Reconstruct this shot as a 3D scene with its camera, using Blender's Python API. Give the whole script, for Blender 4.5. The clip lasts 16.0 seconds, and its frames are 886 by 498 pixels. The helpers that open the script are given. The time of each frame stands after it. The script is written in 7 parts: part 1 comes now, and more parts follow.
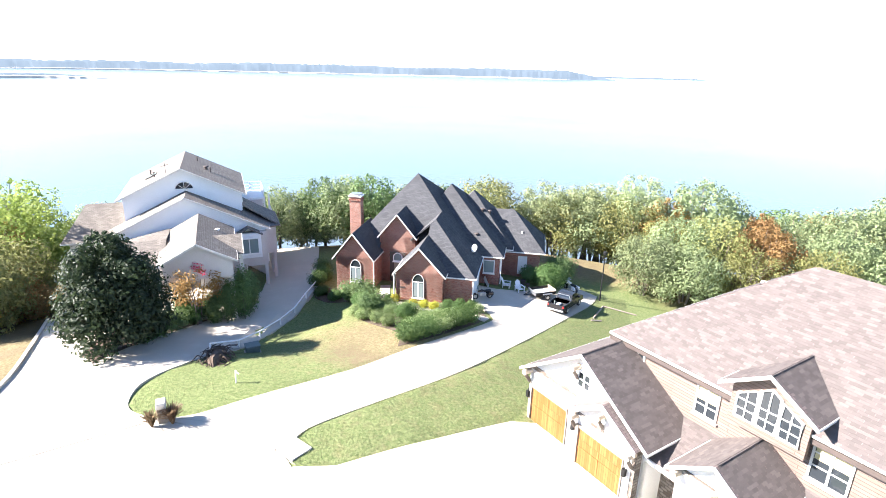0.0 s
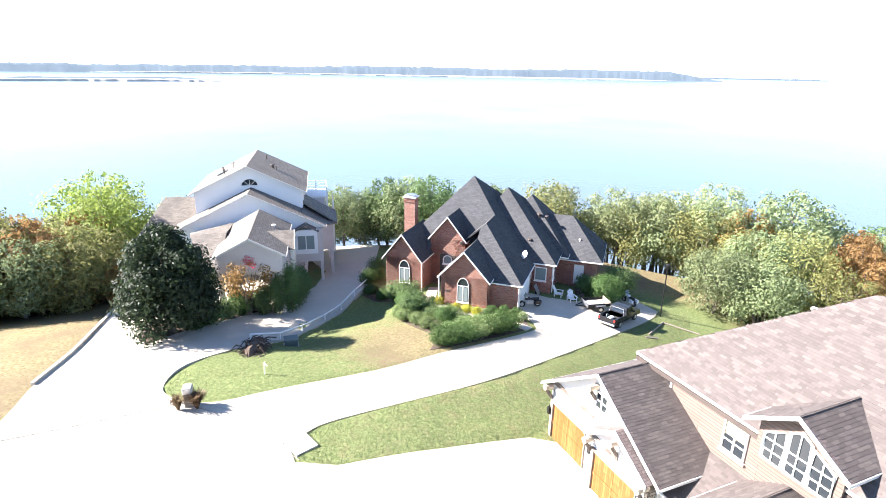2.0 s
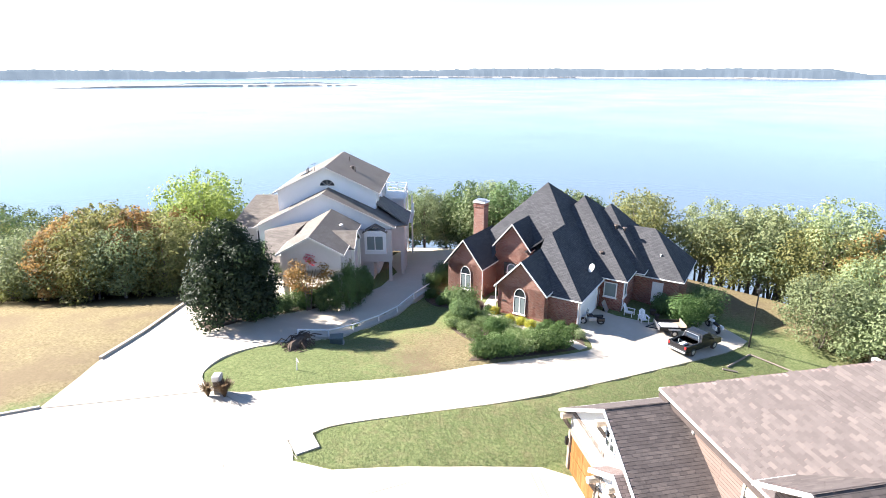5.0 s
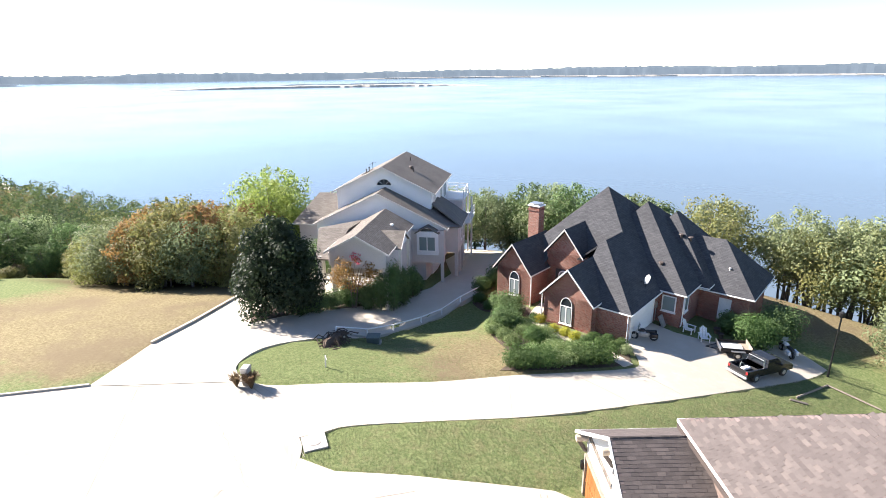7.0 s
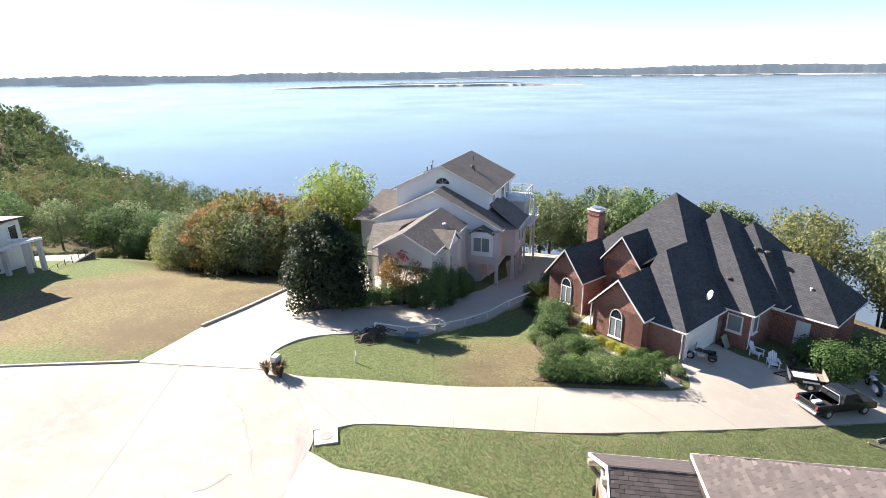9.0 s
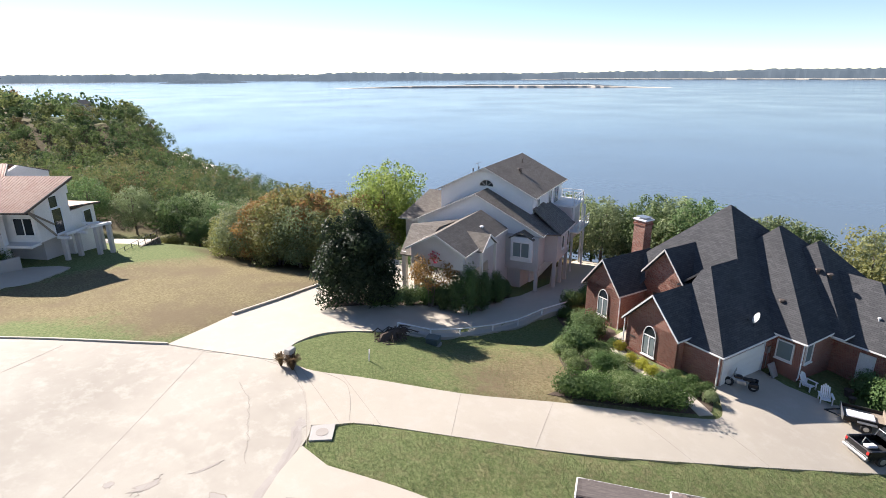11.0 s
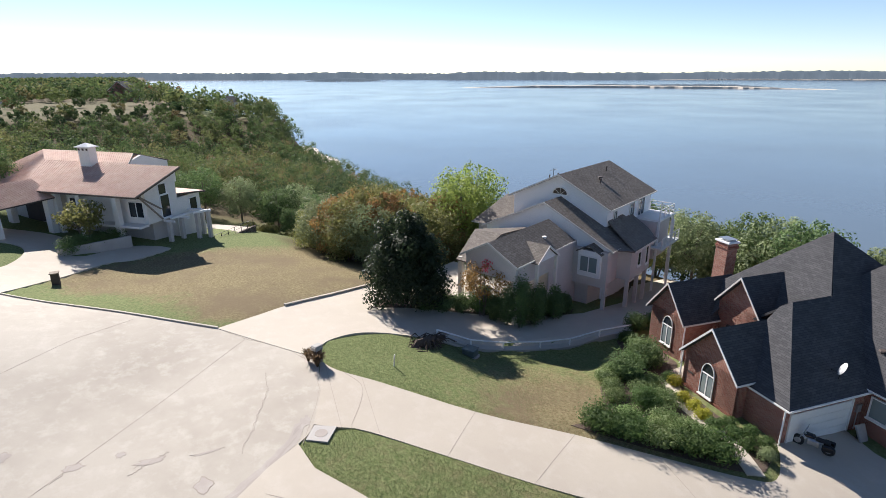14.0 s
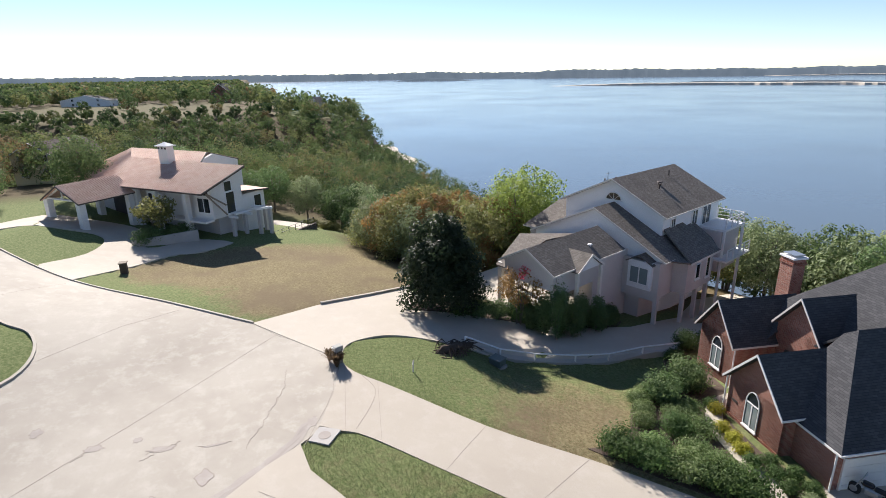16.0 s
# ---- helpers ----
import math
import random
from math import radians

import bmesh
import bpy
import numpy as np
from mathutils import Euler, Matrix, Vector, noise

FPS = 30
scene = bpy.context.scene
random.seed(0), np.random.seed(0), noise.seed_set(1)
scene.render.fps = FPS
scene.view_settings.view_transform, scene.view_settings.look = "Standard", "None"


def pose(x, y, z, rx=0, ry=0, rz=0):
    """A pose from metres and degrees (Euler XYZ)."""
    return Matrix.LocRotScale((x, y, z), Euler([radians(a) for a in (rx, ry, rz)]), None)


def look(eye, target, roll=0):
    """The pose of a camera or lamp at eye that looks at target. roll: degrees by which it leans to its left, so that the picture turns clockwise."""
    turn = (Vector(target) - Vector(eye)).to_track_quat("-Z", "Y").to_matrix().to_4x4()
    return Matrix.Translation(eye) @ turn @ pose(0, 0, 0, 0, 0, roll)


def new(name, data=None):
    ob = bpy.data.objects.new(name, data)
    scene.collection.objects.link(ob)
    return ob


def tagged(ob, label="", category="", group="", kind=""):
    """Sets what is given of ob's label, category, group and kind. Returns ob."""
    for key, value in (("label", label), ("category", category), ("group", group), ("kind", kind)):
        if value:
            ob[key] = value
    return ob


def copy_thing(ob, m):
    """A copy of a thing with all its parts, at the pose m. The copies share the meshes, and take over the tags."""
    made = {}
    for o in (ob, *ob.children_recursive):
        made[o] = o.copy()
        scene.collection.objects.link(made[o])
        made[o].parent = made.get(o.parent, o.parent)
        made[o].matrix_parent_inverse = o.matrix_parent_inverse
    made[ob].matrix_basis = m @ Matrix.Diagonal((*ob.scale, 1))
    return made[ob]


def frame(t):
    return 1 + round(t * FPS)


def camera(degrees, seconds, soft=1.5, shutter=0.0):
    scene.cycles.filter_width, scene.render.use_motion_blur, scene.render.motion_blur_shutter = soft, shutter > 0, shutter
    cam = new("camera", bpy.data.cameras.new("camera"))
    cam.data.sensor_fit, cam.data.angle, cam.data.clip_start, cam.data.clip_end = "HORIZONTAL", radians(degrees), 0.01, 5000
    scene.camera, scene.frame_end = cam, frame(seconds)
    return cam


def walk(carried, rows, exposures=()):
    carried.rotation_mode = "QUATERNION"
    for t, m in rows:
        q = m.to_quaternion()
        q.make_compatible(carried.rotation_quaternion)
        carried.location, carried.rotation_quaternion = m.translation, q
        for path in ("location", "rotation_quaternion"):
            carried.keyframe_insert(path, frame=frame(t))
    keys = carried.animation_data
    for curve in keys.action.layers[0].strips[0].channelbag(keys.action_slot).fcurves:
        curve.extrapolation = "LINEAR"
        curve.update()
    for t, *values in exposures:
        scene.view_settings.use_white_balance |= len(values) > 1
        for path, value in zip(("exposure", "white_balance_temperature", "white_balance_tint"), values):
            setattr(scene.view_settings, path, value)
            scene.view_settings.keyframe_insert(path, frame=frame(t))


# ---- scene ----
cam = camera(78.1, 16.0, soft=0.2)
METRES, EYE, TILT, LEAN, TURN = 29.41, 18.0, -3.8, 1.2, 0.0
ROWS = [
    (0.0, 0.0, 0.0, 0.0, 0.66, -14.47, -2.56),
    (0.5, 0.0291, 0.0067, 0.0015, 2.97, -14.51, -1.85),
    (1.0, 0.06, 0.0143, 0.0027, 5.39, -14.57, -3.16),
    (1.5, 0.0897, 0.0232, 0.0035, 7.59, -14.64, -3.18),
    (2.0, 0.1184, 0.0343, 0.0056, 10.02, -14.72, -2.77),
    (2.5, 0.1485, 0.0463, 0.0081, 12.24, -14.79, -3.71),
    (3.0, 0.1749, 0.0597, 0.009, 14.34, -14.82, -2.13),
    (3.5, 0.2049, 0.0748, 0.0117, 16.59, -14.89, -3.5),
    (4.0, 0.2318, 0.0893, 0.0137, 18.8, -14.96, -3.66),
    (6.5, 0.3511, 0.1825, 0.0235, 29.32, -15.36, -1.86),
    (7.0, 0.3736, 0.204, 0.0244, 32.01, -15.52, -2.36),
    (7.5, 0.3955, 0.2262, 0.0254, 34.51, -15.68, -2.76),
    (8.0, 0.4152, 0.2486, 0.0259, 36.78, -15.79, -2.27),
    (8.5, 0.4325, 0.2712, 0.0257, 39.27, -15.88, -2.72),
    (9.0, 0.45, 0.296, 0.0258, 41.53, -16.0, -2.59),
    (11.5, 0.5325, 0.4244, 0.0333, 51.93, -16.5, -3.56),
    (12.0, 0.5457, 0.4546, 0.0376, 54.34, -16.67, -3.63),
    (12.5, 0.5558, 0.4834, 0.0413, 56.63, -16.83, -3.95),
    (13.0, 0.5674, 0.5149, 0.0448, 58.82, -16.93, -4.12),
    (13.5, 0.5772, 0.5437, 0.0491, 60.62, -17.1, -3.75),
    (14.0, 0.5856, 0.575, 0.0523, 62.71, -17.25, -3.77),
    (14.5, 0.5923, 0.6071, 0.0558, 64.8, -17.39, -3.62),
    (15.0, 0.5988, 0.6397, 0.0585, 66.93, -17.55, -3.12),
    (15.5, 0.6035, 0.6728, 0.0603, 69.11, -17.68, -2.47),
    (16.0, 0.606, 0.7058, 0.0641, 71.5, -17.86, -3.07),
]
EXPOSURES = [(0.0, 2.62, 6400, 14), (4.0, 2.36, 6450, 14), (6.5, 2.03, 6600, 14), (9.0, 1.64, 6650, 14), (12.5, 1.1, 6540, 14), (16.0, 0.97, 6500, 14)]
walk(cam, [(t, pose(0, 0, EYE, TILT, LEAN, TURN) @ pose(METRES * x, METRES * y, METRES * z, 90 + pitch, roll, yaw)) for t, x, y, z, yaw, pitch, roll in ROWS], EXPOSURES)
# ---------------------------------------------------------------- light
SUN_EL, SUN_AZ = radians(33.6), radians(187)        # sun stands over -x
world = bpy.data.worlds.new("world")
scene.world = world
world.use_nodes = True
wn, wl = world.node_tree.nodes, world.node_tree.links
sky = wn.new("ShaderNodeTexSky")
sky.sky_type, sky.sun_disc = "NISHITA", False
sky.sun_elevation, sky.sun_rotation = SUN_EL, math.pi / 2 - SUN_AZ
sky.air_density, sky.dust_density, sky.ozone_density = 0.85, 0.0, 2.2
sky.altitude = 1200
wn["Background"].inputs[1].default_value = 0.072
wl.new(sky.outputs[0], wn["Background"].inputs[0])
sun_data = bpy.data.lights.new("sun", "SUN")
sun_data.energy, sun_data.angle, sun_data.color = 5.0, radians(0.55), (1.0, 0.95, 0.88)
sun_ob = new("sun", sun_data)
sun_dir = Vector((math.cos(SUN_AZ) * math.cos(SUN_EL), math.sin(SUN_AZ) * math.cos(SUN_EL), math.sin(SUN_EL)))
sun_ob.matrix_world = look(sun_dir * 100, (0, 0, 0))

# ---------------------------------------------------------------- materials


def mat(name, build, rough=0.8, metal=0.0):
    m = bpy.data.materials.new(name)
    m.use_nodes = True
    nt = m.node_tree
    bsdf = nt.nodes["Principled BSDF"]
    bsdf.inputs["Roughness"].default_value = rough
    bsdf.inputs["Metallic"].default_value = metal
    build(nt, bsdf)
    return m


def nd(nt, kind, **inputs):
    n = nt.nodes.new(kind)
    for k, v in inputs.items():
        n.inputs[k.replace("_", " ")].default_value = v
    return n


def ramp(nt, src, stops):
    r = nt.nodes.new("ShaderNodeValToRGB")
    els = r.color_ramp.elements
    while len(els) < len(stops):
        els.new(0.5)
    for e, (p, c) in zip(els, stops):
        e.position, e.color = p, (*c, 1)
    nt.links.new(src, r.inputs[0])
    return r.outputs[0]


def mix(nt, a, b, fac, mode="MIX"):
    n = nt.nodes.new("ShaderNodeMix")
    n.data_type, n.blend_type = "RGBA", mode
    for sock, v in ((n.inputs[0], fac), (n.inputs[6], a), (n.inputs[7], b)):
        if isinstance(v, (int, float)):
            sock.default_value = v
        elif isinstance(v, tuple):
            sock.default_value = (*v, 1)
        else:
            nt.links.new(v, sock)
    return n.outputs[2]


def coords(nt, which="Object"):
    return nt.nodes.new("ShaderNodeTexCoord").outputs[which]


def position(nt):
    return nt.nodes.new("ShaderNodeNewGeometry").outputs["Position"]


def noise_tex(nt, scale, detail=4.0, rough=0.6, where=None):
    n = nd(nt, "ShaderNodeTexNoise", Scale=scale, Detail=detail, Roughness=rough)
    nt.links.new(where or position(nt), n.inputs["Vector"])
    return n.outputs[0]


def bump(nt, bsdf, height, strength=0.4, dist=0.02):
    b = nd(nt, "ShaderNodeBump", Strength=strength, Distance=dist)
    nt.links.new(height, b.inputs["Height"])
    nt.links.new(b.outputs[0], bsdf.inputs["Normal"])


def mottled(name, a, b, scale=2.0, fine=25.0, rough=0.85, metal=0.0, relief=0.3, dist=0.01):
    def build(nt, bsdf):
        big, small = noise_tex(nt, scale), noise_tex(nt, fine, 3)
        c = mix(nt, a, b, ramp(nt, big, [(0.3, (0, 0, 0)), (0.7, (1, 1, 1))]))
        c = mix(nt, c, tuple(x * 0.72 for x in a), ramp(nt, small, [(0.45, (0, 0, 0)), (0.75, (0.7, 0.7, 0.7))]))
        nt.links.new(c, bsdf.inputs["Base Color"])
        bump(nt, bsdf, small, relief, dist)
    return mat(name, build, rough, metal)


def coursed(name, c1, c2, joint, width, row, gap, rough=0.9, offset=0.5, relief=0.5, dist=0.015, patch=None, sheen=0.12):
    """Bricks, shingles or boards laid in the UV's metres."""
    def build(nt, bsdf):
        uv = coords(nt, "UV")
        t = nd(nt, "ShaderNodeTexBrick", Color1=(0.0, 0.0, 0.0, 1), Color2=(1, 1, 1, 1), Mortar=(0.5, 0.5, 0.5, 1), Scale=1.0, Mortar_Size=gap, Brick_Width=width, Row_Height=row, Mortar_Smooth=0.2, Bias=0.0)
        t.offset = offset
        nt.links.new(uv, t.inputs["Vector"])
        each = mix(nt, c1, c2, t.outputs["Color"])
        big = noise_tex(nt, 0.5, 5)
        each = mix(nt, each, tuple(x * 0.75 for x in c1), ramp(nt, big, [(0.45, (0, 0, 0)), (0.75, (0.6, 0.6, 0.6))]))
        if patch:
            p = nd(nt, "ShaderNodeTexBrick", Color1=(0, 0, 0, 1), Color2=(1, 1, 1, 1), Mortar=(0.3, 0.3, 0.3, 1), Scale=1.0, Mortar_Size=0.0, Brick_Width=width * 2.3, Row_Height=row * 1.0, Bias=-0.35)
            p.offset = 0.37
            nt.links.new(uv, p.inputs["Vector"])
            each = mix(nt, each, patch, ramp(nt, p.outputs["Color"], [(0.5, (0, 0, 0)), (0.9, (0.8, 0.8, 0.8))]))
        c = mix(nt, each, joint, t.outputs["Fac"])
        nt.links.new(c, bsdf.inputs["Base Color"])
        inv = nd(nt, "ShaderNodeMath", Value=1.0)
        inv.operation = "SUBTRACT"
        nt.links.new(t.outputs["Fac"], inv.inputs[1])
        inv.inputs[0].default_value = 1.0
        bsdf.inputs["Specular IOR Level"].default_value = sheen
        bump(nt, bsdf, inv.outputs[0], relief, dist)
    return mat(name, build, rough)


def leafy(name, dark, mid, light, spread=0.05, gloss=0.6):
    """Leaves: every leaf and every plant differs a little, and light shines through."""
    def build(nt, bsdf):
        isl = nt.nodes.new("ShaderNodeNewGeometry").outputs["Random Per Island"]
        soft = [tuple(m + (e - m) * 0.55 for e, m in zip(end, mid)) for end in (dark, light)]
        c = ramp(nt, isl, [(0.0, soft[0]), (0.5, mid), (1.0, soft[1])])
        obr = nt.nodes.new("ShaderNodeObjectInfo").outputs["Random"]
        big = noise_tex(nt, 0.35, 3)
        c = mix(nt, c, mid, ramp(nt, big, [(0.4, (0, 0, 0)), (0.7, (0.6, 0.6, 0.6))]))
        h = nd(nt, "ShaderNodeHueSaturation", Saturation=1.0)
        nt.links.new(c, h.inputs["Color"])
        for sock, lo, hi in (("Hue", 0.5 - spread * 0.2, 0.5 + spread * 0.2), ("Value", 0.85, 1.2)):
            mr = nd(nt, "ShaderNodeMapRange", To_Min=lo, To_Max=hi)
            nt.links.new(obr, mr.inputs[0])
            nt.links.new(mr.outputs[0], h.inputs[sock])
        nt.links.new(h.outputs[0], bsdf.inputs["Base Color"])
        tr = nt.nodes.new("ShaderNodeBsdfTranslucent")
        nt.links.new(h.outputs[0], tr.inputs[0])
        ms = nd(nt, "ShaderNodeMixShader", Fac=0.48)
        bsdf.inputs["Specular IOR Level"].default_value = 0.25
        nt.links.new(bsdf.outputs[0], ms.inputs[1])
        nt.links.new(tr.outputs[0], ms.inputs[2])
        nt.links.new(ms.outputs[0], nt.nodes["Material Output"].inputs[0])
    return mat(name, build, gloss)


def plain(name, colour, rough):
    def build(nt, bsdf):
        bsdf.inputs["Base Color"].default_value = colour
    return mat(name, build, rough)


M = {}
M["brick"] = coursed("red_brick", (0.21, 0.066, 0.048), (0.4, 0.165, 0.12), (0.37, 0.3, 0.25), 0.21, 0.075, 0.009, patch=(0.15, 0.055, 0.045))
M["brick_dark"] = coursed("soldier_brick", (0.17, 0.045, 0.03), (0.25, 0.075, 0.045), (0.3, 0.24, 0.2), 0.075, 0.21, 0.008)
M["slate_shingle"] = coursed("grey_asphalt_shingle", (0.067, 0.068, 0.072), (0.094, 0.094, 0.097), (0.034, 0.034, 0.038), 0.33, 0.15, 0.008, 0.85, patch=(0.102, 0.102, 0.104), sheen=0.05)
M["tan_shingle"] = coursed("tan_asphalt_shingle", (0.15, 0.131, 0.113), (0.225, 0.2, 0.174), (0.07, 0.06, 0.052), 0.33, 0.15, 0.009, 0.75, patch=(0.235, 0.208, 0.18), sheen=0.1)
M["rose_shingle"] = coursed("rose_brown_asphalt_shingle", (0.13, 0.1, 0.093), (0.18, 0.145, 0.137), (0.06, 0.047, 0.044), 0.33, 0.145, 0.009, 0.95, patch=(0.23, 0.175, 0.16))


def tab_build(nt, b):
    isl = nt.nodes.new("ShaderNodeNewGeometry").outputs["Random Per Island"]
    obr = nt.nodes.new("ShaderNodeObjectInfo").outputs["Random"]
    add = nd(nt, "ShaderNodeMath")
    add.operation = "ADD"
    nt.links.new(isl, add.inputs[0])
    nt.links.new(obr, add.inputs[1])
    fr = nd(nt, "ShaderNodeMath")
    fr.operation = "FRACT"
    nt.links.new(add.outputs[0], fr.inputs[0])
    big = noise_tex(nt, 2.6, 2)
    c = ramp(nt, fr.outputs[0], [(0.0, (0.088, 0.075, 0.071)), (0.4, (0.102, 0.087, 0.082)), (0.75, (0.114, 0.098, 0.092)), (1.0, (0.14, 0.118, 0.108))])
    c = mix(nt, c, (0.132, 0.113, 0.105), ramp(nt, big, [(0.5, (0, 0, 0)), (0.7, (0.2, 0.2, 0.2))]))
    fine = noise_tex(nt, 60, 3)
    c = mix(nt, c, (0.08, 0.06, 0.056), ramp(nt, fine, [(0.5, (0, 0, 0)), (0.8, (0.6, 0.6, 0.6))]))
    nt.links.new(c, b.inputs["Base Color"])
    b.inputs["Specular IOR Level"].default_value = 0.12
    bump(nt, b, fine, 0.4, 0.004)


M["rose_tab"] = mat("rose_brown_shingle_tab", tab_build, 0.95)
M["clay_tile"] = mottled("terracotta_roof_tile", (0.5, 0.31, 0.235), (0.6, 0.42, 0.335), 0.9, 5, 0.85)
M["stucco_grey"] = mottled("pale_grey_stucco", (0.78, 0.78, 0.79), (0.83, 0.83, 0.835), 0.6, 30, 0.9)
M["stucco_tan"] = mottled("taupe_stucco", (0.53, 0.495, 0.475), (0.6, 0.56, 0.54), 0.6, 30, 0.9)
M["stucco_white"] = mottled("white_stucco", (0.72, 0.7, 0.67), (0.8, 0.78, 0.75), 0.5, 30, 0.9)
M["stucco_yellow"] = mottled("cream_siding", (0.62, 0.53, 0.33), (0.68, 0.6, 0.4), 0.5, 30, 0.9)
M["white_paint"] = mottled("white_paint", (0.76, 0.75, 0.73), (0.82, 0.81, 0.79), 1.0, 20, 0.6)
M["cream_trim"] = mottled("cream_trim_paint", (0.66, 0.62, 0.57), (0.74, 0.7, 0.66), 1.0, 20, 0.7)
M["siding"] = coursed("tan_lap_siding", (0.17, 0.125, 0.105), (0.2, 0.15, 0.128), (0.09, 0.065, 0.05), 6.0, 0.16, 0.012, 0.8, relief=0.8, dist=0.02)
M["dark_trim"] = mottled("dark_brown_fascia", (0.06, 0.045, 0.04), (0.08, 0.06, 0.05), 2, 20, 0.7)
M["stone"] = coursed("rough_grey_brown_stone", (0.13, 0.1, 0.08), (0.33, 0.29, 0.25), (0.1, 0.085, 0.075), 0.35, 0.17, 0.02, 0.95, relief=1.0, dist=0.04)
M["cedar"] = coursed("honey_cedar_boards", (0.2, 0.08, 0.025), (0.28, 0.125, 0.045), (0.08, 0.032, 0.012), 0.14, 4.0, 0.006, 0.6, offset=0.0)
M["log"] = mottled("pale_cut_log", (0.45, 0.36, 0.27), (0.55, 0.46, 0.36), 3, 20, 0.85)
M["timber"] = mottled("weathered_timber", (0.22, 0.18, 0.14), (0.3, 0.25, 0.2), 2, 25, 0.9)
M["iron"] = mottled("black_iron", (0.02, 0.02, 0.02), (0.035, 0.035, 0.035), 3, 30, 0.5, 0.6)
M["steel"] = mottled("galvanised_steel", (0.5, 0.51, 0.52), (0.6, 0.61, 0.62), 3, 30, 0.4, 0.9)
M["bark"] = mottled("grey_brown_bark", (0.13, 0.1, 0.08), (0.22, 0.18, 0.15), 2, 18, 0.95, relief=0.8, dist=0.03)
M["soil"] = mottled("dark_bark_mulch", (0.06, 0.04, 0.03), (0.12, 0.085, 0.06), 2, 20, 0.95, relief=0.9, dist=0.04)
M["sand"] = mottled("pale_beach_sand", (0.5, 0.44, 0.36), (0.6, 0.54, 0.46), 0.05, 0.5, 0.95)
M["black_paint"] = plain("black_car_paint", (0.012, 0.012, 0.014, 1), 0.25)
M["rubber"] = mottled("black_rubber", (0.02, 0.02, 0.02), (0.03, 0.03, 0.03), 5, 30, 0.85)
M["red_lens"] = plain("red_lamp_lens", (0.5, 0.02, 0.02, 1), 0.2)
M["plastic_white"] = mottled("white_plastic", (0.78, 0.78, 0.78), (0.83, 0.83, 0.83), 2, 20, 0.45)
M["plastic_green"] = mottled("green_grey_enamel", (0.09, 0.12, 0.11), (0.12, 0.15, 0.14), 2, 20, 0.5)
M["grass_blade"] = leafy("grass_blades", (0.135, 0.155, 0.075), (0.17, 0.19, 0.091), (0.222, 0.234, 0.12))
M["straw"] = leafy("dry_ornamental_grass", (0.08, 0.05, 0.03), (0.15, 0.1, 0.06), (0.25, 0.18, 0.11))
M["magnolia"] = leafy("dark_glossy_leaves", (0.016, 0.027, 0.016), (0.033, 0.055, 0.026), (0.065, 0.091, 0.043), gloss=0.5)
M["leaf_green"] = leafy("green_leaves", (0.13, 0.17, 0.08), (0.225, 0.275, 0.135), (0.35, 0.4, 0.21))
M["leaf_deep"] = leafy("deep_green_leaves", (0.058, 0.099, 0.038), (0.125, 0.192, 0.072), (0.240, 0.320, 0.128))
M["leaf_lime"] = leafy("lime_green_leaves", (0.125, 0.175, 0.04), (0.24, 0.3, 0.07), (0.4, 0.44, 0.13))
M["leaf_olive"] = leafy("olive_autumn_leaves", (0.12, 0.13, 0.042), (0.225, 0.23, 0.08), (0.36, 0.335, 0.14))
M["leaf_rust"] = leafy("rust_autumn_leaves", (0.16, 0.095, 0.035), (0.3, 0.185, 0.068), (0.44, 0.3, 0.125))
M["leaf_pale"] = leafy("pale_willow_leaves", (0.17, 0.2, 0.095), (0.285, 0.325, 0.16), (0.46, 0.49, 0.27))
M["leaf_shrub"] = leafy("clipped_shrub_leaves", (0.035, 0.075, 0.022), (0.085, 0.15, 0.045), (0.185, 0.27, 0.09))
M["leaf_varieg"] = leafy("variegated_shrub_leaves", (0.08, 0.13, 0.036), (0.17, 0.24, 0.085), (0.45, 0.5, 0.28))
M["leaf_gold"] = leafy("yellow_green_shrub_leaves", (0.180, 0.210, 0.030), (0.360, 0.345, 0.045), (0.540, 0.465, 0.090))
M["leaf_pink"] = leafy("pink_blossom", (0.500, 0.050, 0.090), (0.650, 0.100, 0.160), (0.750, 0.200, 0.260))


def far_wood(nt, b):
    each = nt.nodes.new("ShaderNodeAttribute")
    each.attribute_name = "tint"
    fine = nt.nodes.new("ShaderNodeNewGeometry").outputs["Random Per Island"]
    c = ramp(nt, each.outputs["Fac"], [(0.0, (0.05, 0.083, 0.035)), (0.3, (0.073, 0.115, 0.042)), (0.5, (0.105, 0.145, 0.05)), (0.68, (0.145, 0.16, 0.06)), (0.84, (0.175, 0.15, 0.07)), (0.93, (0.17, 0.105, 0.055)), (1.0, (0.18, 0.195, 0.085))])
    c = mix(nt, c, (0.25, 0.28, 0.13), ramp(nt, fine, [(0.5, (0, 0, 0)), (1.0, (0.3, 0.3, 0.3))]))
    nt.links.new(c, b.inputs["Base Color"])
    b.inputs["Specular IOR Level"].default_value = 0.2
    tr = nt.nodes.new("ShaderNodeBsdfTranslucent")
    nt.links.new(c, tr.inputs[0])
    ms = nd(nt, "ShaderNodeMixShader", Fac=0.48)
    nt.links.new(b.outputs[0], ms.inputs[1])
    nt.links.new(tr.outputs[0], ms.inputs[2])
    nt.links.new(ms.outputs[0], nt.nodes["Material Output"].inputs[0])


M["far_wood"] = mat("mixed_autumn_woodland", far_wood, 0.7)


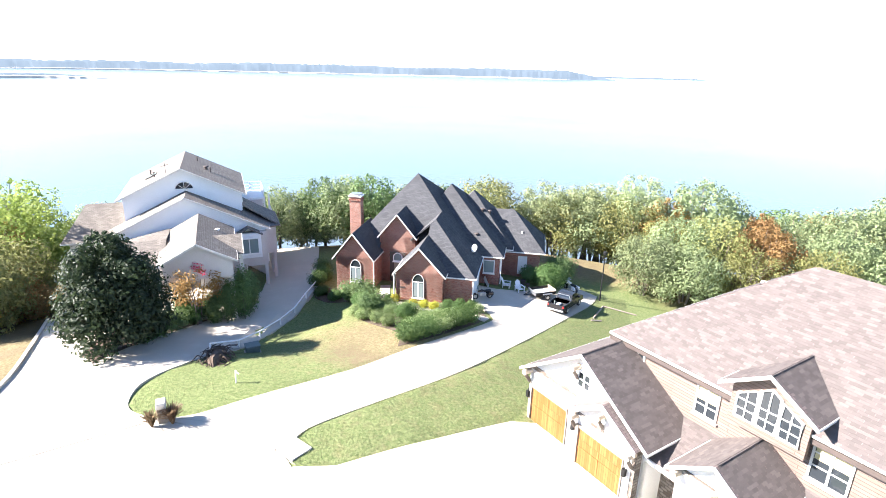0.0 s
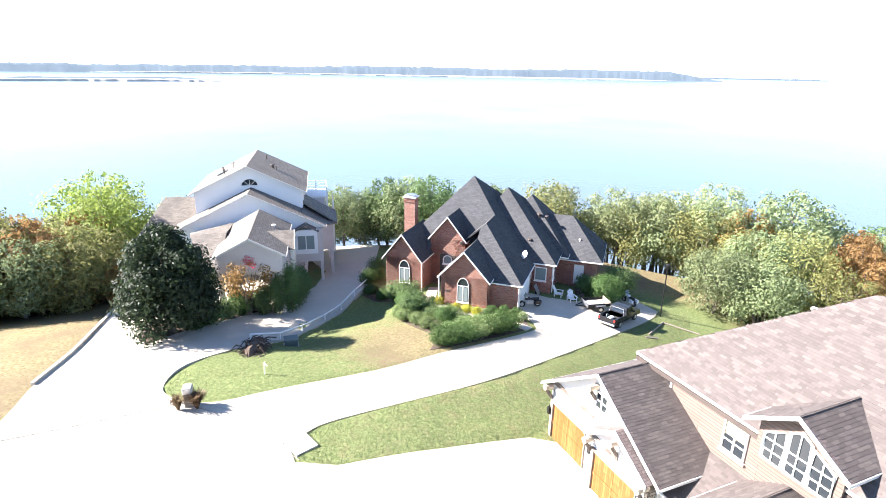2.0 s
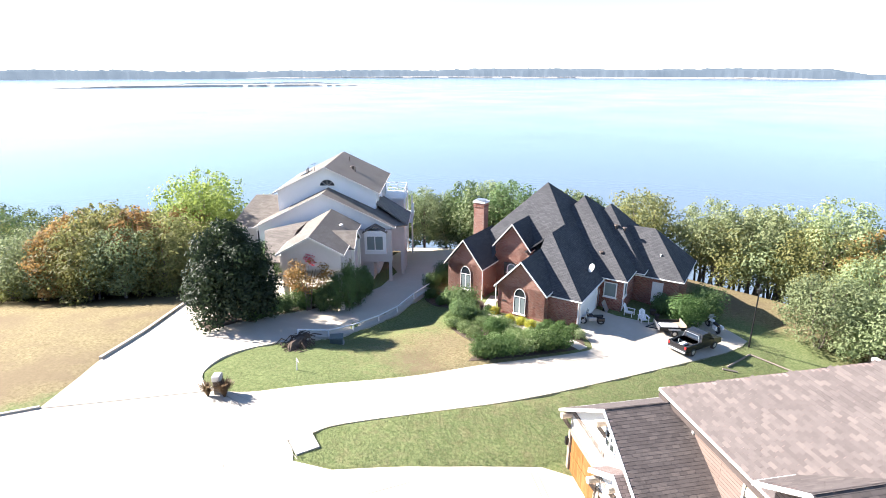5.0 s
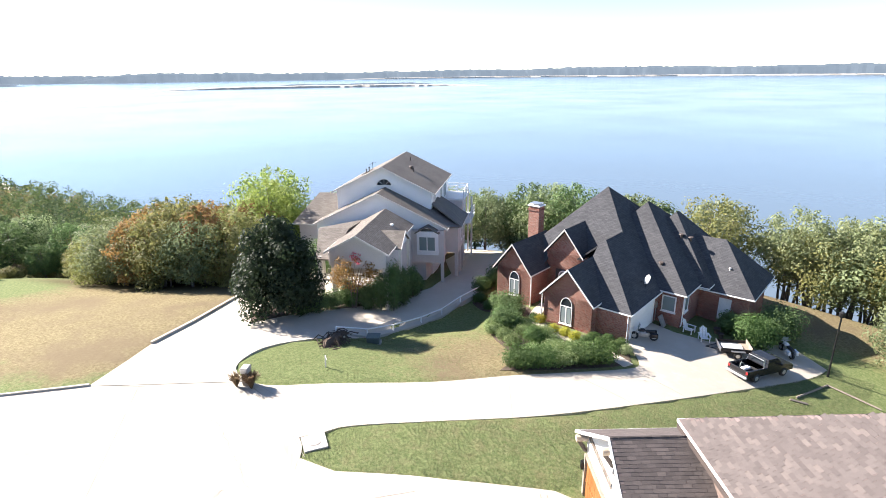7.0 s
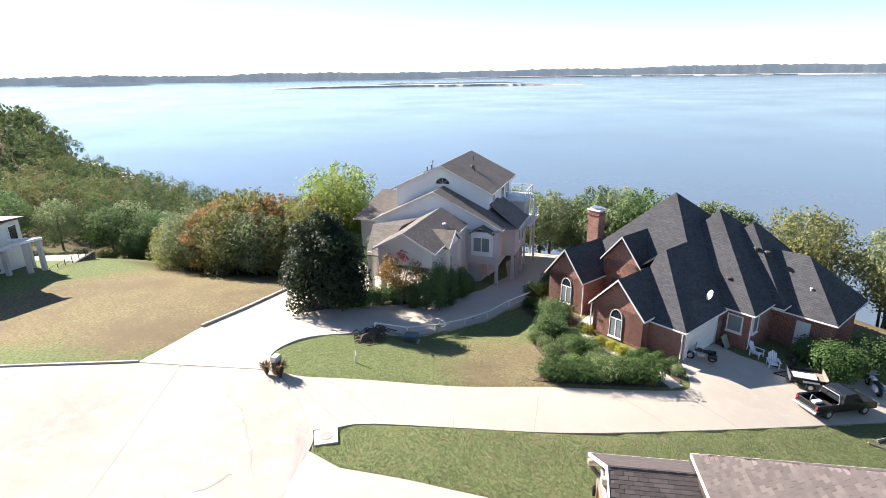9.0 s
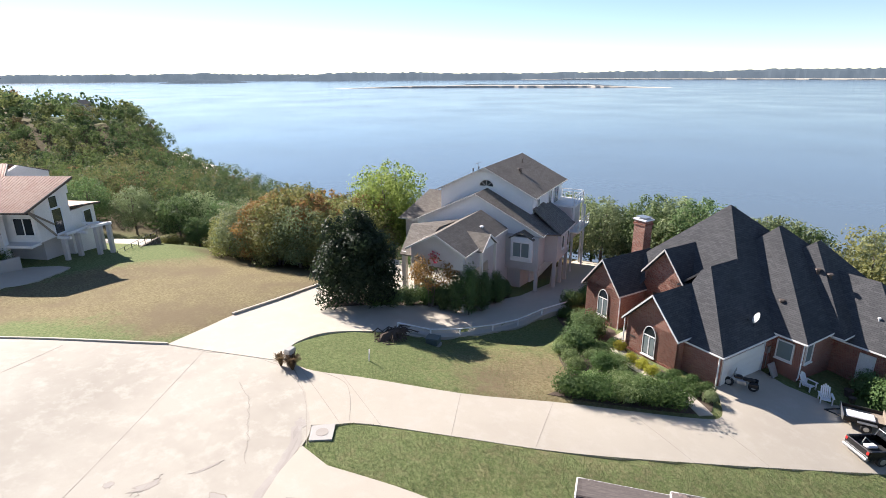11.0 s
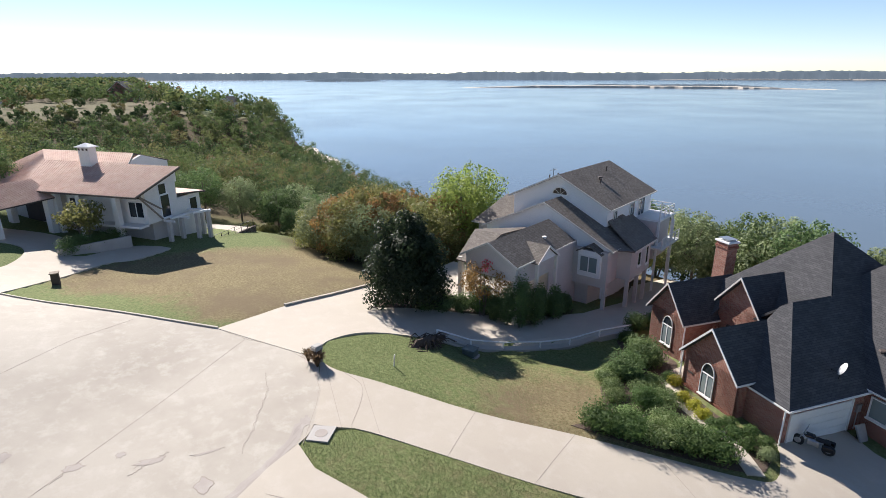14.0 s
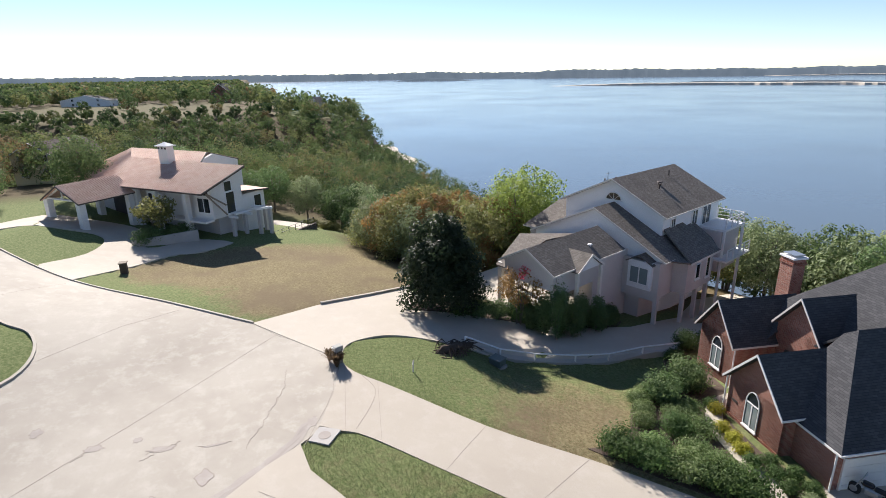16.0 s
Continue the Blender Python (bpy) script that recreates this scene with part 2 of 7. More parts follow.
# Distance haze put into the colour: near-black woods with an even blue-grey glow.
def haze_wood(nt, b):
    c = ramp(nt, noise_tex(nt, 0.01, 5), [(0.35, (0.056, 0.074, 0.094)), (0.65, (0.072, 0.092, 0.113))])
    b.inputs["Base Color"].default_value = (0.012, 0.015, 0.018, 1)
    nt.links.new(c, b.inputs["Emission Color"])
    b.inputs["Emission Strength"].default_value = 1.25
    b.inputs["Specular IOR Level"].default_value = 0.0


M["hazy_shore_wood"] = mat("far_woods_haze_glow", haze_wood, 0.9)


def glass_build(nt, b):
    b.inputs["Base Color"].default_value = (0.025, 0.03, 0.035, 1)
    b.inputs["Specular IOR Level"].default_value = 0.8
    bump(nt, b, noise_tex(nt, 1.2, 2), 0.04, 0.02)


M["glass"] = mat("dark_window_glass", glass_build, 0.06)
M["curtain"] = mottled("pale_yellow_curtain", (0.5, 0.42, 0.22), (0.55, 0.47, 0.28), 3, 20, 0.9)
M["glass_blind"] = plain("window_glass_over_pale_blind", (0.2, 0.24, 0.24, 1), 0.1)


def water_build(nt, b):
    pos = position(nt)
    b.inputs["Base Color"].default_value = (0.11, 0.145, 0.175, 1)
    b.inputs["IOR"].default_value = 1.33
    n1, n2 = noise_tex(nt, 0.35, 5, 0.6, pos), noise_tex(nt, 0.012, 3, 0.5, pos)
    rg = nd(nt, "ShaderNodeMapRange", To_Min=0.1, To_Max=0.24)
    nt.links.new(n2, rg.inputs[0])
    nt.links.new(rg.outputs[0], b.inputs["Roughness"])
    bump(nt, b, n1, 0.25, 0.12)


M["water"] = mat("lake_water", water_build, 0.15)


def concrete(name, base, stain, tone):
    def build(nt, b):
        big, mid, fine = noise_tex(nt, 0.12, 5, 0.65), noise_tex(nt, 0.9, 6, 0.7), noise_tex(nt, 22, 3)
        c = mix(nt, base, stain, ramp(nt, big, [(0.42, (0, 0, 0)), (0.72, (0.85, 0.85, 0.85))]))
        c = mix(nt, c, tone, ramp(nt, mid, [(0.5, (0, 0, 0)), (0.72, (0.55, 0.55, 0.55))]))
        c = mix(nt, c, tuple(x * 0.8 for x in base), ramp(nt, fine, [(0.5, (0, 0, 0)), (0.8, (0.5, 0.5, 0.5))]))
        obr = nt.nodes.new("ShaderNodeObjectInfo").outputs["Random"]
        mr = nd(nt, "ShaderNodeMapRange", To_Min=0.93, To_Max=1.05)
        nt.links.new(obr, mr.inputs[0])
        h = nd(nt, "ShaderNodeHueSaturation")
        nt.links.new(mr.outputs[0], h.inputs["Value"])
        nt.links.new(c, h.inputs["Color"])
        nt.links.new(h.outputs[0], b.inputs["Base Color"])
        bump(nt, b, fine, 0.3, 0.006)
    return mat(name, build, 0.9)


M["road"] = concrete("weathered_pinkish_concrete", (0.45, 0.41, 0.345), (0.325, 0.287, 0.235), (0.56, 0.525, 0.46))
M["drive"] = concrete("buff_driveway_concrete", (0.47, 0.42, 0.345), (0.41, 0.36, 0.295), (0.52, 0.475, 0.41))
M["wall_concrete"] = concrete("grey_wall_concrete", (0.42, 0.4, 0.37), (0.3, 0.28, 0.26), (0.48, 0.46, 0.43))
M["joint"] = mottled("dark_joint_filler", (0.31, 0.272, 0.23), (0.37, 0.33, 0.285), 1, 15, 0.95)
M["patch"] = concrete("broken_aggregate_concrete", (0.38, 0.34, 0.3), (0.27, 0.24, 0.21), (0.45, 0.42, 0.38))


def lawn_build(nt, b):
    dry = nt.nodes.new("ShaderNodeAttribute")
    dry.attribute_name = "dry"
    wild = nt.nodes.new("ShaderNodeAttribute")
    wild.attribute_name = "wild"
    big, mid, fine = noise_tex(nt, 0.16, 5, 0.65), noise_tex(nt, 1.3, 6, 0.75), noise_tex(nt, 5, 6, 0.8)
    green = mix(nt, (0.098, 0.13, 0.048), (0.213, 0.236, 0.106), ramp(nt, fine, [(0.4, (0, 0, 0)), (0.64, (1, 1, 1))]))
    tan = mix(nt, (0.137, 0.109, 0.056), (0.28, 0.236, 0.135), ramp(nt, fine, [(0.4, (0, 0, 0)), (0.64, (1, 1, 1))]))
    tan = mix(nt, tan, (0.16, 0.123, 0.077), ramp(nt, big, [(0.45, (0, 0, 0)), (0.62, (0.8, 0.8, 0.8))]))
    add = nd(nt, "ShaderNodeMath")
    add.operation = "MULTIPLY_ADD"
    nt.links.new(mid, add.inputs[0])
    add.inputs[1].default_value = 0.9
    nt.links.new(dry.outputs["Fac"], add.inputs[2])
    c = mix(nt, green, tan, ramp(nt, add.outputs[0], [(0.62, (0, 0, 0)), (1.15 / 1.2, (1, 1, 1))]))
    leaf_litter = mix(nt, (0.06, 0.05, 0.025), (0.13, 0.1, 0.055), mid)
    c = mix(nt, c, leaf_litter, wild.outputs["Fac"])
    nt.links.new(c, b.inputs["Base Color"])
    b.inputs["Specular IOR Level"].default_value = 0.08
    bump(nt, b, fine, 0.7, 0.05)


M["lawn"] = mat("patchy_lawn_and_earth", lawn_build, 0.95)

# ---------------------------------------------------------------- building blocks


def V2(p, d, s):
    return (p[0] + d[0] * s, p[1] + d[1] * s)


def finish(bm, name, material):
    """A mesh with UVs in metres: u level, v up the face."""
    bmesh.ops.recalc_face_normals(bm, faces=bm.faces)
    uv = bm.loops.layers.uv.verify()
    for f in bm.faces:
        n = f.normal
        if abs(n.z) > 0.999:
            t, v = Vector((1, 0, 0)), Vector((0, 1, 0))
        else:
            t = Vector((-n.y, n.x, 0)).normalized()
            v = n.cross(t)
        for lp in f.loops:
            co = lp.vert.co
            lp[uv].uv = (co.dot(t), co.dot(v))
    me = bpy.data.meshes.new(name)
    bm.to_mesh(me)
    bm.free()
    me.materials.append(M[material])
    return me


def part(name, bm, material, parent=None, label=""):
    ob = new(name, finish(bm, name, material))
    if parent is not None:
        ob.parent = parent
    if label:
        ob["label"] = label
    return ob


def thing(name, at, label, category, group="", turn=0.0):
    e = new(name)
    e.empty_display_size = 0.2
    e.matrix_basis = pose(at[0], at[1], at[2], 0, 0, turn)
    return tagged(e, label, category, group)


def box(bm, x0, x1, y0, y1, z0, z1, bevel=0.0):
    vs = [bm.verts.new((x, y, z)) for z in (z0, z1) for x, y in ((x0, y0), (x1, y0), (x1, y1), (x0, y1))]
    fs = [bm.faces.new([vs[i] for i in q]) for q in ((3, 2, 1, 0), (4, 5, 6, 7), (0, 1, 5, 4), (1, 2, 6, 5), (2, 3, 7, 6), (3, 0, 4, 7))]
    if bevel:
        bmesh.ops.bevel(bm, geom=list({e for f in fs for e in f.edges}), offset=bevel, segments=1, affect="EDGES")
    return bm


def cube(*a, **k):
    return box(bmesh.new(), *a, **k)


def slab(bm, pts, thick):
    """A flat polygon of 3D points given thickness below it, along its normal."""
    pts = [Vector(p) for p in pts]
    n = (pts[1] - pts[0]).cross(pts[2] - pts[0]).normalized()
    if n.z < 0 or (abs(n.z) < 1e-6 and n.x + n.y < 0):
        n = -n
    top = [bm.verts.new(p) for p in pts]
    low = [bm.verts.new(p - n * thick) for p in pts]
    bm.faces.new(top)
    bm.faces.new(low[::-1])
    for i in range(len(pts)):
        j = (i + 1) % len(pts)
        bm.faces.new((top[j], top[i], low[i], low[j]))
    return bm


def prism(bm, pts, lo, hi):
    """An upright prism over a plan polygon; lo and hi are levels or functions of (x, y)."""
    f0 = lo if callable(lo) else (lambda x, y: lo)
    f1 = hi if callable(hi) else (lambda x, y: hi)
    a = [bm.verts.new((x, y, f0(x, y))) for x, y in pts]
    b = [bm.verts.new((x, y, f1(x, y))) for x, y in pts]
    bm.faces.new(a[::-1])
    bm.faces.new(b)
    for i in range(len(pts)):
        j = (i + 1) % len(pts)
        bm.faces.new((a[i], a[j], b[j], b[i]))
    return bm


def tube(bm, pts, radii, sides=8, cap=True):
    """A tube through 3D points, with a radius at each."""
    pts = [Vector(p) for p in pts]
    rings = []
    for i, p in enumerate(pts):
        d = (pts[min(i + 1, len(pts) - 1)] - pts[max(i - 1, 0)]).normalized()
        a = d.cross(Vector((0.31, 0.17, 0.93) if abs(d.z) < 0.9 else (1, 0, 0))).normalized()
        b = d.cross(a)
        r = radii[i] if isinstance(radii, (list, tuple)) else radii
        rings.append([bm.verts.new(p + (a * math.cos(k * math.tau / sides) + b * math.sin(k * math.tau / sides)) * r) for k in range(sides)])
    for u, w in zip(rings, rings[1:]):
        for k in range(sides):
            bm.faces.new((u[k], u[(k + 1) % sides], w[(k + 1) % sides], w[k]))
    if cap:
        bm.faces.new(rings[0][::-1])
        bm.faces.new(rings[-1])
    return bm


def arrays(name, verts, quads, material):
    """A mesh straight from number arrays (for leaves and blades)."""
    me = bpy.data.meshes.new(name)
    nq = len(quads)
    me.vertices.add(len(verts))
    me.vertices.foreach_set("co", np.asarray(verts, dtype=np.float32).ravel())
    me.loops.add(nq * 4)
    me.loops.foreach_set("vertex_index", np.asarray(quads, dtype=np.int32).ravel())
    me.polygons.add(nq)
    me.polygons.foreach_set("loop_start", np.arange(nq, dtype=np.int32) * 4)
    me.update(calc_edges=True)
    me.shade_flat()
    me.materials.append(M[material])
    return me


def leaves(rng, blobs, count, size, flat=0.5, shell=0.35):
    """Small folded leaf clumps spread through the shells of a set of blobs (x, y, z, rx, ry, rz)."""
    bl = np.array(blobs, dtype=float)
    wgt = (bl[:, 3] * bl[:, 4] + bl[:, 3] * bl[:, 5])
    pick = rng.choice(len(bl), count, p=wgt / wgt.sum())
    d = rng.normal(size=(count, 3))
    d /= np.linalg.norm(d, axis=1)[:, None]
    rad = 1 - shell * rng.random(count) ** 1.5 + rng.normal(size=count) * 0.11
    c = bl[pick, :3] + d * bl[pick, 3:6] * rad[:, None]
    n = d * flat * 2 + rng.normal(size=(count, 3)) * 0.36 + np.array([0, 0, 0.3])
    n /= np.linalg.norm(n, axis=1)[:, None]
    t = np.cross(n, rng.normal(size=(count, 3)))
    t /= np.linalg.norm(t, axis=1)[:, None]
    b = np.cross(n, t)
    s = size * (0.6 + 0.8 * rng.random(count))[:, None]
    v = np.stack([c - t * s, c - b * s * 0.55 + n * s * 0.15, c + t * s, c + b * s * 0.55 + n * s * 0.15], axis=1).reshape(-1, 3)
    return v, np.arange(count * 4).reshape(-1, 4)


def blobs_for(rng, h, r, base, k, cone=0.0):
    """Sub-crowns of a crown that is h high from its base and r wide."""
    out = []
    k = int(k * 1.7)
    for i in range(k):
        f = (i + 0.5) / k
        zz = base + (h - base) * (0.12 + 0.8 * f)
        prof = math.sqrt(max(0.05, 1 - (2 * f - 0.85) ** 2 * 0.85)) * (1 - cone) + cone * (1.08 - f)
        a = i * 2.4 + rng.random() * 0.9
        off = r * prof * (0.4 + 0.42 * rng.random())
        rb = r * prof * (0.26 + 0.2 * rng.random())
        out.append((math.cos(a) * off, math.sin(a) * off, zz, rb, rb, rb * (0.7 + 0.25 * rng.random())))
    return out
# ---------------------------------------------------------------- ground
MOUNDS = ((-13, 24, 1.538), (15, 53, -0.103), (-14, 36, -0.81), (-40, 7, -2.786), (-54, 1, -0.915), (-58, -8, -1.1), (-63, 28, 1.9), (-15, 16, -1.674), (3, 49, 0.756), (4, 28, 0.948), (-30, 35, 0.55))


def yard(x, y):
    x, y = min(max(x, -66), 24), min(max(y, -4), 60)
    z = 0.513 - 0.2257 * x - 0.0934 * y - 0.003077 * x * x + 0.003367 * x * y + 0.000369 * y * y
    return z + sum(w * math.exp(-((x - a) ** 2 + (y - b) ** 2) / 162) for a, b, w in MOUNDS)


def ease(a, b, v):
    t = min(max((v - a) / (b - a), 0.0), 1.0)
    return t * t * (3 - 2 * t)


def shore(x):
    """How far towards +y the land reaches at x."""
    return 88 - 16 * ease(-70, -130, x) + 6 * ease(-195, -240, x) - 34 * ease(-258, -340, x) - 40 * ease(-340, -800, x) + 10 * ease(40, 200, x)


def ground(x, y):
    z = yard(x, y)
    far = ease(70, 160, -x) + ease(40, 120, x) + ease(15, 80, -y)
    plateau = -1.5 - 12.0 * ease(-66, -125, x) * (1 - ease(-180, -258, x)) + 3.0 * ease(-205, -262, x) * (1 - ease(20, 50, y)) - 5 * ease(-430, -560, x)
    z = z + (plateau - z) * min(far, 1.0)
    if x > 24:
        z -= 3.0 * ease(24, 60, x)
    if 33 < y < 52 and -17 < x < -6:                      # the front yard lies lower than the neighbour's drive
        xw = -16.2 + 3.3 * min(1.0, (y - 33.6) / 14) if y > 33.6 else -16.2
        z -= 0.75 * ease(-0.1, 0.7, x - xw) * (1 - ease(1.5, 6, x - xw)) * ease(33, 36.5, y) * (1 - ease(48, 51, y))
    s = shore(x)
    steep = 22 if x > -120 else 14
    drop = ease(s - steep, s + 3, y)
    z = z * (1 - drop) + -19.2 * drop
    return z - 6 * ease(s + 2, s + 40, y)


def smooth(pts, n=5):
    """A finer line through plan points (Catmull-Rom)."""
    out = []
    for i in range(len(pts) - 1):
        p0, p1, p2, p3 = (np.array(pts[min(max(k, 0), len(pts) - 1)], dtype=float) for k in (i - 1, i, i + 1, i + 2))
        for k in range(n):
            t = k / n
            out.append(tuple(0.5 * ((2 * p1) + (p2 - p0) * t + (2 * p0 - 5 * p1 + 4 * p2 - p3) * t * t + (3 * p1 - p0 - 3 * p2 + p3) * t ** 3)))
    out.append(tuple(map(float, pts[-1])))
    return out


def inside(x, y, poly):
    r, j = False, len(poly) - 1
    for i in range(len(poly)):
        (xi, yi), (xj, yj) = poly[i], poly[j]
        if (yi > y) != (yj > y) and x < (xj - xi) * (y - yi) / (yj - yi) + xi:
            r = not r
        j = i
    return r


# outlines in plan: the street with its turning circle, the drives, the lawns between them
LOT_KERB = [(-58, -24), (-46, -9.5), (-34.7, 3.6), (-27.9, 12.1), (-22.2, 18.8)]
NEAR_EDGE = smooth([(-14.9, 24.2), (-11.2, 23.4), (-8.2, 22.2), (-7.1, 21.2), (-6.0, 19.4), (-4.4, 17.4), (-2.8, 12), (-4.5, 4), (-9, -1)], 4)
ISLE_EDGE = smooth([(-36, -13), (-27, -1), (-23.1, 3.1), (-21.6, 5.2), (-18.6, 6.2), (-15.5, 5.5), (-13.0, 2.5), (-12, -2)], 4)
STREET = [LOT_KERB[-1], (-17.2, 24.6)] + NEAR_EDGE + [(-12, -2)] + ISLE_EDGE[::-1] + LOT_KERB[:-1]
YARD_EDGE = smooth([(-14.9, 24.3), (-13.2, 24.9), (-11.0, 26.8), (-6.2, 31.1), (-2.6, 35.5), (0.5, 38.7), (3.4, 41.8), (4.2, 43.4), (3.0, 45.6), (2.1, 46.3)], 4)
STRIP_EDGE = smooth([(-7.4, 23.3), (-6.6, 24.5), (-3.2, 27.7), (1.1, 32.2), (6.6, 39.6), (11.3, 46.2), (15.0, 51.6), (16.3, 54.4)], 4)
BRICK_DRIVE = YARD_EDGE + [(2.9, 51.9), (5.2, 51.2), (7.8, 51.6), (10.5, 54), (13.6, 56.6), (16.3, 54.4)] + STRIP_EDGE[::-1] + [(-8.2, 22.2), (-11.2, 23.4)]
WEST_L = smooth([(-22.2, 18.8), (-23.5, 21.9), (-24.6, 24.2), (-26.0, 28.2), (-28.2, 32.6), (-31.0, 37.5), (-33.5, 41.5)], 3)
WEST_R = smooth([(-14.9, 24.3), (-16.8, 25.0), (-17.7, 26.6), (-17.9, 28.7), (-16.9, 31.5), (-15.6, 33.9), (-14.3, 39.8), (-13.4, 45), (-13.2, 50.6), (-14.6, 58), (-16.5, 67)], 4)
WEST_DRIVE = WEST_R + [(-24, 71), (-24, 62), (-19.5, 56), (-18.1, 49.7), (-18.8, 43.2), (-21.4, 37.4), (-22.4, 33.6), (-22.6, 30.6), (-24.4, 35), (-26.5, 39), (-29.2, 43), (-33.5, 41.5)] + WEST_L[::-1]
BROWN_DRIVE = [(-4.4, 17.4), (-6.0, 19.4), (-7.0, 21.1), (-5.0, 21.4), (-1.9, 23.3), (-0.3, 24.2), (4.0, 26.9), (5.6, 27.2), (9.8, 20.6), (6.5, 14), (2, 9), (-2.9, 8.5)]
CASA_DRIVE = smooth([(-36.2, 1.6), (-38.3, 0.6), (-44.3, 2.6), (-49.0, 3.2), (-51.5, 2.2), (-52.4, -0.6), (-51, -5), (-48.5, -8), (-47, -11), (-49, -13), (-53, -9), (-58, -5), (-58, 2), (-55, 6), (-49.5, 6.2), (-48.6, 8.5), (-51.5, 12), (-49.5, 16.5), (-46.2, 12.7), (-45.7, 10.1), (-40, 6.0), (-34.6, 3.9)], 3)
PAVED = (STREET, BRICK_DRIVE, WEST_DRIVE, BROWN_DRIVE, CASA_DRIVE)
STRIP = STRIP_EDGE + [(19.5, 55), (18, 48), (13.5, 41), (10, 38), (7, 31), (4.0, 26.9), (-0.3, 24.2), (-1.9, 23.3), (-5.0, 21.4), (-7.0, 21.1)]


def axis(lo, hi, step, grow, far_lo, far_hi):
    mid = list(np.arange(lo, hi + 1e-6, step))
    s, left = step, [lo]
    while left[-1] > far_lo:
        s *= grow
        left.append(left[-1] - s)
    s, right = step, [hi]
    while right[-1] < far_hi:
        s *= grow
        right.append(right[-1] + s)
    return left[:0:-1] + mid + right[1:]


GX, GY = axis(-70, 30, 0.8, 1.06, -4800, 4800), axis(-12, 72, 0.8, 1.06, -2500, 700)


def dryness(x, y):
    off = (x + 22.2) * -0.762 + (y - 18.8) * 0.648                                       # distance from the lot's kerb
    lot = ease(-20.5, -22.5, x) * ease(0.4, 1.6, off) * (1 - ease(-58, -66, x)) * ease(-48, -42, x + 0.35 * (y - 10))
    d = 0.1 + 0.1 * ease(-8, -5, x) * ease(52, 46, y) + lot * (0.06 + 0.52 * ease(2.0, 7, off + 1.5 * noise.noise(Vector((x * 0.3, y * 0.3, 5.0)))))
    d += 0.5 * math.exp(-((x + 5) ** 2 / 40 + (y - 37) ** 2 / 30))                      # sunny middle of the front yard
    d += 0.9 * math.exp(-((x + 26) ** 2 + (y - 20.6) ** 2) / 7)                        # straw patch at the drive's mouth
    d += 0.5 * ease(56, 62, y) * ease(2, 10, x)                                          # behind the brick house
    d -= 0.55 * math.exp(-((x + 54) ** 2 / 60 + (y - 26) ** 2 / 50))                     # watered lawn by the terrace
    d -= 0.3 * ease(-35, -40, x) * (1 - ease(4, 12, y))
    d += 0.4 * ease(-245, -262, x) * (1 - ease(20, 40, y))
    return d


def wildness(x, y):
    w = ease(62, 68, y) * ease(0, -4, x) + ease(70, 76, y) * ease(-4, 0, x)
    w = max(w, ease(-66, -76, x) * (1 - ease(-248, -258, x)) + ease(-384, -396, x), ease(21, 27, x) * ease(50, 58, y))
    patch = ease(31, 35, y - 0.25 * (x + 40)) * ease(-27, -31, x) * ease(-62, -52, x)
    field = 0.78 * ease(-248, -260, x) * ease(-396, -384, x) * (1 - ease(30, 40, y))
    return min(max(w, patch, field), 1.0)


gv, gd, gw = [], [], []
for yy in GY:
    for xx in GX:
        z = ground(xx, yy)
        if -62 < xx < 20 and -26 < yy < 72 and any(inside(xx, yy, p) for p in PAVED):
            z -= 0.14
        gv.append((xx, yy, z))
        gd.append(dryness(xx, yy))
        gw.append(wildness(xx, yy))
nx = len(GX)
gq = [(j * nx + i, j * nx + i + 1, (j + 1) * nx + i + 1, (j + 1) * nx + i) for j in range(len(GY) - 1) for i in range(nx - 1)]
gme = arrays("ground", gv, gq, "lawn")
for key, vals in (("dry", gd), ("wild", gw)):
    at = gme.attributes.new(key, "FLOAT", "POINT")
    at.data.foreach_set("value", np.array(vals, dtype=np.float32))
gme.shade_smooth()
tagged(new("ground", gme), "patchy green and straw coloured lawns sloping to the lake", "ground", kind="structure")

wbm = bmesh.new()
ring = [(-4900, -1500), (4900, -1500), (4900, 4900), (-4900, 4900)]
wbm.faces.new([wbm.verts.new((x, y, -19.0)) for x, y in ring])
tagged(part("water", wbm, "water"), "calm pale blue lake reaching the horizon", "lake", kind="structure")


def sheet(poly, lift, step=1.0):
    """A paved surface that follows the ground inside a plan outline, with a thick edge."""
    bm = bmesh.new()
    vs = [bm.verts.new((x, y, 0)) for x, y in poly]
    bm.faces.new(vs)
    xs, ys = [p[0] for p in poly], [p[1] for p in poly]
    for lo, hi, n in ((min(xs), max(xs), (1, 0, 0)), (min(ys), max(ys), (0, 1, 0))):
        c = lo + step
        while c < hi:
            bmesh.ops.bisect_plane(bm, geom=bm.verts[:] + bm.edges[:] + bm.faces[:], plane_co=(c, c, 0), plane_no=n)
            c += step
    for v in bm.verts:
        v.co.z = ground(v.co.x, v.co.y) + lift
    edge = [e for e in bm.edges if e.is_boundary]
    ext = bmesh.ops.extrude_edge_only(bm, edges=edge)["geom"]
    for v in ext:
        if isinstance(v, bmesh.types.BMVert):
            v.co.z -= 0.25
    return bm


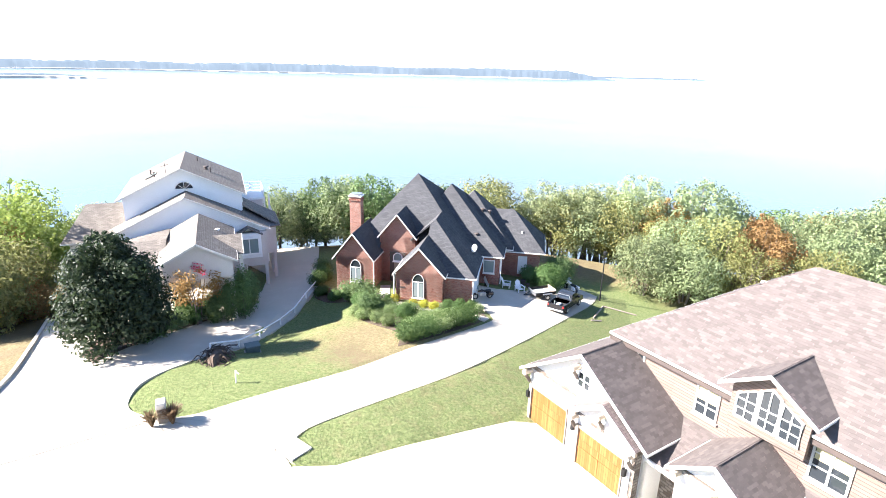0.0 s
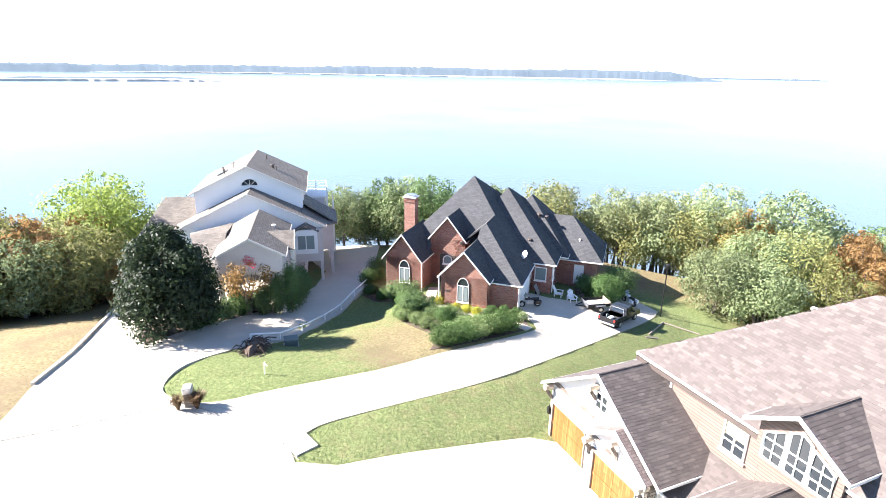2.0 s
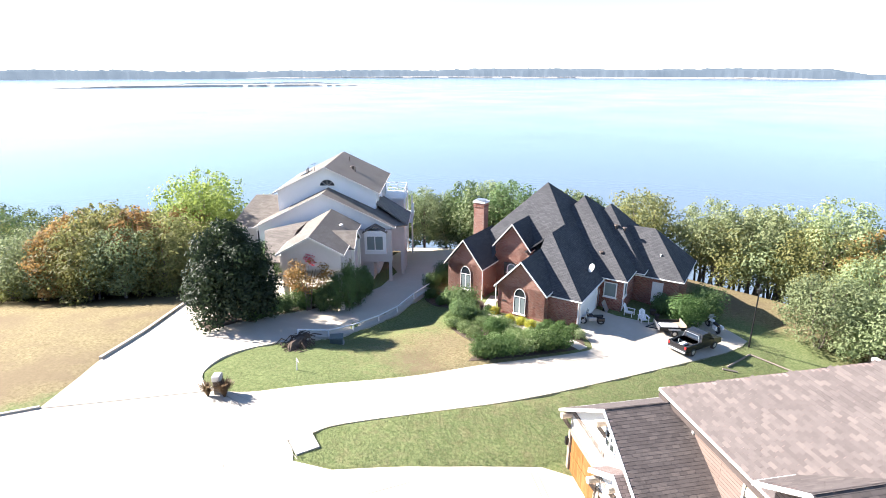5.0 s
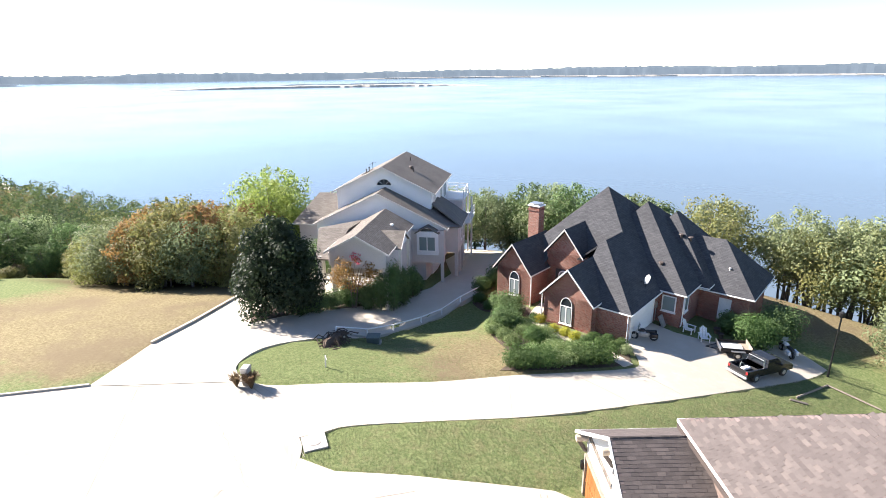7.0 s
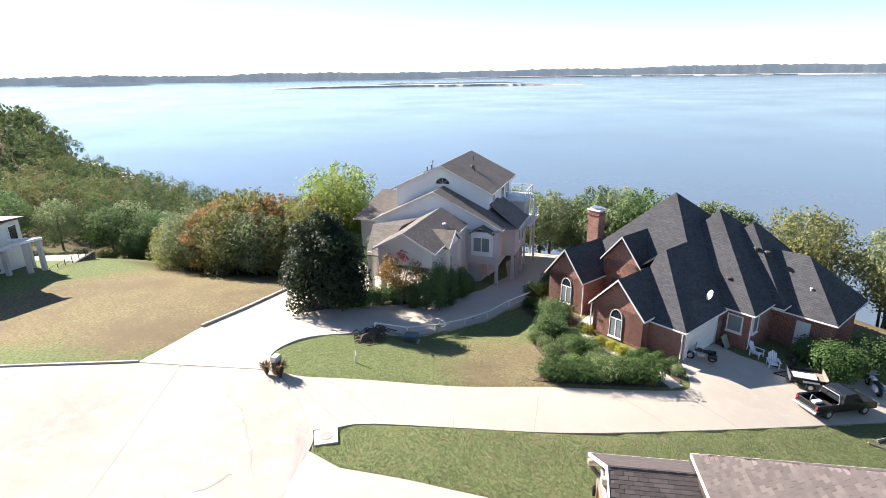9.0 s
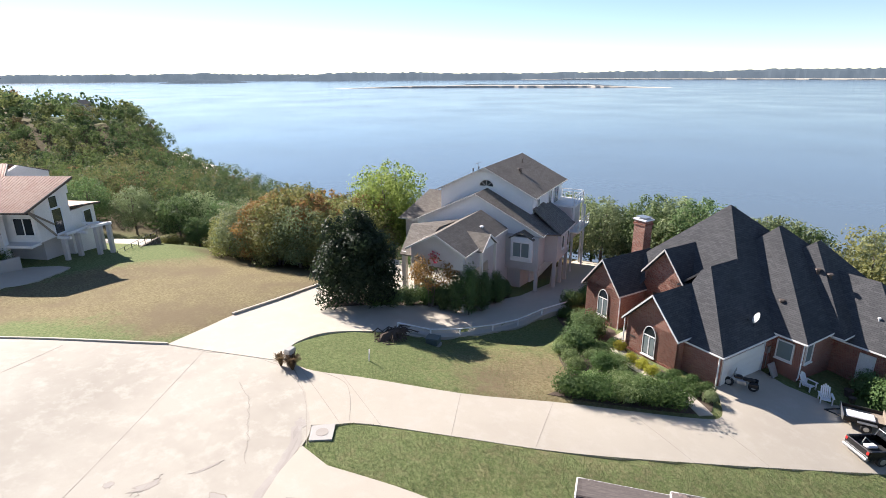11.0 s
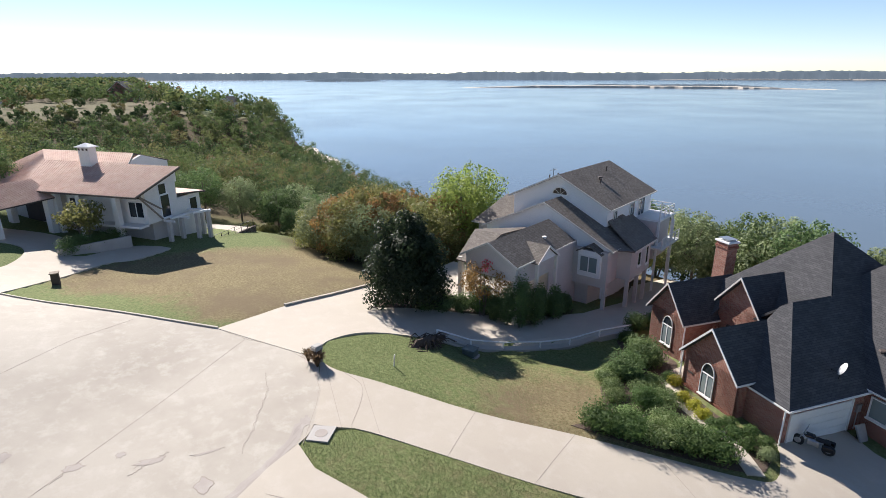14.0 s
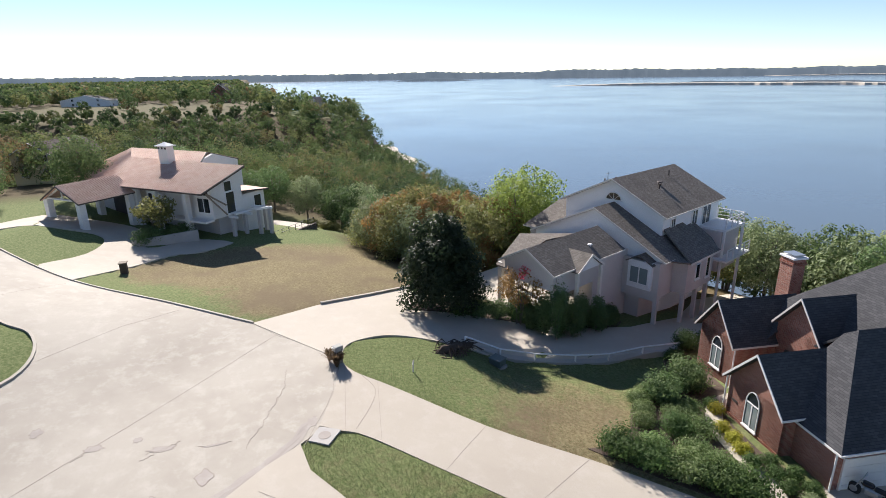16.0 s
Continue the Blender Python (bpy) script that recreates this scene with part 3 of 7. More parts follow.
road = tagged(part("road", sheet(STREET, 0.0, 1.0), "road"), "worn pinkish concrete street and turning circle with cracks", "road", kind="structure")
west_drive = tagged(part("driveway", sheet(WEST_DRIVE, 0.03, 1.0), "drive"), "pale concrete driveway climbing past the stucco house", "driveway", kind="structure")
casa_drive = tagged(part("driveway", sheet(CASA_DRIVE, 0.02, 2.0), "drive"), "pale concrete drive to the tile-roofed house", "driveway", kind="structure")
brown_drive = tagged(part("driveway", sheet(BROWN_DRIVE, 0.02, 2.0), "drive"), "white concrete apron before the cedar garage doors", "driveway", kind="structure")
brick_drive = tagged(part("driveway", sheet(BRICK_DRIVE, 0.015, 1.0), "drive"), "buff concrete driveway running to the brick garage", "driveway", kind="structure")


def strip_on(pts, width, lift, thick, material, name, parent, side=0.0):
    """A narrow band that follows the ground along a plan line."""
    bm = bmesh.new()
    rows = []
    for i, p in enumerate(pts):
        a, b = pts[max(i - 1, 0)], pts[min(i + 1, len(pts) - 1)]
        d = Vector((b[0] - a[0], b[1] - a[1])).normalized()
        n = Vector((-d.y, d.x))
        row = []
        for s, h in ((side - 0.5, -thick), (side - 0.5, lift), (side + 0.5, lift), (side + 0.5, -thick)):
            x, y = p[0] + n.x * s * width, p[1] + n.y * s * width
            row.append(bm.verts.new((x, y, ground(x, y) + h)))
        rows.append(row)
    for u, w in zip(rows, rows[1:]):
        for k in range(3):
            bm.faces.new((u[k], u[k + 1], w[k + 1], w[k]))
    for r, rev in ((rows[0], 1), (rows[-1], -1)):
        bm.faces.new(r[::rev])
    return part(name, bm, material, parent)


def densify(pts, step=1.0):
    out = []
    for a, b in zip(pts, pts[1:]):
        n = max(1, int(math.dist(a, b) / step))
        out += [(a[0] + (b[0] - a[0]) * k / n, a[1] + (b[1] - a[1]) * k / n) for k in range(n)]
    return out + [pts[-1]]


for line, side in ((LOT_KERB, 0.5), (ISLE_EDGE, -0.5)):
    tagged(strip_on(densify(line), 0.17, 0.11, 0.2, "road", "kerb", None, side), "low concrete kerb edging the street", "kerb", kind="structure")

# joints, cracks and broken patches in the concrete
JOINTS = [(road, [(-20.1, 20.7), (-10.1, 11.4), (-4, 5.8)]), (road, [(-25.8, 13.4), (-23.0, 10.1), (-18.1, 6.4)]), 
          (road, [(-33, 4), (-27, 1)]), (road, [(-22.2, 18.8), (-19.5, 20.6), (-17.9, 22.4), (-15.2, 23.5), (-13.4, 23.6), (-11.5, 23.4), (-9.9, 22.8), (-8.3, 22.0), (-6.9, 21.3)])]
for par, line in JOINTS:
    strip_on(densify(line, 0.8), 0.024, 0.008, 0.03, "joint", "joint", par)
rng = np.random.default_rng(11)
for par, a, b, amp in ((road, (-8.7, 13.6), (-9.2, 15.3), 0.3), (road, (-8.2, 13.4), (-8.9, 14.6), 0.25), (road, (-8.5, 16.1), (-8.4, 17.8), 0.12), (road, (-14.6, 20.8), (-12.6, 20.6), 0.1), (road, (-12.6, 20.6), (-10.6, 19.8), 0.15),
                       (road, (-10.6, 19.8), (-7.6, 18.4), 0.2), (road, (-10.2, 11.5), (-8.9, 10.5), 0.3)):
    pts = [(a[0] + (b[0] - a[0]) * k / 13 + rng.normal() * amp * 0.3, a[1] + (b[1] - a[1]) * k / 13 + rng.normal() * amp * 0.3) for k in range(14)]
    strip_on(pts, 0.02 + 0.012 * rng.random(), 0.012, 0.03, "joint", "crack", par)
for cx, cy, rx, ry in ((-8.9, 14.4, 0.3, 0.75), (-6.15, 16.5, 0.62, 0.5), (-11.3, 8.3, 0.4, 0.34), (-9.95, 13.1, 0.26, 0.24), (-8.43, 17.0, 0.12, 0.7), (-9.7, 11.2, 0.3, 0.55), (-5.2, 14.4, 0.5, 0.3)):
    ring_ = [(math.cos(a), math.sin(a), 0.62 + 0.5 * rng.random()) for a in np.linspace(0, math.tau, 19)[:-1]]
    for grow, lift, material, name in ((1.0, 0.006, "joint", "broken_edge"), (0.86, 0.010, "patch", "worn_patch")):
        pts = [(cx + c * rx * k * grow, cy + d * ry * k * grow) for c, d, k in ring_]
        part(name, prism(bmesh.new(), pts, lambda x, y: ground(x, y) - 0.03, lambda x, y: ground(x, y) + lift), material, road)
GRIT = smooth([(-8.9, 21.9), (-7.5, 20.9), (-6.3, 19.6), (-5.2, 18.2), (-4.5, 17.0)], 4)
for off, width in ((0.0, 0.55), (0.35, 0.25), (-0.45, 0.18)):
    pts = [(x + off * 0.75 + rng.normal() * 0.06, y - off * 0.65 + rng.normal() * 0.06) for x, y in GRIT]
    strip_on(pts, width, 0.010 + 0.002 * abs(off), 0.03, "patch", "washed_grit", road)


def cross_joints(par, left, right, cuts, width=0.022):
    for f0, f1 in cuts:
        a, b = left[int(f0 * (len(left) - 1))], right[int(f1 * (len(right) - 1))]
        strip_on(densify([a, b], 0.8), width, 0.022, 0.02, "joint", "joint", par)


cross_joints(brick_drive, YARD_EDGE, STRIP_EDGE, [(0.06, 0.06), (0.22, 0.2), (0.34, 0.3), (0.45, 0.42), (0.58, 0.54), (0.7, 0.64)])
strip_on(densify(smooth([(-12.6, 25.3), (-10.9, 25.8), (-9.2, 25.2), (-7.3, 24.0)], 4), 0.6), 0.022, 0.024, 0.02, "joint", "joint", brick_drive)
cross_joints(west_drive, WEST_L, WEST_R, [(0.55, 0.22)])
for off in (0.0, 0.28):
    strip_on(densify([(3.8 - off, 26.4 - off * 0.6), (9.2 - off, 18.6 - off * 0.6)], 0.8), 0.04, 0.023, 0.02, "joint", "drain", brown_drive)
strip_on(densify([(-4.4, 19.0), (-1.2, 22.6)], 0.8), 0.03, 0.023, 0.02, "joint", "joint", brown_drive)

# raised manhole slab at the mouth of the drive
mh = thing("manhole_slab", (-7.3, 22.35, ground(-7.3, 22.35)), "square concrete slab with a round iron manhole cover", "manhole")
bm = prism(bmesh.new(), [(-0.8, -0.15), (0.2, -0.85), (0.9, 0.1), (-0.15, 0.9)], -0.2, 0.06)
part("slab", bm, "wall_concrete", mh)
bm = bmesh.new()
tube(bm, [(0.05, 0, 0.02), (0.05, 0, 0.075)], 0.33, 20)
part("cover", bm, "patch", mh, "brown iron cover")

# ---------------------------------------------------------------- far shores


def ridge_land(name, yaw0, yaw1, dist, depth, high, material, label, seed, n=90, taper=0.06):
    """A long low wooded shore across the water, seen under the given bearings."""
    rg = np.random.default_rng(seed)
    bm, rows = bmesh.new(), []
    wob = np.cumsum(rg.normal(size=n + 1)) * 0.05
    for i in range(n + 1):
        f = i / n
        a = radians(90 + yaw0 + (yaw1 - yaw0) * f)
        t = min(1.0, f / taper, (1 - f) / taper)
        h = high * t * (0.8 + 0.15 * math.sin(wob[i] * 3) + 0.12 * rg.random())
        d = dist * (1 + 0.02 * math.sin(wob[i] * 5))
        row = [bm.verts.new((math.cos(a) * dd, math.sin(a) * dd, zz)) for dd, zz in ((d, -19.3), (d + depth * 0.03, -19.3 + h * 0.8), (d + depth * 0.12, -19 + h), (d + depth, -19.5))]
        rows.append(row)
    for u, w in zip(rows, rows[1:]):
        for k in range(3):
            bm.faces.new((u[k], u[k + 1], w[k + 1], w[k]))
    tagged(part(name, bm, material), label, "shore", kind="structure")


# hills, wooded shores and sandbar scrub all glow with the painted haze
ridge_land("backdrop", 122, 58, 3300, 400, 44, "hazy_shore_wood", "low hills across the lake, blue from painted haze", 2, 300)
ridge_land("backdrop", 66, -16, 3000, 500, 45, "hazy_shore_wood", "long wooded far shore across the lake", 3, 320)
ridge_land("backdrop", -10, -24, 4500, 300, 12, "hazy_shore_wood", "thin shore at the horizon, faint from painted haze", 4)
ridge_land("backdrop", 76, 68, 2600, 150, 17, "hazy_shore_wood", "small wooded point in the lake", 5, 30, 0.3)
ridge_land("sandbar", 60, 27, 1420, 90, 5.5, "sand", "long pale sandbar lying in the lake", 6, 80, 0.25)
ridge_land("sandbar", 50, 31, 1560, 60, 8.5, "hazy_shore_wood", "scrub on a low sandbar", 7, 60, 0.2)
ridge_land("sandbar", 42, -12, 2960, 60, 7, "sand", "pale beach below the far woods", 8, 60, 0.1)
# ---------------------------------------------------------------- houses: common pieces


class House:
    """A house in its own axes: a to the right along its front, b into it, z true height."""

    def __init__(self, name, corner, front, label, category="house"):
        self.a = Vector((math.cos(radians(front)), math.sin(radians(front))))
        self.top = thing(name, (corner[0], corner[1], 0), label, category, turn=front)

    def wall(self, material, a0, a1, b0, b1, z0, z1, name="wall", label=""):
        return part(name, cube(a0, a1, b0, b1, z0, z1), material, self.top, label)

    def roof(self, material, pts, thick=0.14, name="roof_slope", label=""):
        return part(name, slab(bmesh.new(), pts, thick), material, self.top, label)

    def board(self, p, q, size, drop, material="white_paint", name="fascia"):
        """A trim board between two points: size thick, drop deep."""
        p, q = Vector(p), Vector(q)
        d = (q - p).normalized()
        n = Vector((-d.y, d.x, 0)).normalized() * (size / 2)
        bm = bmesh.new()
        vs = [bm.verts.new(c + o) for c in (p, q) for o in (-n, n, n - Vector((0, 0, drop)), -n - Vector((0, 0, drop)))]
        for f in ((0, 1, 2, 3), (7, 6, 5, 4), (0, 4, 5, 1), (1, 5, 6, 2), (2, 6, 7, 3), (3, 7, 4, 0)):
            bm.faces.new([vs[i] for i in f])
        return part(name, bm, material, self.top)

    def gable(self, mat_roof, mat_wall, mid, half, b0, b1, ze, zr, over=0.35, eave=0.3, trim="white_paint", wall_lo=None, wall_t=0.25, face=True):
        """A roof whose gable looks to -b: ridge along b, with its gable wall and rakes."""
        k = (zr - ze) / half
        for s in (-1, 1):
            self.roof(mat_roof, [(mid, b0 - over, zr), (mid, b1, zr), (mid + s * (half + eave), b1, ze - k * eave), (mid + s * (half + eave), b0 - over, ze - k * eave)])
            self.board((mid + s * 0.01, b0 - over - 0.03, zr + 0.02), (mid + s * (half + eave), b0 - over - 0.03, ze - k * eave + 0.02), 0.05, 0.17, trim, "rake_board")
            self.board((mid + s * (half + eave), b0 - over, ze - k * eave), (mid + s * (half + eave), b1, ze - k * eave), 0.06, 0.13, trim)
        if face:
            lo = wall_lo if wall_lo is not None else ze
            bm = bmesh.new()
            pts = [(mid - half, lo), (mid + half, lo), (mid + half, ze - 0.1), (mid, zr - 0.13), (mid - half, ze - 0.1)]
            fr = [bm.verts.new((x, b0, z)) for x, z in pts]
            bk = [bm.verts.new((x, b0 + wall_t, z)) for x, z in pts]
            bm.faces.new(fr)
            bm.faces.new(bk[::-1])
            for i in range(5):
                j = (i + 1) % 5
                bm.faces.new((fr[j], fr[i], bk[i], bk[j]))
            part("gable_wall", bm, mat_wall, self.top)

    def hip(self, material, a0, a1, b0, b1, ze, ridge, trim="white_paint"):
        """Four slopes from an eaves rectangle to a ridge ((a, b), (a, b), z)."""
        (pa, pb), (qa, qb), zr = ridge
        p, q = (pa, pb, zr), (qa, qb, zr)
        c = [(a0, b0, ze), (a1, b0, ze), (a1, b1, ze), (a0, b1, ze)]
        if abs(qb - pb) > abs(qa - pa) or (p == q):
            lists = ([c[0], c[1], p], [c[1], c[2], q, p], [c[2], c[3], q], [c[3], c[0], p, q])
        else:
            lists = ([c[0], c[1], q, p], [c[1], c[2], q], [c[2], c[3], p, q], [c[3], c[0], p])
        for pts in lists:
            clean = []
            for v in pts:
                if v not in clean:
                    clean.append(v)
            self.roof(material, clean)
        for i in range(4):
            self.board(c[i], c[(i + 1) % 4], 0.06, 0.12, trim, "gutter")

    def window(self, mid, b, z0, z1, width, arch=0.0, mull=1, bars=0, side="front", frame="white_paint", glass="glass", name="window", depth=0.07, label="", t=0.09):
        """A window set in a wall that looks to -b (front), +a (right): frame, panes, bars, sill."""
        w = width / 2
        holder = new(name)
        holder.parent = self.top
        if side == "front":
            holder.matrix_basis = pose(mid, b, 0)
        else:
            holder.matrix_basis = pose(b, mid, 0, 0, 0, 90 if side == "right" else -90)
        if label:
            holder["label"] = label

        def outline(grow):
            pts = [(-w - grow, z0 - grow), (w + grow, z0 - grow), (w + grow, z1 + (grow if not arch else 0))]
            if arch:
                pts += [((w + grow) * math.cos(k * math.pi / 10), z1 + (arch + grow) * math.sin(k * math.pi / 10)) for k in range(1, 10)]
            return pts + [(-w - grow, z1 + (grow if not arch else 0))]

        o, i = outline(t), outline(0)
        bm = bmesh.new()
        vo = [[bm.verts.new((x, y, z)) for x, z in o] for y in (-depth, 0.03)]
        vi = [[bm.verts.new((x, y, z)) for x, z in i] for y in (-depth, 0.03)]
        n = len(o)
        for k in range(n):
            j = (k + 1) % n
            bm.faces.new((vo[0][k], vo[0][j], vi[0][j], vi[0][k]))
            bm.faces.new((vo[1][j], vo[1][k], vo[0][k], vo[0][j]))
            bm.faces.new((vi[0][k], vi[0][j], vi[1][j], vi[1][k]))
        part("frame", bm, frame, holder)
        bm = bmesh.new()
        f = [bm.verts.new((x, -0.02, z)) for x, z in i]
        g = [bm.verts.new((x, 0.0, z)) for x, z in i]
        bm.faces.new(f)
        bm.faces.new(g[::-1])
        part("pane", bm, glass, holder)
        for k in range(mull):
            x = -w + width * (k + 1) / (mull + 1)
            part("mullion", cube(x - 0.045, x + 0.045, -depth + 0.01, -0.01, z0, z1), frame, holder)
        for k in range(bars):
            z = z0 + (z1 - z0) * (k + 1) / (bars + 1)
            part("glazing_bar", cube(-w, w, -depth + 0.02, -0.015, z - 0.03, z + 0.03), frame, holder)
        part("sill", cube(-w - t - 0.05, w + t + 0.05, -depth - 0.06, 0, z0 - t - 0.09, z0 - t - 0.003), frame, holder)
        return holder

    def pipe(self, a, b, z0, z1, r=0.05, material="white_paint", name="downpipe"):
        bm = bmesh.new()
        tube(bm, [(a, b, z1), (a, b, z0 + 0.15), (a - 0.02, b - 0.15, z0)], r, 8)
        return part(name, bm, material, self.top)

    def vent(self, a, b, z, h=0.4, r=0.07, material="steel", name="roof_vent"):
        bm = bmesh.new()
        tube(bm, [(a, b, z - 0.1), (a, b, z + h)], r, 8)
        tube(bm, [(a, b, z + h), (a, b, z + h + 0.08)], [r * 1.9, r * 1.5], 8)
        return part(name, bm, material, self.top)


# ---------------------------------------------------------------- brick house
H = House("brick_house", (2.4, 46.2), -9.0, "red brick house with steep dark grey shingle roofs and front gables")
FL, R = -2.75, "slate_shingle"
K = 0.88


def on_east(a):
    return K * (0.25 - a)


H.wall("brick", -7.0, -0.02, 0.12, 9.0, FL - 1, -0.1)                     # garage body
H.wall("brick", -13.3, -1.0, 6.0, 19.0, FL - 1.6, -0.1)                    # main body
H.wall("brick", -3.0, 2.0, 6.6, 18.0, FL - 1.6, -0.1)
H.wall("brick", 1.0, 6.1, 11.2, 17.4, FL - 2.4, -0.6)
H.wall("brick", -13.5, -9.9, 1.75, 8.0, FL - 0.8, 0.55)                    # left wing
H.wall("brick", -6.95, -2.6, -0.7, 2.0, FL - 0.5, 0.4)                     # near gable wing
H.wall("brick", -10.0, -6.4, 4.75, 7.0, FL - 0.5, 2.0)                     # entry
# main roof: apex with front, west, back and the east plane that runs down over the garage
AP = (-7.6, 11.6, 7.2)
H.roof(R, [AP, (-1.78, 5.2, 1.69), (-12.5, 5.2, 1.69)])
H.roof(R, [(-13.9, 3.35, 0.1), (-9.9, 3.35, 0.1), (-9.9, 5.2, 1.69), (-12.5, 5.2, 1.69)])
H.roof(R, [AP, (-13.9, 3.35, 0.0), (-13.9, 19.6, 0.0)])
H.roof(R, [AP, (-13.9, 19.6, 0.0), (0.4, 19.6, 0.0)])
H.roof(R, [AP, (0.35, 19.6, -0.05), (0.35, 0.0, -0.05), (-4.3, 4.65, 4.04), (-4.3, 8.1, 4.04)])
H.roof(R, [(0.35, 0.0, -0.05), (-4.3, 4.65, 4.04), (-4.75, 4.2, 3.65), (-4.75, 0.0, -0.05)])
H.roof(R, [(-4.3, 4.65, 4.04), (-4.3, 8.1, 4.04), (-6.9, 8.1, 1.75), (-6.9, 4.65, 1.75)])
# second and third hips to the east
H.hip(R, -9.0, 2.45, 6.2, 19.6, 0.1, ((-4.1, 12.8), (-4.1, 13.2), 5.95))
H.hip(R, -7.0, 3.2, 9.6, 19.4, -0.1, ((-1.7, 14.0), (-1.7, 14.6), 5.1))
H.hip(R, -4.0, 6.6, 10.6, 18.0, -0.62, ((-2.0, 14.2), (2.9, 14.2), 3.2))
H.board((0.38, 0.0, -0.05), (0.38, 6.4, -0.05), 0.06, 0.12, name="gutter")
H.board((-7.2, 0.0, -0.05), (0.38, 0.0, -0.05), 0.06, 0.12, name="gutter")
H.gable(R, "brick", -4.75, 2.15, -0.7, 3.4, 0.55, 2.85, wall_lo=FL - 0.5)
H.gable(R, "brick", -11.75, 1.8, 1.75, 7.4, 0.75, 3.0, wall_lo=FL - 0.5, trim="cream_trim")
H.gable(R, "brick", -8.15, 1.7, 4.75, 8.4, 2.3, 4.35, wall_lo=FL - 0.3, trim="cream_trim")
for mid, b in ((-4.85, -0.7), (-11.6, 1.75)):
    H.window(mid, b, FL + 0.75, FL + 2.25, 1.0, arch=0.75, mull=1, glass="glass", t=0.05)
    H.wall("glass_blind", mid - 0.44, mid + 0.44, b - 0.04, b - 0.021, FL + 0.82, FL + 2.15, "blind")
    H.board((mid - 0.5, b - 0.04, FL + 2.3), (mid + 0.5, b - 0.04, FL + 2.3), 0.05, 0.08, name="transom")
part("soldier_course", cube(-6.95, -2.6, -0.74, -0.7, FL + 0.35, FL + 0.6), "brick_dark", H.top)
# entry under a pointed arch: a dark panel paints the shade of its recess
bm = bmesh.new()
prism(bm, [(-8.95, 4.62), (-7.35, 4.62), (-7.35, 4.74), (-8.95, 4.74)], FL, 0.35)
part("entry_recess", bm, "dark_trim", H.top)
part("front_door", cube(-8.5, -7.75, 4.55, 4.61, FL, FL + 2.1), "timber", H.top, "brown panelled front door")
H.window(-8.12, 4.6, FL + 2.25, FL + 2.6, 0.8, arch=0.4, mull=0, glass="glass_blind", name="fanlight")
part("house_number", cube(-6.55, -6.1, -0.735, -0.7, FL + 1.55, FL + 1.7), "dark_trim", H.top)
# garage side: door, window, service door
gd_ = new("garage_door")
gd_.parent = H.top
for i in range(4):
    part("door_panel", cube(-0.02, 0.03, 0.75, 5.45, FL + i * 0.53 + 0.005, FL + (i + 1) * 0.53 - 0.01), "white_paint", gd_)
for s in (0.68, 5.52):
    part("door_jamb", cube(-0.02, 0.08, s - 0.07, s + 0.07, FL, FL + 2.2), "white_paint", H.top)
H.window(0.95, 6.55, FL + 1.05, FL + 2.3, 1.0, mull=0, glass="glass_blind")
H.window(7.6, 2.03, FL + 1.0, FL + 2.3, 0.8, mull=0, side="right", glass="glass_blind")
part("service_door", cube(3.75, 4.75, 11.1, 11.2, FL - 0.6, FL + 1.5), "white_paint", H.top, "plain white steel service door")
H.pipe(0.09, 0.06, FL, -0.15)
H.pipe(2.2, 6.4, FL, -0.1)
H.pipe(-7.1, -0.8, FL, 0.2)
H.pipe(-9.75, 1.65, FL, 0.4)
for a, b, z in ((-1.6, 9.5, 1.7), (4.0, 12.2, 0.9)):
    H.vent(a, b, z, 0.3, 0.06, "white_paint")
for a, b, z in ((-0.6, 8.1, 1.6), (0.3, 12.6, 3.0), (-0.5, 12.4, 3.2)):
    H.vent(a, b, z, 0.25, 0.13, "dark_trim")
ch = new("chimney")
ch.parent = H.top
part("shaft", cube(-14.2, -13.0, 7.9, 8.9, FL - 1, 5.0), "brick", ch)
part("corbel", cube(-14.26, -12.94, 7.84, 8.96, 4.55, 4.75), "brick_dark", ch)
part("crown", cube(-14.3, -12.9, 7.8, 9.0, 5.0, 5.12), "stucco_grey", ch)
bm = slab(bmesh.new(), [(-14.15, 7.95, 5.3), (-13.05, 7.95, 5.3), (-13.05, 8.85, 5.3), (-14.15, 8.85, 5.3)], 0.05)
part("cap", bm, "steel", ch, "bright metal chimney cap")
# wall-mounted meter by the garage
part("meter_box", cube(-0.02, 0.12, 5.95, 6.3, FL + 1.2, FL + 1.7), "steel", H.top)
bm = bmesh.new()
tube(bm, [(0.05, 6.12, FL + 1.2), (0.05, 6.12, FL)], 0.03, 6)
part("conduit", bm, "steel", H.top)


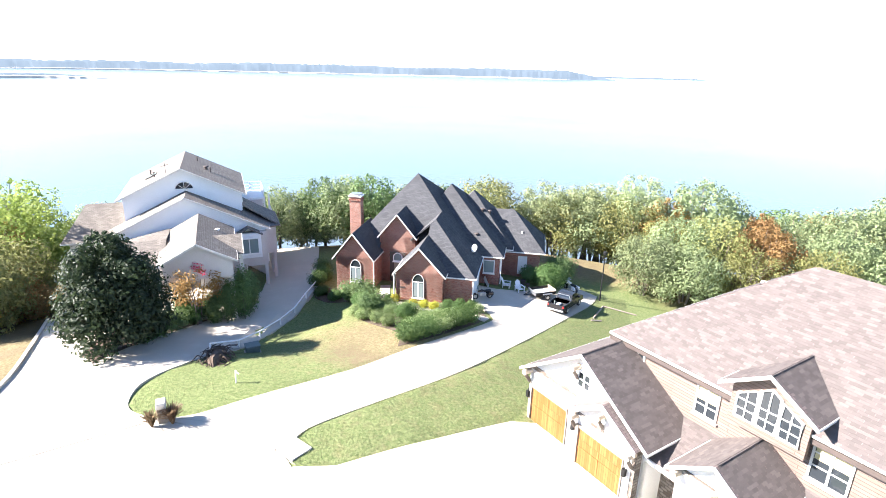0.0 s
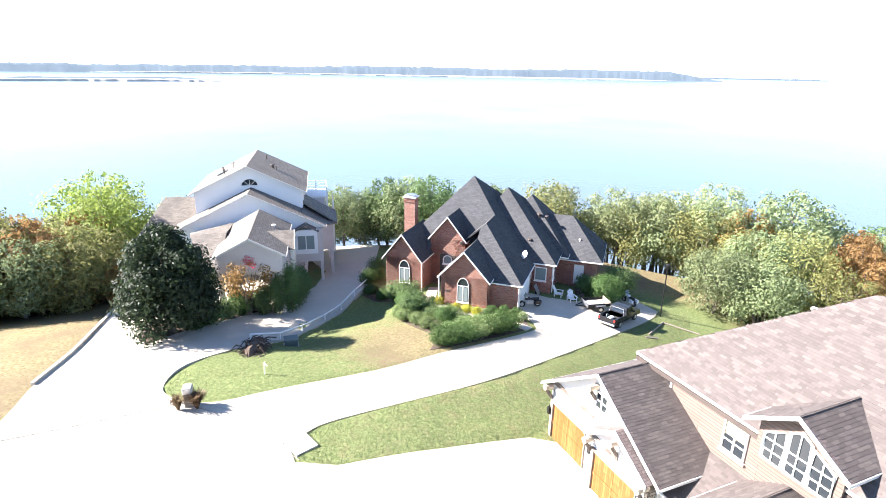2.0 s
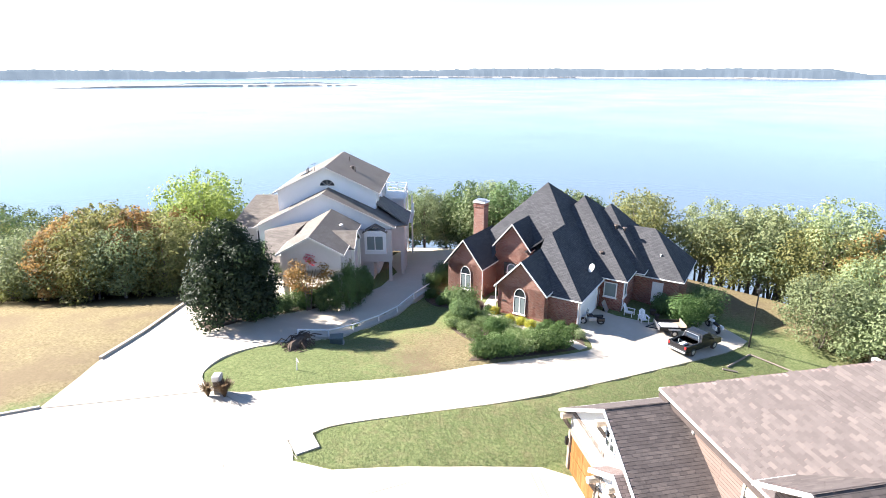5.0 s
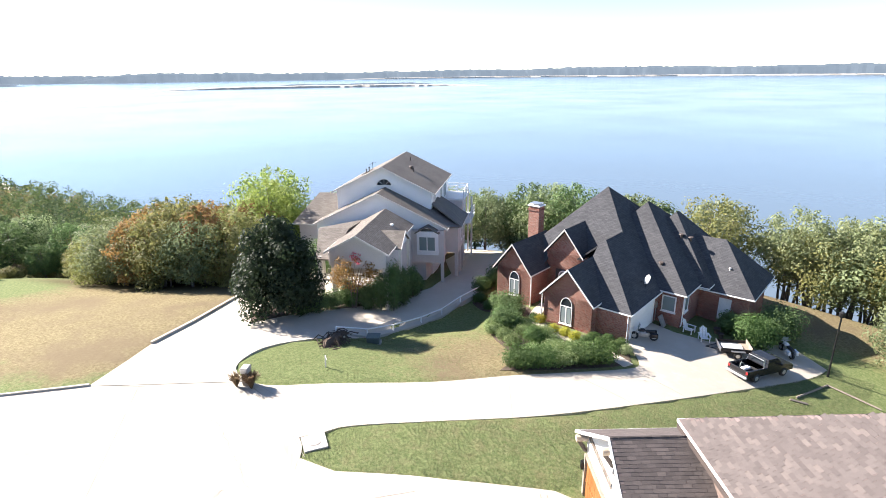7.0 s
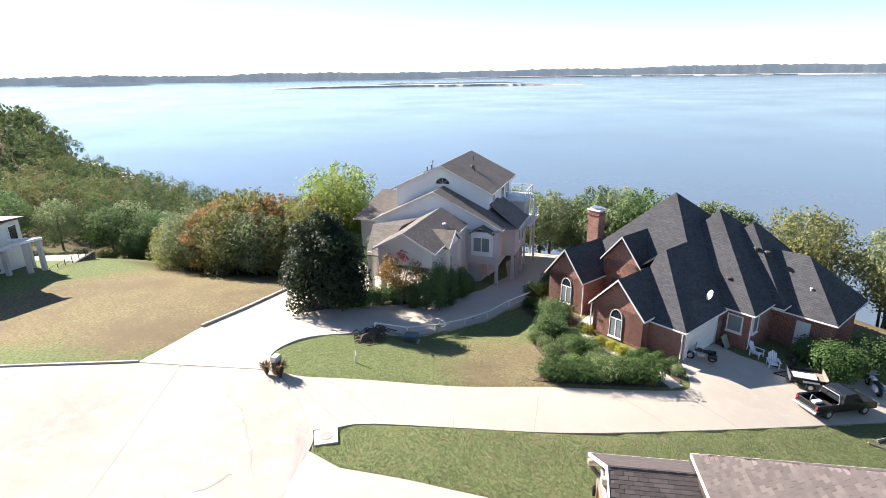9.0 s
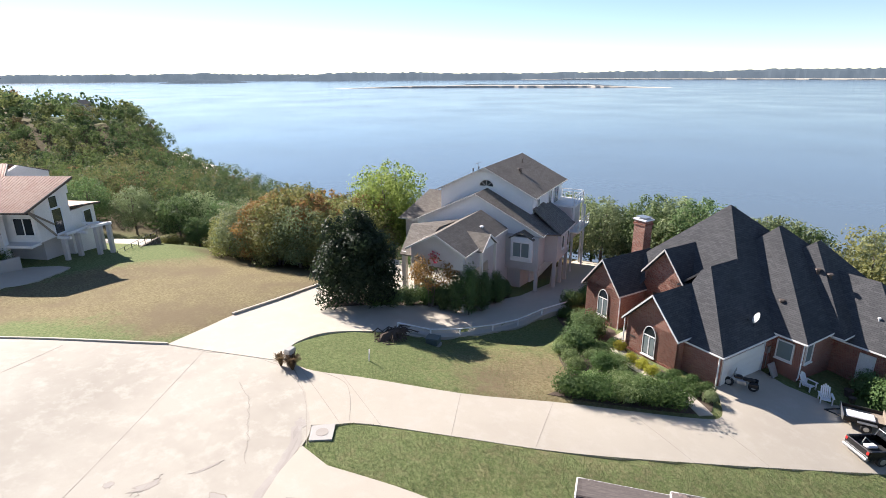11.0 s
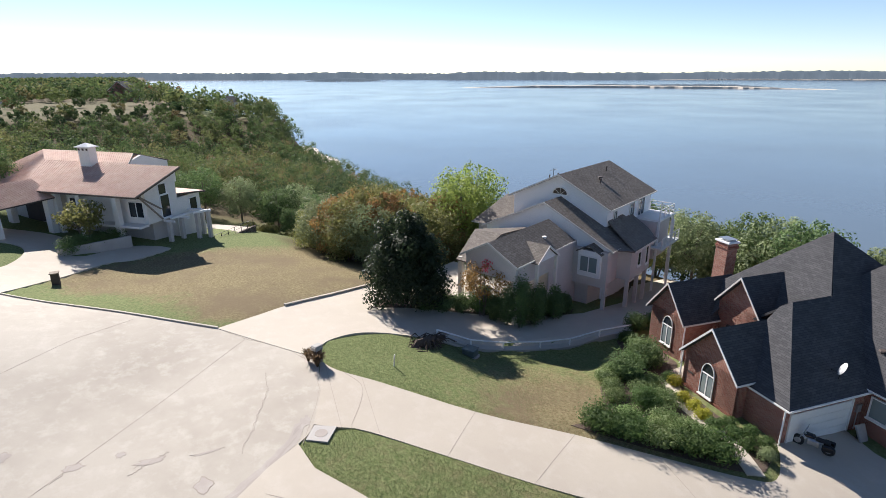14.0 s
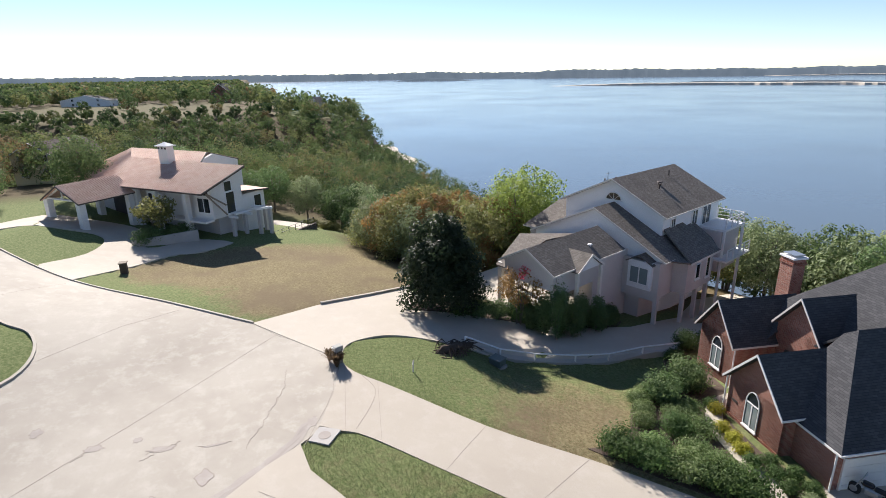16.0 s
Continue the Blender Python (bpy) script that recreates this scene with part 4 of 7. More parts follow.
def satellite_dish(at, turn, label):
    d = thing("satellite_dish", at, label, "satellite dish", turn=turn)
    bm, rings = bmesh.new(), []
    for i in range(5):
        rr, zz = 0.38 * i / 4, 0.10 * (i / 4) ** 2
        rings.append([bm.verts.new((rr * math.cos(k * math.tau / 16), zz, rr * 1.1 * math.sin(k * math.tau / 16))) for k in range(16)] if i else [bm.verts.new((0, 0, 0))] * 16)
    for u, w in zip(rings, rings[1:]):
        for k in range(16):
            vs = [u[k], u[(k + 1) % 16], w[(k + 1) % 16], w[k]]
            vs = list(dict.fromkeys(vs))
            bm.faces.new(vs)
    bmesh.ops.solidify(bm, geom=bm.faces[:], thickness=0.015)
    bmesh.ops.rotate(bm, verts=bm.verts, cent=(0, 0, 0), matrix=Matrix.Rotation(radians(-25), 3, "X"))
    bmesh.ops.translate(bm, verts=bm.verts, vec=(0, 0, 0.75))
    part("reflector", bm, "plastic_white", d)
    bm = bmesh.new()
    tube(bm, [(0, 0, 0), (0, 0.05, 0.5), (0, 0, 0.72)], 0.025, 6)
    part("mast", bm, "iron", d)
    bm = bmesh.new()
    tube(bm, [(0, 0, 0.4), (0, -0.45, 0.55)], 0.015, 6)
    tube(bm, [(0, -0.45, 0.52), (0, -0.4, 0.6)], 0.04, 6)
    part("feed_arm", bm, "iron", d)
    return d


def place(house, a, b, z):
    o = house.top.matrix_basis @ Vector((a, b, z))
    return (o.x, o.y, o.z)


satellite_dish(place(H, -0.5, 4.6, on_east(-0.5)), -50, "round white satellite dish on the dark shingle roof")

# ---------------------------------------------------------------- stucco house (three storeys)
W = House("stucco_house", (-26.0, 52.2), 22.6, "three-storey pale stucco house with stepped tan shingle gables")
R = "tan_shingle"
W.wall("stucco_grey", -5.3, 5.38, 0.62, 11.8, -4.5, 5.4)
W.gable(R, "stucco_grey", 0.0, 5.35, 0.45, 12.2, 5.65, 8.25, over=0.45, eave=0.5, trim="cream_trim", wall_lo=3.0)
W.gable(R, "stucco_grey", 0.25, 7.0, -2.6, 0.5, 2.6, 6.0, over=0.4, eave=0.45, trim="cream_trim", wall_lo=-1.2)
W.wall("stucco_tan", -6.6, 7.1, -2.5, 3.0, -1.2, 2.3)
# right-hand wing on posts, with its hipped roof
W.wall("stucco_tan", 6.9, 8.45, -0.4, 4.6, -1.0, 2.1)
W.wall("stucco_tan", 5.2, 7.2, 0.7, 7.5, -1.0, 2.3)
W.roof(R, [(5.3, -2.6, 3.55), (5.3, 6.6, 3.85), (7.3, 6.6, 2.6), (8.85, 4.8, 2.1), (8.85, -0.7, 2.1), (7.4, -2.6, 2.45)])
W.board((8.87, -0.7, 2.1), (8.87, 5.0, 2.1), 0.08, 0.2, "cream_trim")
W.roof(R, [(5.3, 0.7, 4.25), (5.3, 4.2, 4.25), (8.9, 5.0, 2.12), (8.9, -0.75, 2.12)])
for a, b in ((7.1, -2.9), (8.2, -0.2), (8.2, 2.2), (8.2, 4.3)):
    W.wall("stucco_tan", a - 0.16, a + 0.16, b - 0.16, b + 0.16, -4.6, -0.98, "post")
W.wall("stucco_tan", 3.3, 7.3, -3.15, -2.45, -1.3, 2.2)
W.wall("stucco_tan", 3.2, 5.2, -2.3, 6.0, -4.8, -1.1)
# bay with a wide window
part("bay", cube(4.5, 6.75, -3.45, -3.1, -0.35, 2.2), "stucco_grey", W.top)
bm = bmesh.new()
slab(bm, [(4.3, -3.65, 2.05), (5.6, -3.65, 2.8), (5.6, -2.6, 2.8), (4.3, -2.6, 2.05)], 0.1)
slab(bm, [(6.95, -3.65, 2.05), (5.6, -3.65, 2.8), (5.6, -2.6, 2.8), (6.95, -2.6, 2.05)], 0.1)
part("bay_roof", bm, R, W.top)
W.window(5.6, -3.45, 0.15, 1.6, 1.65, mull=1, glass="glass_blind")
# front wing over the porte-cochere
W.gable(R, "stucco_tan", 1.35, 2.6, -13.4, -3.8, 3.25, 4.65, over=0.4, eave=0.35, trim="cream_trim", wall_lo=2.9)
W.wall("stucco_tan", -1.5, 1.2, -5.0, -2.4, -4.2, 2.75)
W.wall("stucco_tan", 1.0, 3.85, -6.3, -2.4, -4.2, 2.75)
W.wall("stucco_tan", -1.2, 3.9, -13.39, -13.0, 1.6, 3.0)
for b0, b1, z0 in ((-12.9, -11.3, -4.2), (-7.9, -6.3, -4.2), (-11.3, -7.9, 1.0)):
    W.wall("stucco_tan", 3.65, 3.9, b0, b1, z0, 2.75)
W.wall("drive", -9.4, 3.9, -12.6, -5.01, -4.6, -1.75, "carport_floor")
W.wall("stucco_tan", -1.5, -1.25, -13.0, -6.3, 1.6, 2.75)
for a, b in ((-1.3, -12.35), (3.7, -12.95), (-2.6, -12.3), (-4.1, -8.2)):
    W.wall("cream_trim", a - 0.2, a + 0.2, b - 0.2, b + 0.2, -4.6, 2.2, "post")
# small cross gable looking to the right over the entry
bm = bmesh.new()
slab(bm, [(2.0, -9.6, 4.05), (4.8, -9.6, 4.05), (4.8, -11.4, 2.85), (3.9, -11.4, 2.85)], 0.12)
part("roof_slope", bm, R, W.top)
bm = bmesh.new()
slab(bm, [(2.0, -9.6, 4.05), (4.8, -9.6, 4.05), (4.8, -7.8, 2.85), (3.9, -7.8, 2.85)], 0.12)
part("roof_slope", bm, R, W.top)
bm = bmesh.new()
vs = [bm.verts.new(p) for p in ((4.6, -11.2, 2.75), (4.6, -8.0, 2.75), (4.6, -9.6, 3.92), (4.45, -11.2, 2.75), (4.45, -8.0, 2.75), (4.45, -9.6, 3.92))]
for f in ((0, 1, 2), (5, 4, 3), (0, 3, 4, 1), (1, 4, 5, 2), (2, 5, 3, 0)):
    bm.faces.new([vs[i] for i in f])
part("gable_wall", bm, "stucco_grey", W.top)
W.board((4.84, -9.6, 4.07), (4.84, -11.45, 2.84), 0.06, 0.2, "cream_trim", "rake_board")
W.board((4.84, -9.6, 4.07), (4.84, -7.75, 2.84), 0.06, 0.2, "cream_trim", "rake_board")
for b in (-11.2, -8.0):
    W.wall("cream_trim", 4.5, 4.75, b - 0.13, b + 0.13, -3.6, 2.75, "post")
# left skirt roof and lower wall
W.hip(R, -11.0, -4.9, 0.3, 9.7, 1.5, ((-9.3, 5.0), (-5.0, 5.0), 4.2), trim="cream_trim")
W.roof(R, [(-4.3, -8.0, 3.55), (-1.2, -8.0, 3.6), (-1.2, -12.8, 2.05), (-2.8, -12.8, 2.05)])
W.roof(R, [(-4.3, -8.0, 3.55), (-1.2, -8.0, 3.6), (-1.2, -3.0, 3.2), (-5.4, -3.0, 2.3)])
W.wall("stucco_tan", -10.4, -5.0, 0.9, 9.2, -5.5, 1.45)
W.wall("stucco_tan", -4.9, -1.2, -5.0, -2.4, -4.5, 1.95)
W.window(-7.6, 0.88, -0.6, 1.0, 1.1, mull=1)
# half-round attic window, side windows, deck and balconies towards the lake
hw = new("attic_window")
hw.parent = W.top
bm = bmesh.new()
arc = [(0.15 + 0.85 * math.cos(k * math.pi / 12), 6.15 + 0.75 * math.sin(k * math.pi / 12)) for k in range(13)]
fr = [bm.verts.new((x, 0.40, z)) for x, z in arc]
bk = [bm.verts.new((x, 0.44, z)) for x, z in arc]
bm.faces.new(fr)
bm.faces.new(bk[::-1])
part("pane", bm, "glass", hw)
bm = bmesh.new()
tube(bm, [(x, 0.40, z) for x, z in arc], 0.06, 6)
tube(bm, [(-0.7, 0.40, 6.15), (1.0, 0.40, 6.15)], 0.06, 6)
part("frame", bm, "white_paint", hw)
for k in range(1, 4):
    bm = bmesh.new()
    a = k * math.pi / 4
    tube(bm, [(0.15, 0.39, 6.15), (0.15 + 0.8 * math.cos(a), 0.39, 6.15 + 0.7 * math.sin(a))], 0.02, 5)
    part("glazing_bar", bm, "white_paint", hw)
for b, z0, z1, w_ in ((2.2, 2.9, 4.9, 0.7), (6.5, 3.6, 5.0, 1.0), (9.0, 3.2, 5.2, 1.6)):
    W.window(b, 5.42, z0, z1, w_, mull=1, side="right")
W.window(1.6, 8.47, 0.1, 1.4, 0.7, mull=0, side="right")
W.window(3.6, 8.47, -0.2, 1.6, 0.6, mull=0, side="right")


def railing(parent, p, q, z, h=1.05, step=1.4, material="white_paint"):
    p, q = Vector((*p, z)), Vector((*q, z))
    n = max(1, round((q - p).length / step))
    for i in range(n + 1):
        c = p.lerp(q, i / n)
        part("baluster", cube(c.x - 0.05, c.x + 0.05, c.y - 0.05, c.y + 0.05, z, z + h), material, parent)
    for k in (0.35, 0.68, 1.0):
        bm = bmesh.new()
        tube(bm, [p + Vector((0, 0, h * k)), q + Vector((0, 0, h * k))], 0.035 if k < 1 else 0.05, 6)
        part("rail", bm, material, parent)


deck = new("deck")
deck.parent = W.top
part("deck_floor", cube(5.3, 8.1, 7.6, 12.0, 3.05, 3.25), "white_paint", deck)
railing(deck, (8.0, 7.7), (8.0, 11.9), 3.25)
railing(deck, (8.0, 11.9), (5.4, 11.9), 3.25)
low = new("balcony")
low.parent = W.top
part("deck_floor", cube(7.4, 8.9, 6.7, 12.2, 0.3, 0.48), "white_paint", low)
railing(low, (8.8, 6.9), (8.8, 12.1), 0.48)
for a, b in ((8.0, 7.6), (8.0, 11.9), (8.7, 10.0)):
    W.wall("white_paint", a - 0.1, a + 0.1, b - 0.1, b + 0.1, -4.8, 3.06, "post")
W.wall("stucco_tan", 5.2, 7.8, 7.4, 11.6, -1.0, 3.05)
for a, b, z in ((-2.6, 3.0, 7.1), (-3.2, 6.0, 6.8), (2.6, 4.4, 7.1), (1.3, 8.6, 7.7)):
    W.vent(a, b, z, 0.35, 0.06, "dark_trim")
part("skylight", slab(bmesh.new(), [(-3.6, 4.2, 6.62), (-2.6, 4.2, 7.1), (-2.6, 5.6, 7.1), (-3.6, 5.6, 6.62)], 0.06), "glass", W.top)
W.vent(2.2, 5.2, 7.25, 0.25, 0.16, "dark_trim")
W.vent(2.9, -7.2, 3.7, 0.2, 0.12, "white_paint")
wv = thing("weather_vane", place(W, -1.4, 1.6, 7.55), "thin dark roof aerial on the top ridge", "aerial", turn=20)
bm = bmesh.new()
tube(bm, [(0, 0, 0), (0, 0, 1.0)], 0.025, 6)
tube(bm, [(-0.4, 0, 0.7), (0.4, 0, 0.95)], 0.02, 6)
part("mast", bm, "iron", wv)

# ---------------------------------------------------------------- brown house with cedar garage doors
B = House("shingle_house", (5.6, 27.15), -57.0, "tan lap-sided house with stone garage gables and rose shingle roofs")
R = "rose_shingle"
GL = -1.55
B.wall("stucco_white", -0.95, 7.05, 0.0, 6.0, GL - 0.8, 1.75)
B.gable(R, "stucco_white", 3.05, 4.0, 0.0, 9.0, 1.96, 4.6, over=0.45, eave=0.45, trim="white_paint", wall_lo=GL)
B.wall("stucco_white", 3.25, 6.75, -0.45, 0.1, GL - 0.5, 1.5, "projecting_bay")
for s, p, q in ((0, 5.0, 3.0), (1, 5.0, 7.15)):
    zq = 1.72
    B.roof(R, [(p, -0.85, 2.95), (p, 0.6, 2.95), (q, 0.6, zq - 0.05), (q, -0.85, zq - 0.05)])
    B.board((p, -0.88, 2.97), (q, -0.88, zq - 0.02), 0.06, 0.24, "white_paint", "rake_board")
bm = bmesh.new()
vs = [bm.verts.new(p) for p in ((3.25, -0.45, 1.5), (6.75, -0.45, 1.5), (5.0, -0.45, 2.75), (3.25, -0.2, 1.5), (6.75, -0.2, 1.5), (5.0, -0.2, 2.75))]
for f in ((0, 1, 2), (5, 4, 3), (0, 3, 4, 1), (1, 4, 5, 2), (2, 5, 3, 0)):
    bm.faces.new([vs[i] for i in f])
part("gable_wall", bm, "stucco_white", B.top)
for d0, d1, b in ((-0.63, 2.12, -0.02), (3.5, 6.3, -0.47)):
    door = new("garage_door")
    door.parent = B.top
    for half in (0, 1):
        x0 = d0 + half * (d1 - d0) / 2
        x1 = x0 + (d1 - d0) / 2
        part("leaf", cube(x0 + 0.01, x1 - 0.01, b - 0.02, b + 0.03, GL, 0.62), "cedar", door)
        part("cross_rail", cube(x0 + 0.02, x1 - 0.02, b - 0.05, b - 0.021, -0.62, -0.45), "cedar", door)
    part("jamb", cube(d0 - 0.22, d0, b - 0.12, b + 0.03, GL, 0.75), "timber", door)
    part("jamb", cube(d1, d1 + 0.06, b - 0.06, b + 0.03, GL, 0.75), "timber", door)
    part("lintel", cube(d0 - 0.22, d1 + 0.06, b - 0.1, b + 0.03, 0.63, 0.78), "timber", door)
# stone frieze under the eaves and log brackets
part("stone_band", cube(-1.0, 2.6, -0.05, -0.004, 1.75, 2.0), "stone", B.top)
part("stone_band", cube(3.3, 5.0, -0.5, -0.455, 1.2, 1.45), "stone", B.top)
part("stone_wall", cube(6.68, 6.95, -0.4, 3.2, GL - 0.5, 1.4), "stone", B.top)
for a, b, z in ((-0.95, -0.05, 1.55), (3.2, -0.5, 1.2), (4.9, -0.5, 2.2), (6.8, -0.5, 1.2), (2.6, -0.05, 3.6)):
    bm = bmesh.new()
    tube(bm, [(a, b + 0.1, z), (a, b - 0.5, z)], 0.16, 10)
    part("log_bracket", bm, "log", B.top)
    bm = bmesh.new()
    tube(bm, [(a, b, z - 0.7), (a, b - 0.38, z - 0.12)], 0.1, 8)
    part("brace", bm, "bark", B.top)
for a, b in ((-0.85, -0.05), (2.75, -0.05), (6.55, -0.5)):
    bm = bmesh.new()
    box(bm, a - 0.09, a + 0.09, b - 0.22, b - 0.04, -0.1, 0.3)
    tube(bm, [(a, b, 0.35), (a, b - 0.15, 0.42), (a, b - 0.14, 0.3)], 0.025, 6)
    part("wall_lantern", bm, "iron", B.top)
B.window(3.05, 0.0, 2.55, 3.35, 0.75, mull=1, bars=1, name="window")
# main body: siding wall and wide roof
B.wall("siding", 2.7, 24.0, 3.0, 14.6, GL - 1.0, 4.72)
MAIN_S0, MAIN_D0, MAIN_Z, MAIN_X, MAIN_K = 2.25, 2.5, 4.82, 6.3, 0.73
ap = (MAIN_S0 + MAIN_X, MAIN_D0 + MAIN_X, MAIN_Z + MAIN_K * MAIN_X)
B.hip(R, MAIN_S0, 24.6, MAIN_D0, MAIN_D0 + 2 * MAIN_X, MAIN_Z, ((ap[0], ap[1]), (24.6 - MAIN_X, ap[1]), ap[2]))
B.board((MAIN_S0, MAIN_D0 + 0.06, MAIN_Z - 0.2), (24.6, MAIN_D0 + 0.06, MAIN_Z - 0.2), 0.1, 0.22, "dark_trim", "soffit")
B.board((MAIN_S0 + 0.05, MAIN_D0, MAIN_Z - 0.2), (MAIN_S0 + 0.05, MAIN_D0 + 12.6, MAIN_Z - 0.2), 0.1, 0.2, "dark_trim", "soffit")
B.window(3.8, 3.0, 3.35, 4.3, 0.75, mull=1, bars=1)
for mid, z0, z1, wd in ((7.85, 2.75, 4.2, 1.0), (13.1, 2.7, 4.5, 1.3), (16.4, 2.7, 4.5, 1.15)):
    pane = B.window(mid, 3.0, z0, z1, wd, mull=1, bars=2, frame="cream_trim")
    zc = (z0 + z1) / 2
    part("curtain", cube(-wd / 2 + 0.03, wd / 2 - 0.03, -0.026, -0.0205, zc, z1 - 0.02), "curtain", pane, "pale yellow blind in the upper panes")
# big dormer with three slanted lights
B.gable(R, "siding", 10.75, 1.6, 2.35, 5.6, 5.75, 6.75, over=0.5, eave=0.4, trim="white_paint", wall_lo=3.6)
for k, (x0, x1, zt0, zt1) in enumerate(((9.45, 10.25, 5.15, 5.6), (10.35, 11.15, 5.7, 5.7), (11.25, 12.05, 5.6, 5.15))):
    win = new("dormer_window")
    win.parent = B.top
    fr = [(x0, 4.05), (x1, 4.05), (x1, zt1), (x0, zt0)] if k != 1 else [(x0, 4.05), (x1, 4.05), (x1, 5.7), (10.75, 5.95), (x0, 5.7)]
    bm = bmesh.new()
    vs = [bm.verts.new((x, 2.30, z)) for x, z in fr]
    vb = [bm.verts.new((x, 2.32, z)) for x, z in fr]
    bm.faces.new(vs)
    bm.faces.new(vb[::-1])
    part("pane", bm, "glass", win)
    bm = bmesh.new()
    tube(bm, [(x, 2.29, z) for x, z in fr + fr[:1]], 0.07, 4)
    part("frame", bm, "white_paint", win)
    for x in ((x0 + x1) / 2,):
        part("glazing_bar", cube(x - 0.025, x + 0.025, 2.26, 2.29, 4.05, 5.3 if k != 1 else 5.85), "white_paint", win)
    for z in (4.5, 4.95):
        part("glazing_bar", cube(x0, x1, 2.26, 2.29, z - 0.025, z + 0.025), "white_paint", win)
# lower roof and second stone-fronted gable to the right of the garage
B.roof(R, [(5.0, 3.0, 2.1), (20, 3.0, 2.1), (20, 0.2, 0.95), (6.4, 0.2, 0.95)])
B.board((6.9, 0.18, 0.96), (20, 0.18, 0.96), 0.08, 0.2, "white_paint")
B.gable(R, "stucco_white", 10.6, 1.7, -0.3, 3.0, 2.2, 3.35, over=0.4, eave=0.35, trim="white_paint", wall_lo=GL - 0.3)
part("stone_band", cube(9.0, 10.6, -0.36, -0.304, 1.85, 2.1), "stone", B.top)
for a in (9.0, 10.6, 12.2):
    bm = bmesh.new()
    tube(bm, [(a, -0.2, 1.85), (a, -0.8, 1.85)], 0.17, 10)
    part("log_bracket", bm, "log", B.top)
B.wall("stucco_white", 8.95, 12.25, -0.25, 3.0, GL - 0.6, 2.1)
B.wall("stone", 7.05, 8.95, 1.6, 3.0, GL - 0.6, 1.2)
B.window(10.6, -0.3, -0.6, 0.9, 1.2, mull=1, bars=1)
B.vent(4.2, 5.0, 3.6, 0.4, 0.05, "iron")
B.vent(12.0, 8.0, 8.8, 0.3, 0.05, "iron")
part("ridge_vent", cube(6.9, 7.7, 7.45, 7.65, 8.3, 8.4), "cream_trim", B.top)


def shingles(house, p, q, r, s, singles=0, width=0.33, row=0.145):
    """Single shingle tabs laid in courses on a slope: eaves p-q, ridge s-r. The first ones are pieces of their own."""
    p, q, r, s = (Vector(v) for v in (p, q, r, s))
    up = (q - p).cross(s - p).normalized()
    if up.z < 0:
        up = -up
    along = (q - p).normalized()
    climb = up.cross(along)
    if climb.z < 0:
        climb = -climb
    rows = int((s - p).dot(climb) / row)
    holder = new("shingle_courses")
    holder.parent = house.top
    shape = [(-0.5, 0.0, 0.009), (0.5, 0.0, 0.009), (0.5, 1.15, 0.002), (-0.5, 1.15, 0.002), (-0.5, 0.0, 0.0), (0.5, 0.0, 0.0)]
    quads = [(0, 1, 2, 3), (4, 5, 1, 0)]
    w = width - 0.012
    one = arrays("shingle", [(x * w, y * row, z) for x, y, z in shape], quads, "rose_tab")
    rg = np.random.default_rng(int(abs(p.x * 7 + p.z * 13)) + 3)
    V, n = [], 0
    for i in range(rows):
        f = (i + 0.2) / rows
        a, b = p.lerp(s, f), q.lerp(r, f)
        length = (b - a).dot(along)
        x0 = -(a - p).dot(along) % width + (width / 2 if i % 2 else 0)
        while x0 < width * 0.5:
            x0 += width
        k = 0
        while x0 + k * width <= length - width * 0.5:
            c = a + along * (x0 + k * width + rg.normal() * 0.006) + up * (0.004 + abs(rg.normal()) * 0.0012)
            if n < singles:
                ob = new("shingle", one)
                ob.parent = holder
                ob.matrix_basis = Matrix((( along.x, climb.x, up.x, c.x), (along.y, climb.y, up.y, c.y), (along.z, climb.z, up.z, c.z), (0, 0, 0, 1)))
            else:
                V += [tuple(c + along * (x * w) + climb * (y * row) + up * z) for x, y, z in shape]
            n += 1
            k += 1
    if V:
        m = len(V) // 6
        Q = [(6 * j + a0, 6 * j + b0, 6 * j + c0, 6 * j + d0) for j in range(m) for a0, b0, c0, d0 in quads]
        rest = new("shingle_field", arrays("shingle_field", V, Q, "rose_tab"))
        rest.parent = holder
        rest["kind"] = "stuff"


def gable_side(mid, half, b0, b1, ze, zr, over, eave, side=1):
    k = (zr - ze) / half
    x = mid + side * (half + eave)
    z = ze - k * eave
    return (x, b0 - over, z), (x, b1, z), (mid, b1, zr), (mid, b0 - over, zr)


SHINGLED = [(gable_side(3.05, 4.0, 0.0, 6.0, 1.96, 4.6, 0.45, 0.45), 300), (gable_side(3.05, 4.0, 0.0, 6.0, 1.96, 4.6, 0.45, 0.45, -1), 0),
            (gable_side(10.75, 1.6, 2.35, 5.2, 5.75, 6.75, 0.5, 0.4), 0), (gable_side(10.75, 1.6, 2.35, 5.2, 5.75, 6.75, 0.5, 0.4, -1), 0),
            (gable_side(10.6, 1.7, -0.3, 3.0, 2.2, 3.35, 0.4, 0.35), 0), (gable_side(10.6, 1.7, -0.3, 3.0, 2.2, 3.35, 0.4, 0.35, -1), 0),
            (((MAIN_S0, MAIN_D0, MAIN_Z), (24.6, MAIN_D0, MAIN_Z), (24.6 - MAIN_X, ap[1], ap[2]), ap), 0),
            (((MAIN_S0, MAIN_D0 + 2 * MAIN_X, MAIN_Z), (MAIN_S0, MAIN_D0, MAIN_Z), ap, ap), 0),
            (((6.4, 0.2, 0.95), (20, 0.2, 0.95), (20, 3.0, 2.1), (5.0, 3.0, 2.1)), 0)]
for quad, singles in SHINGLED:
    shingles(B, *quad, singles)
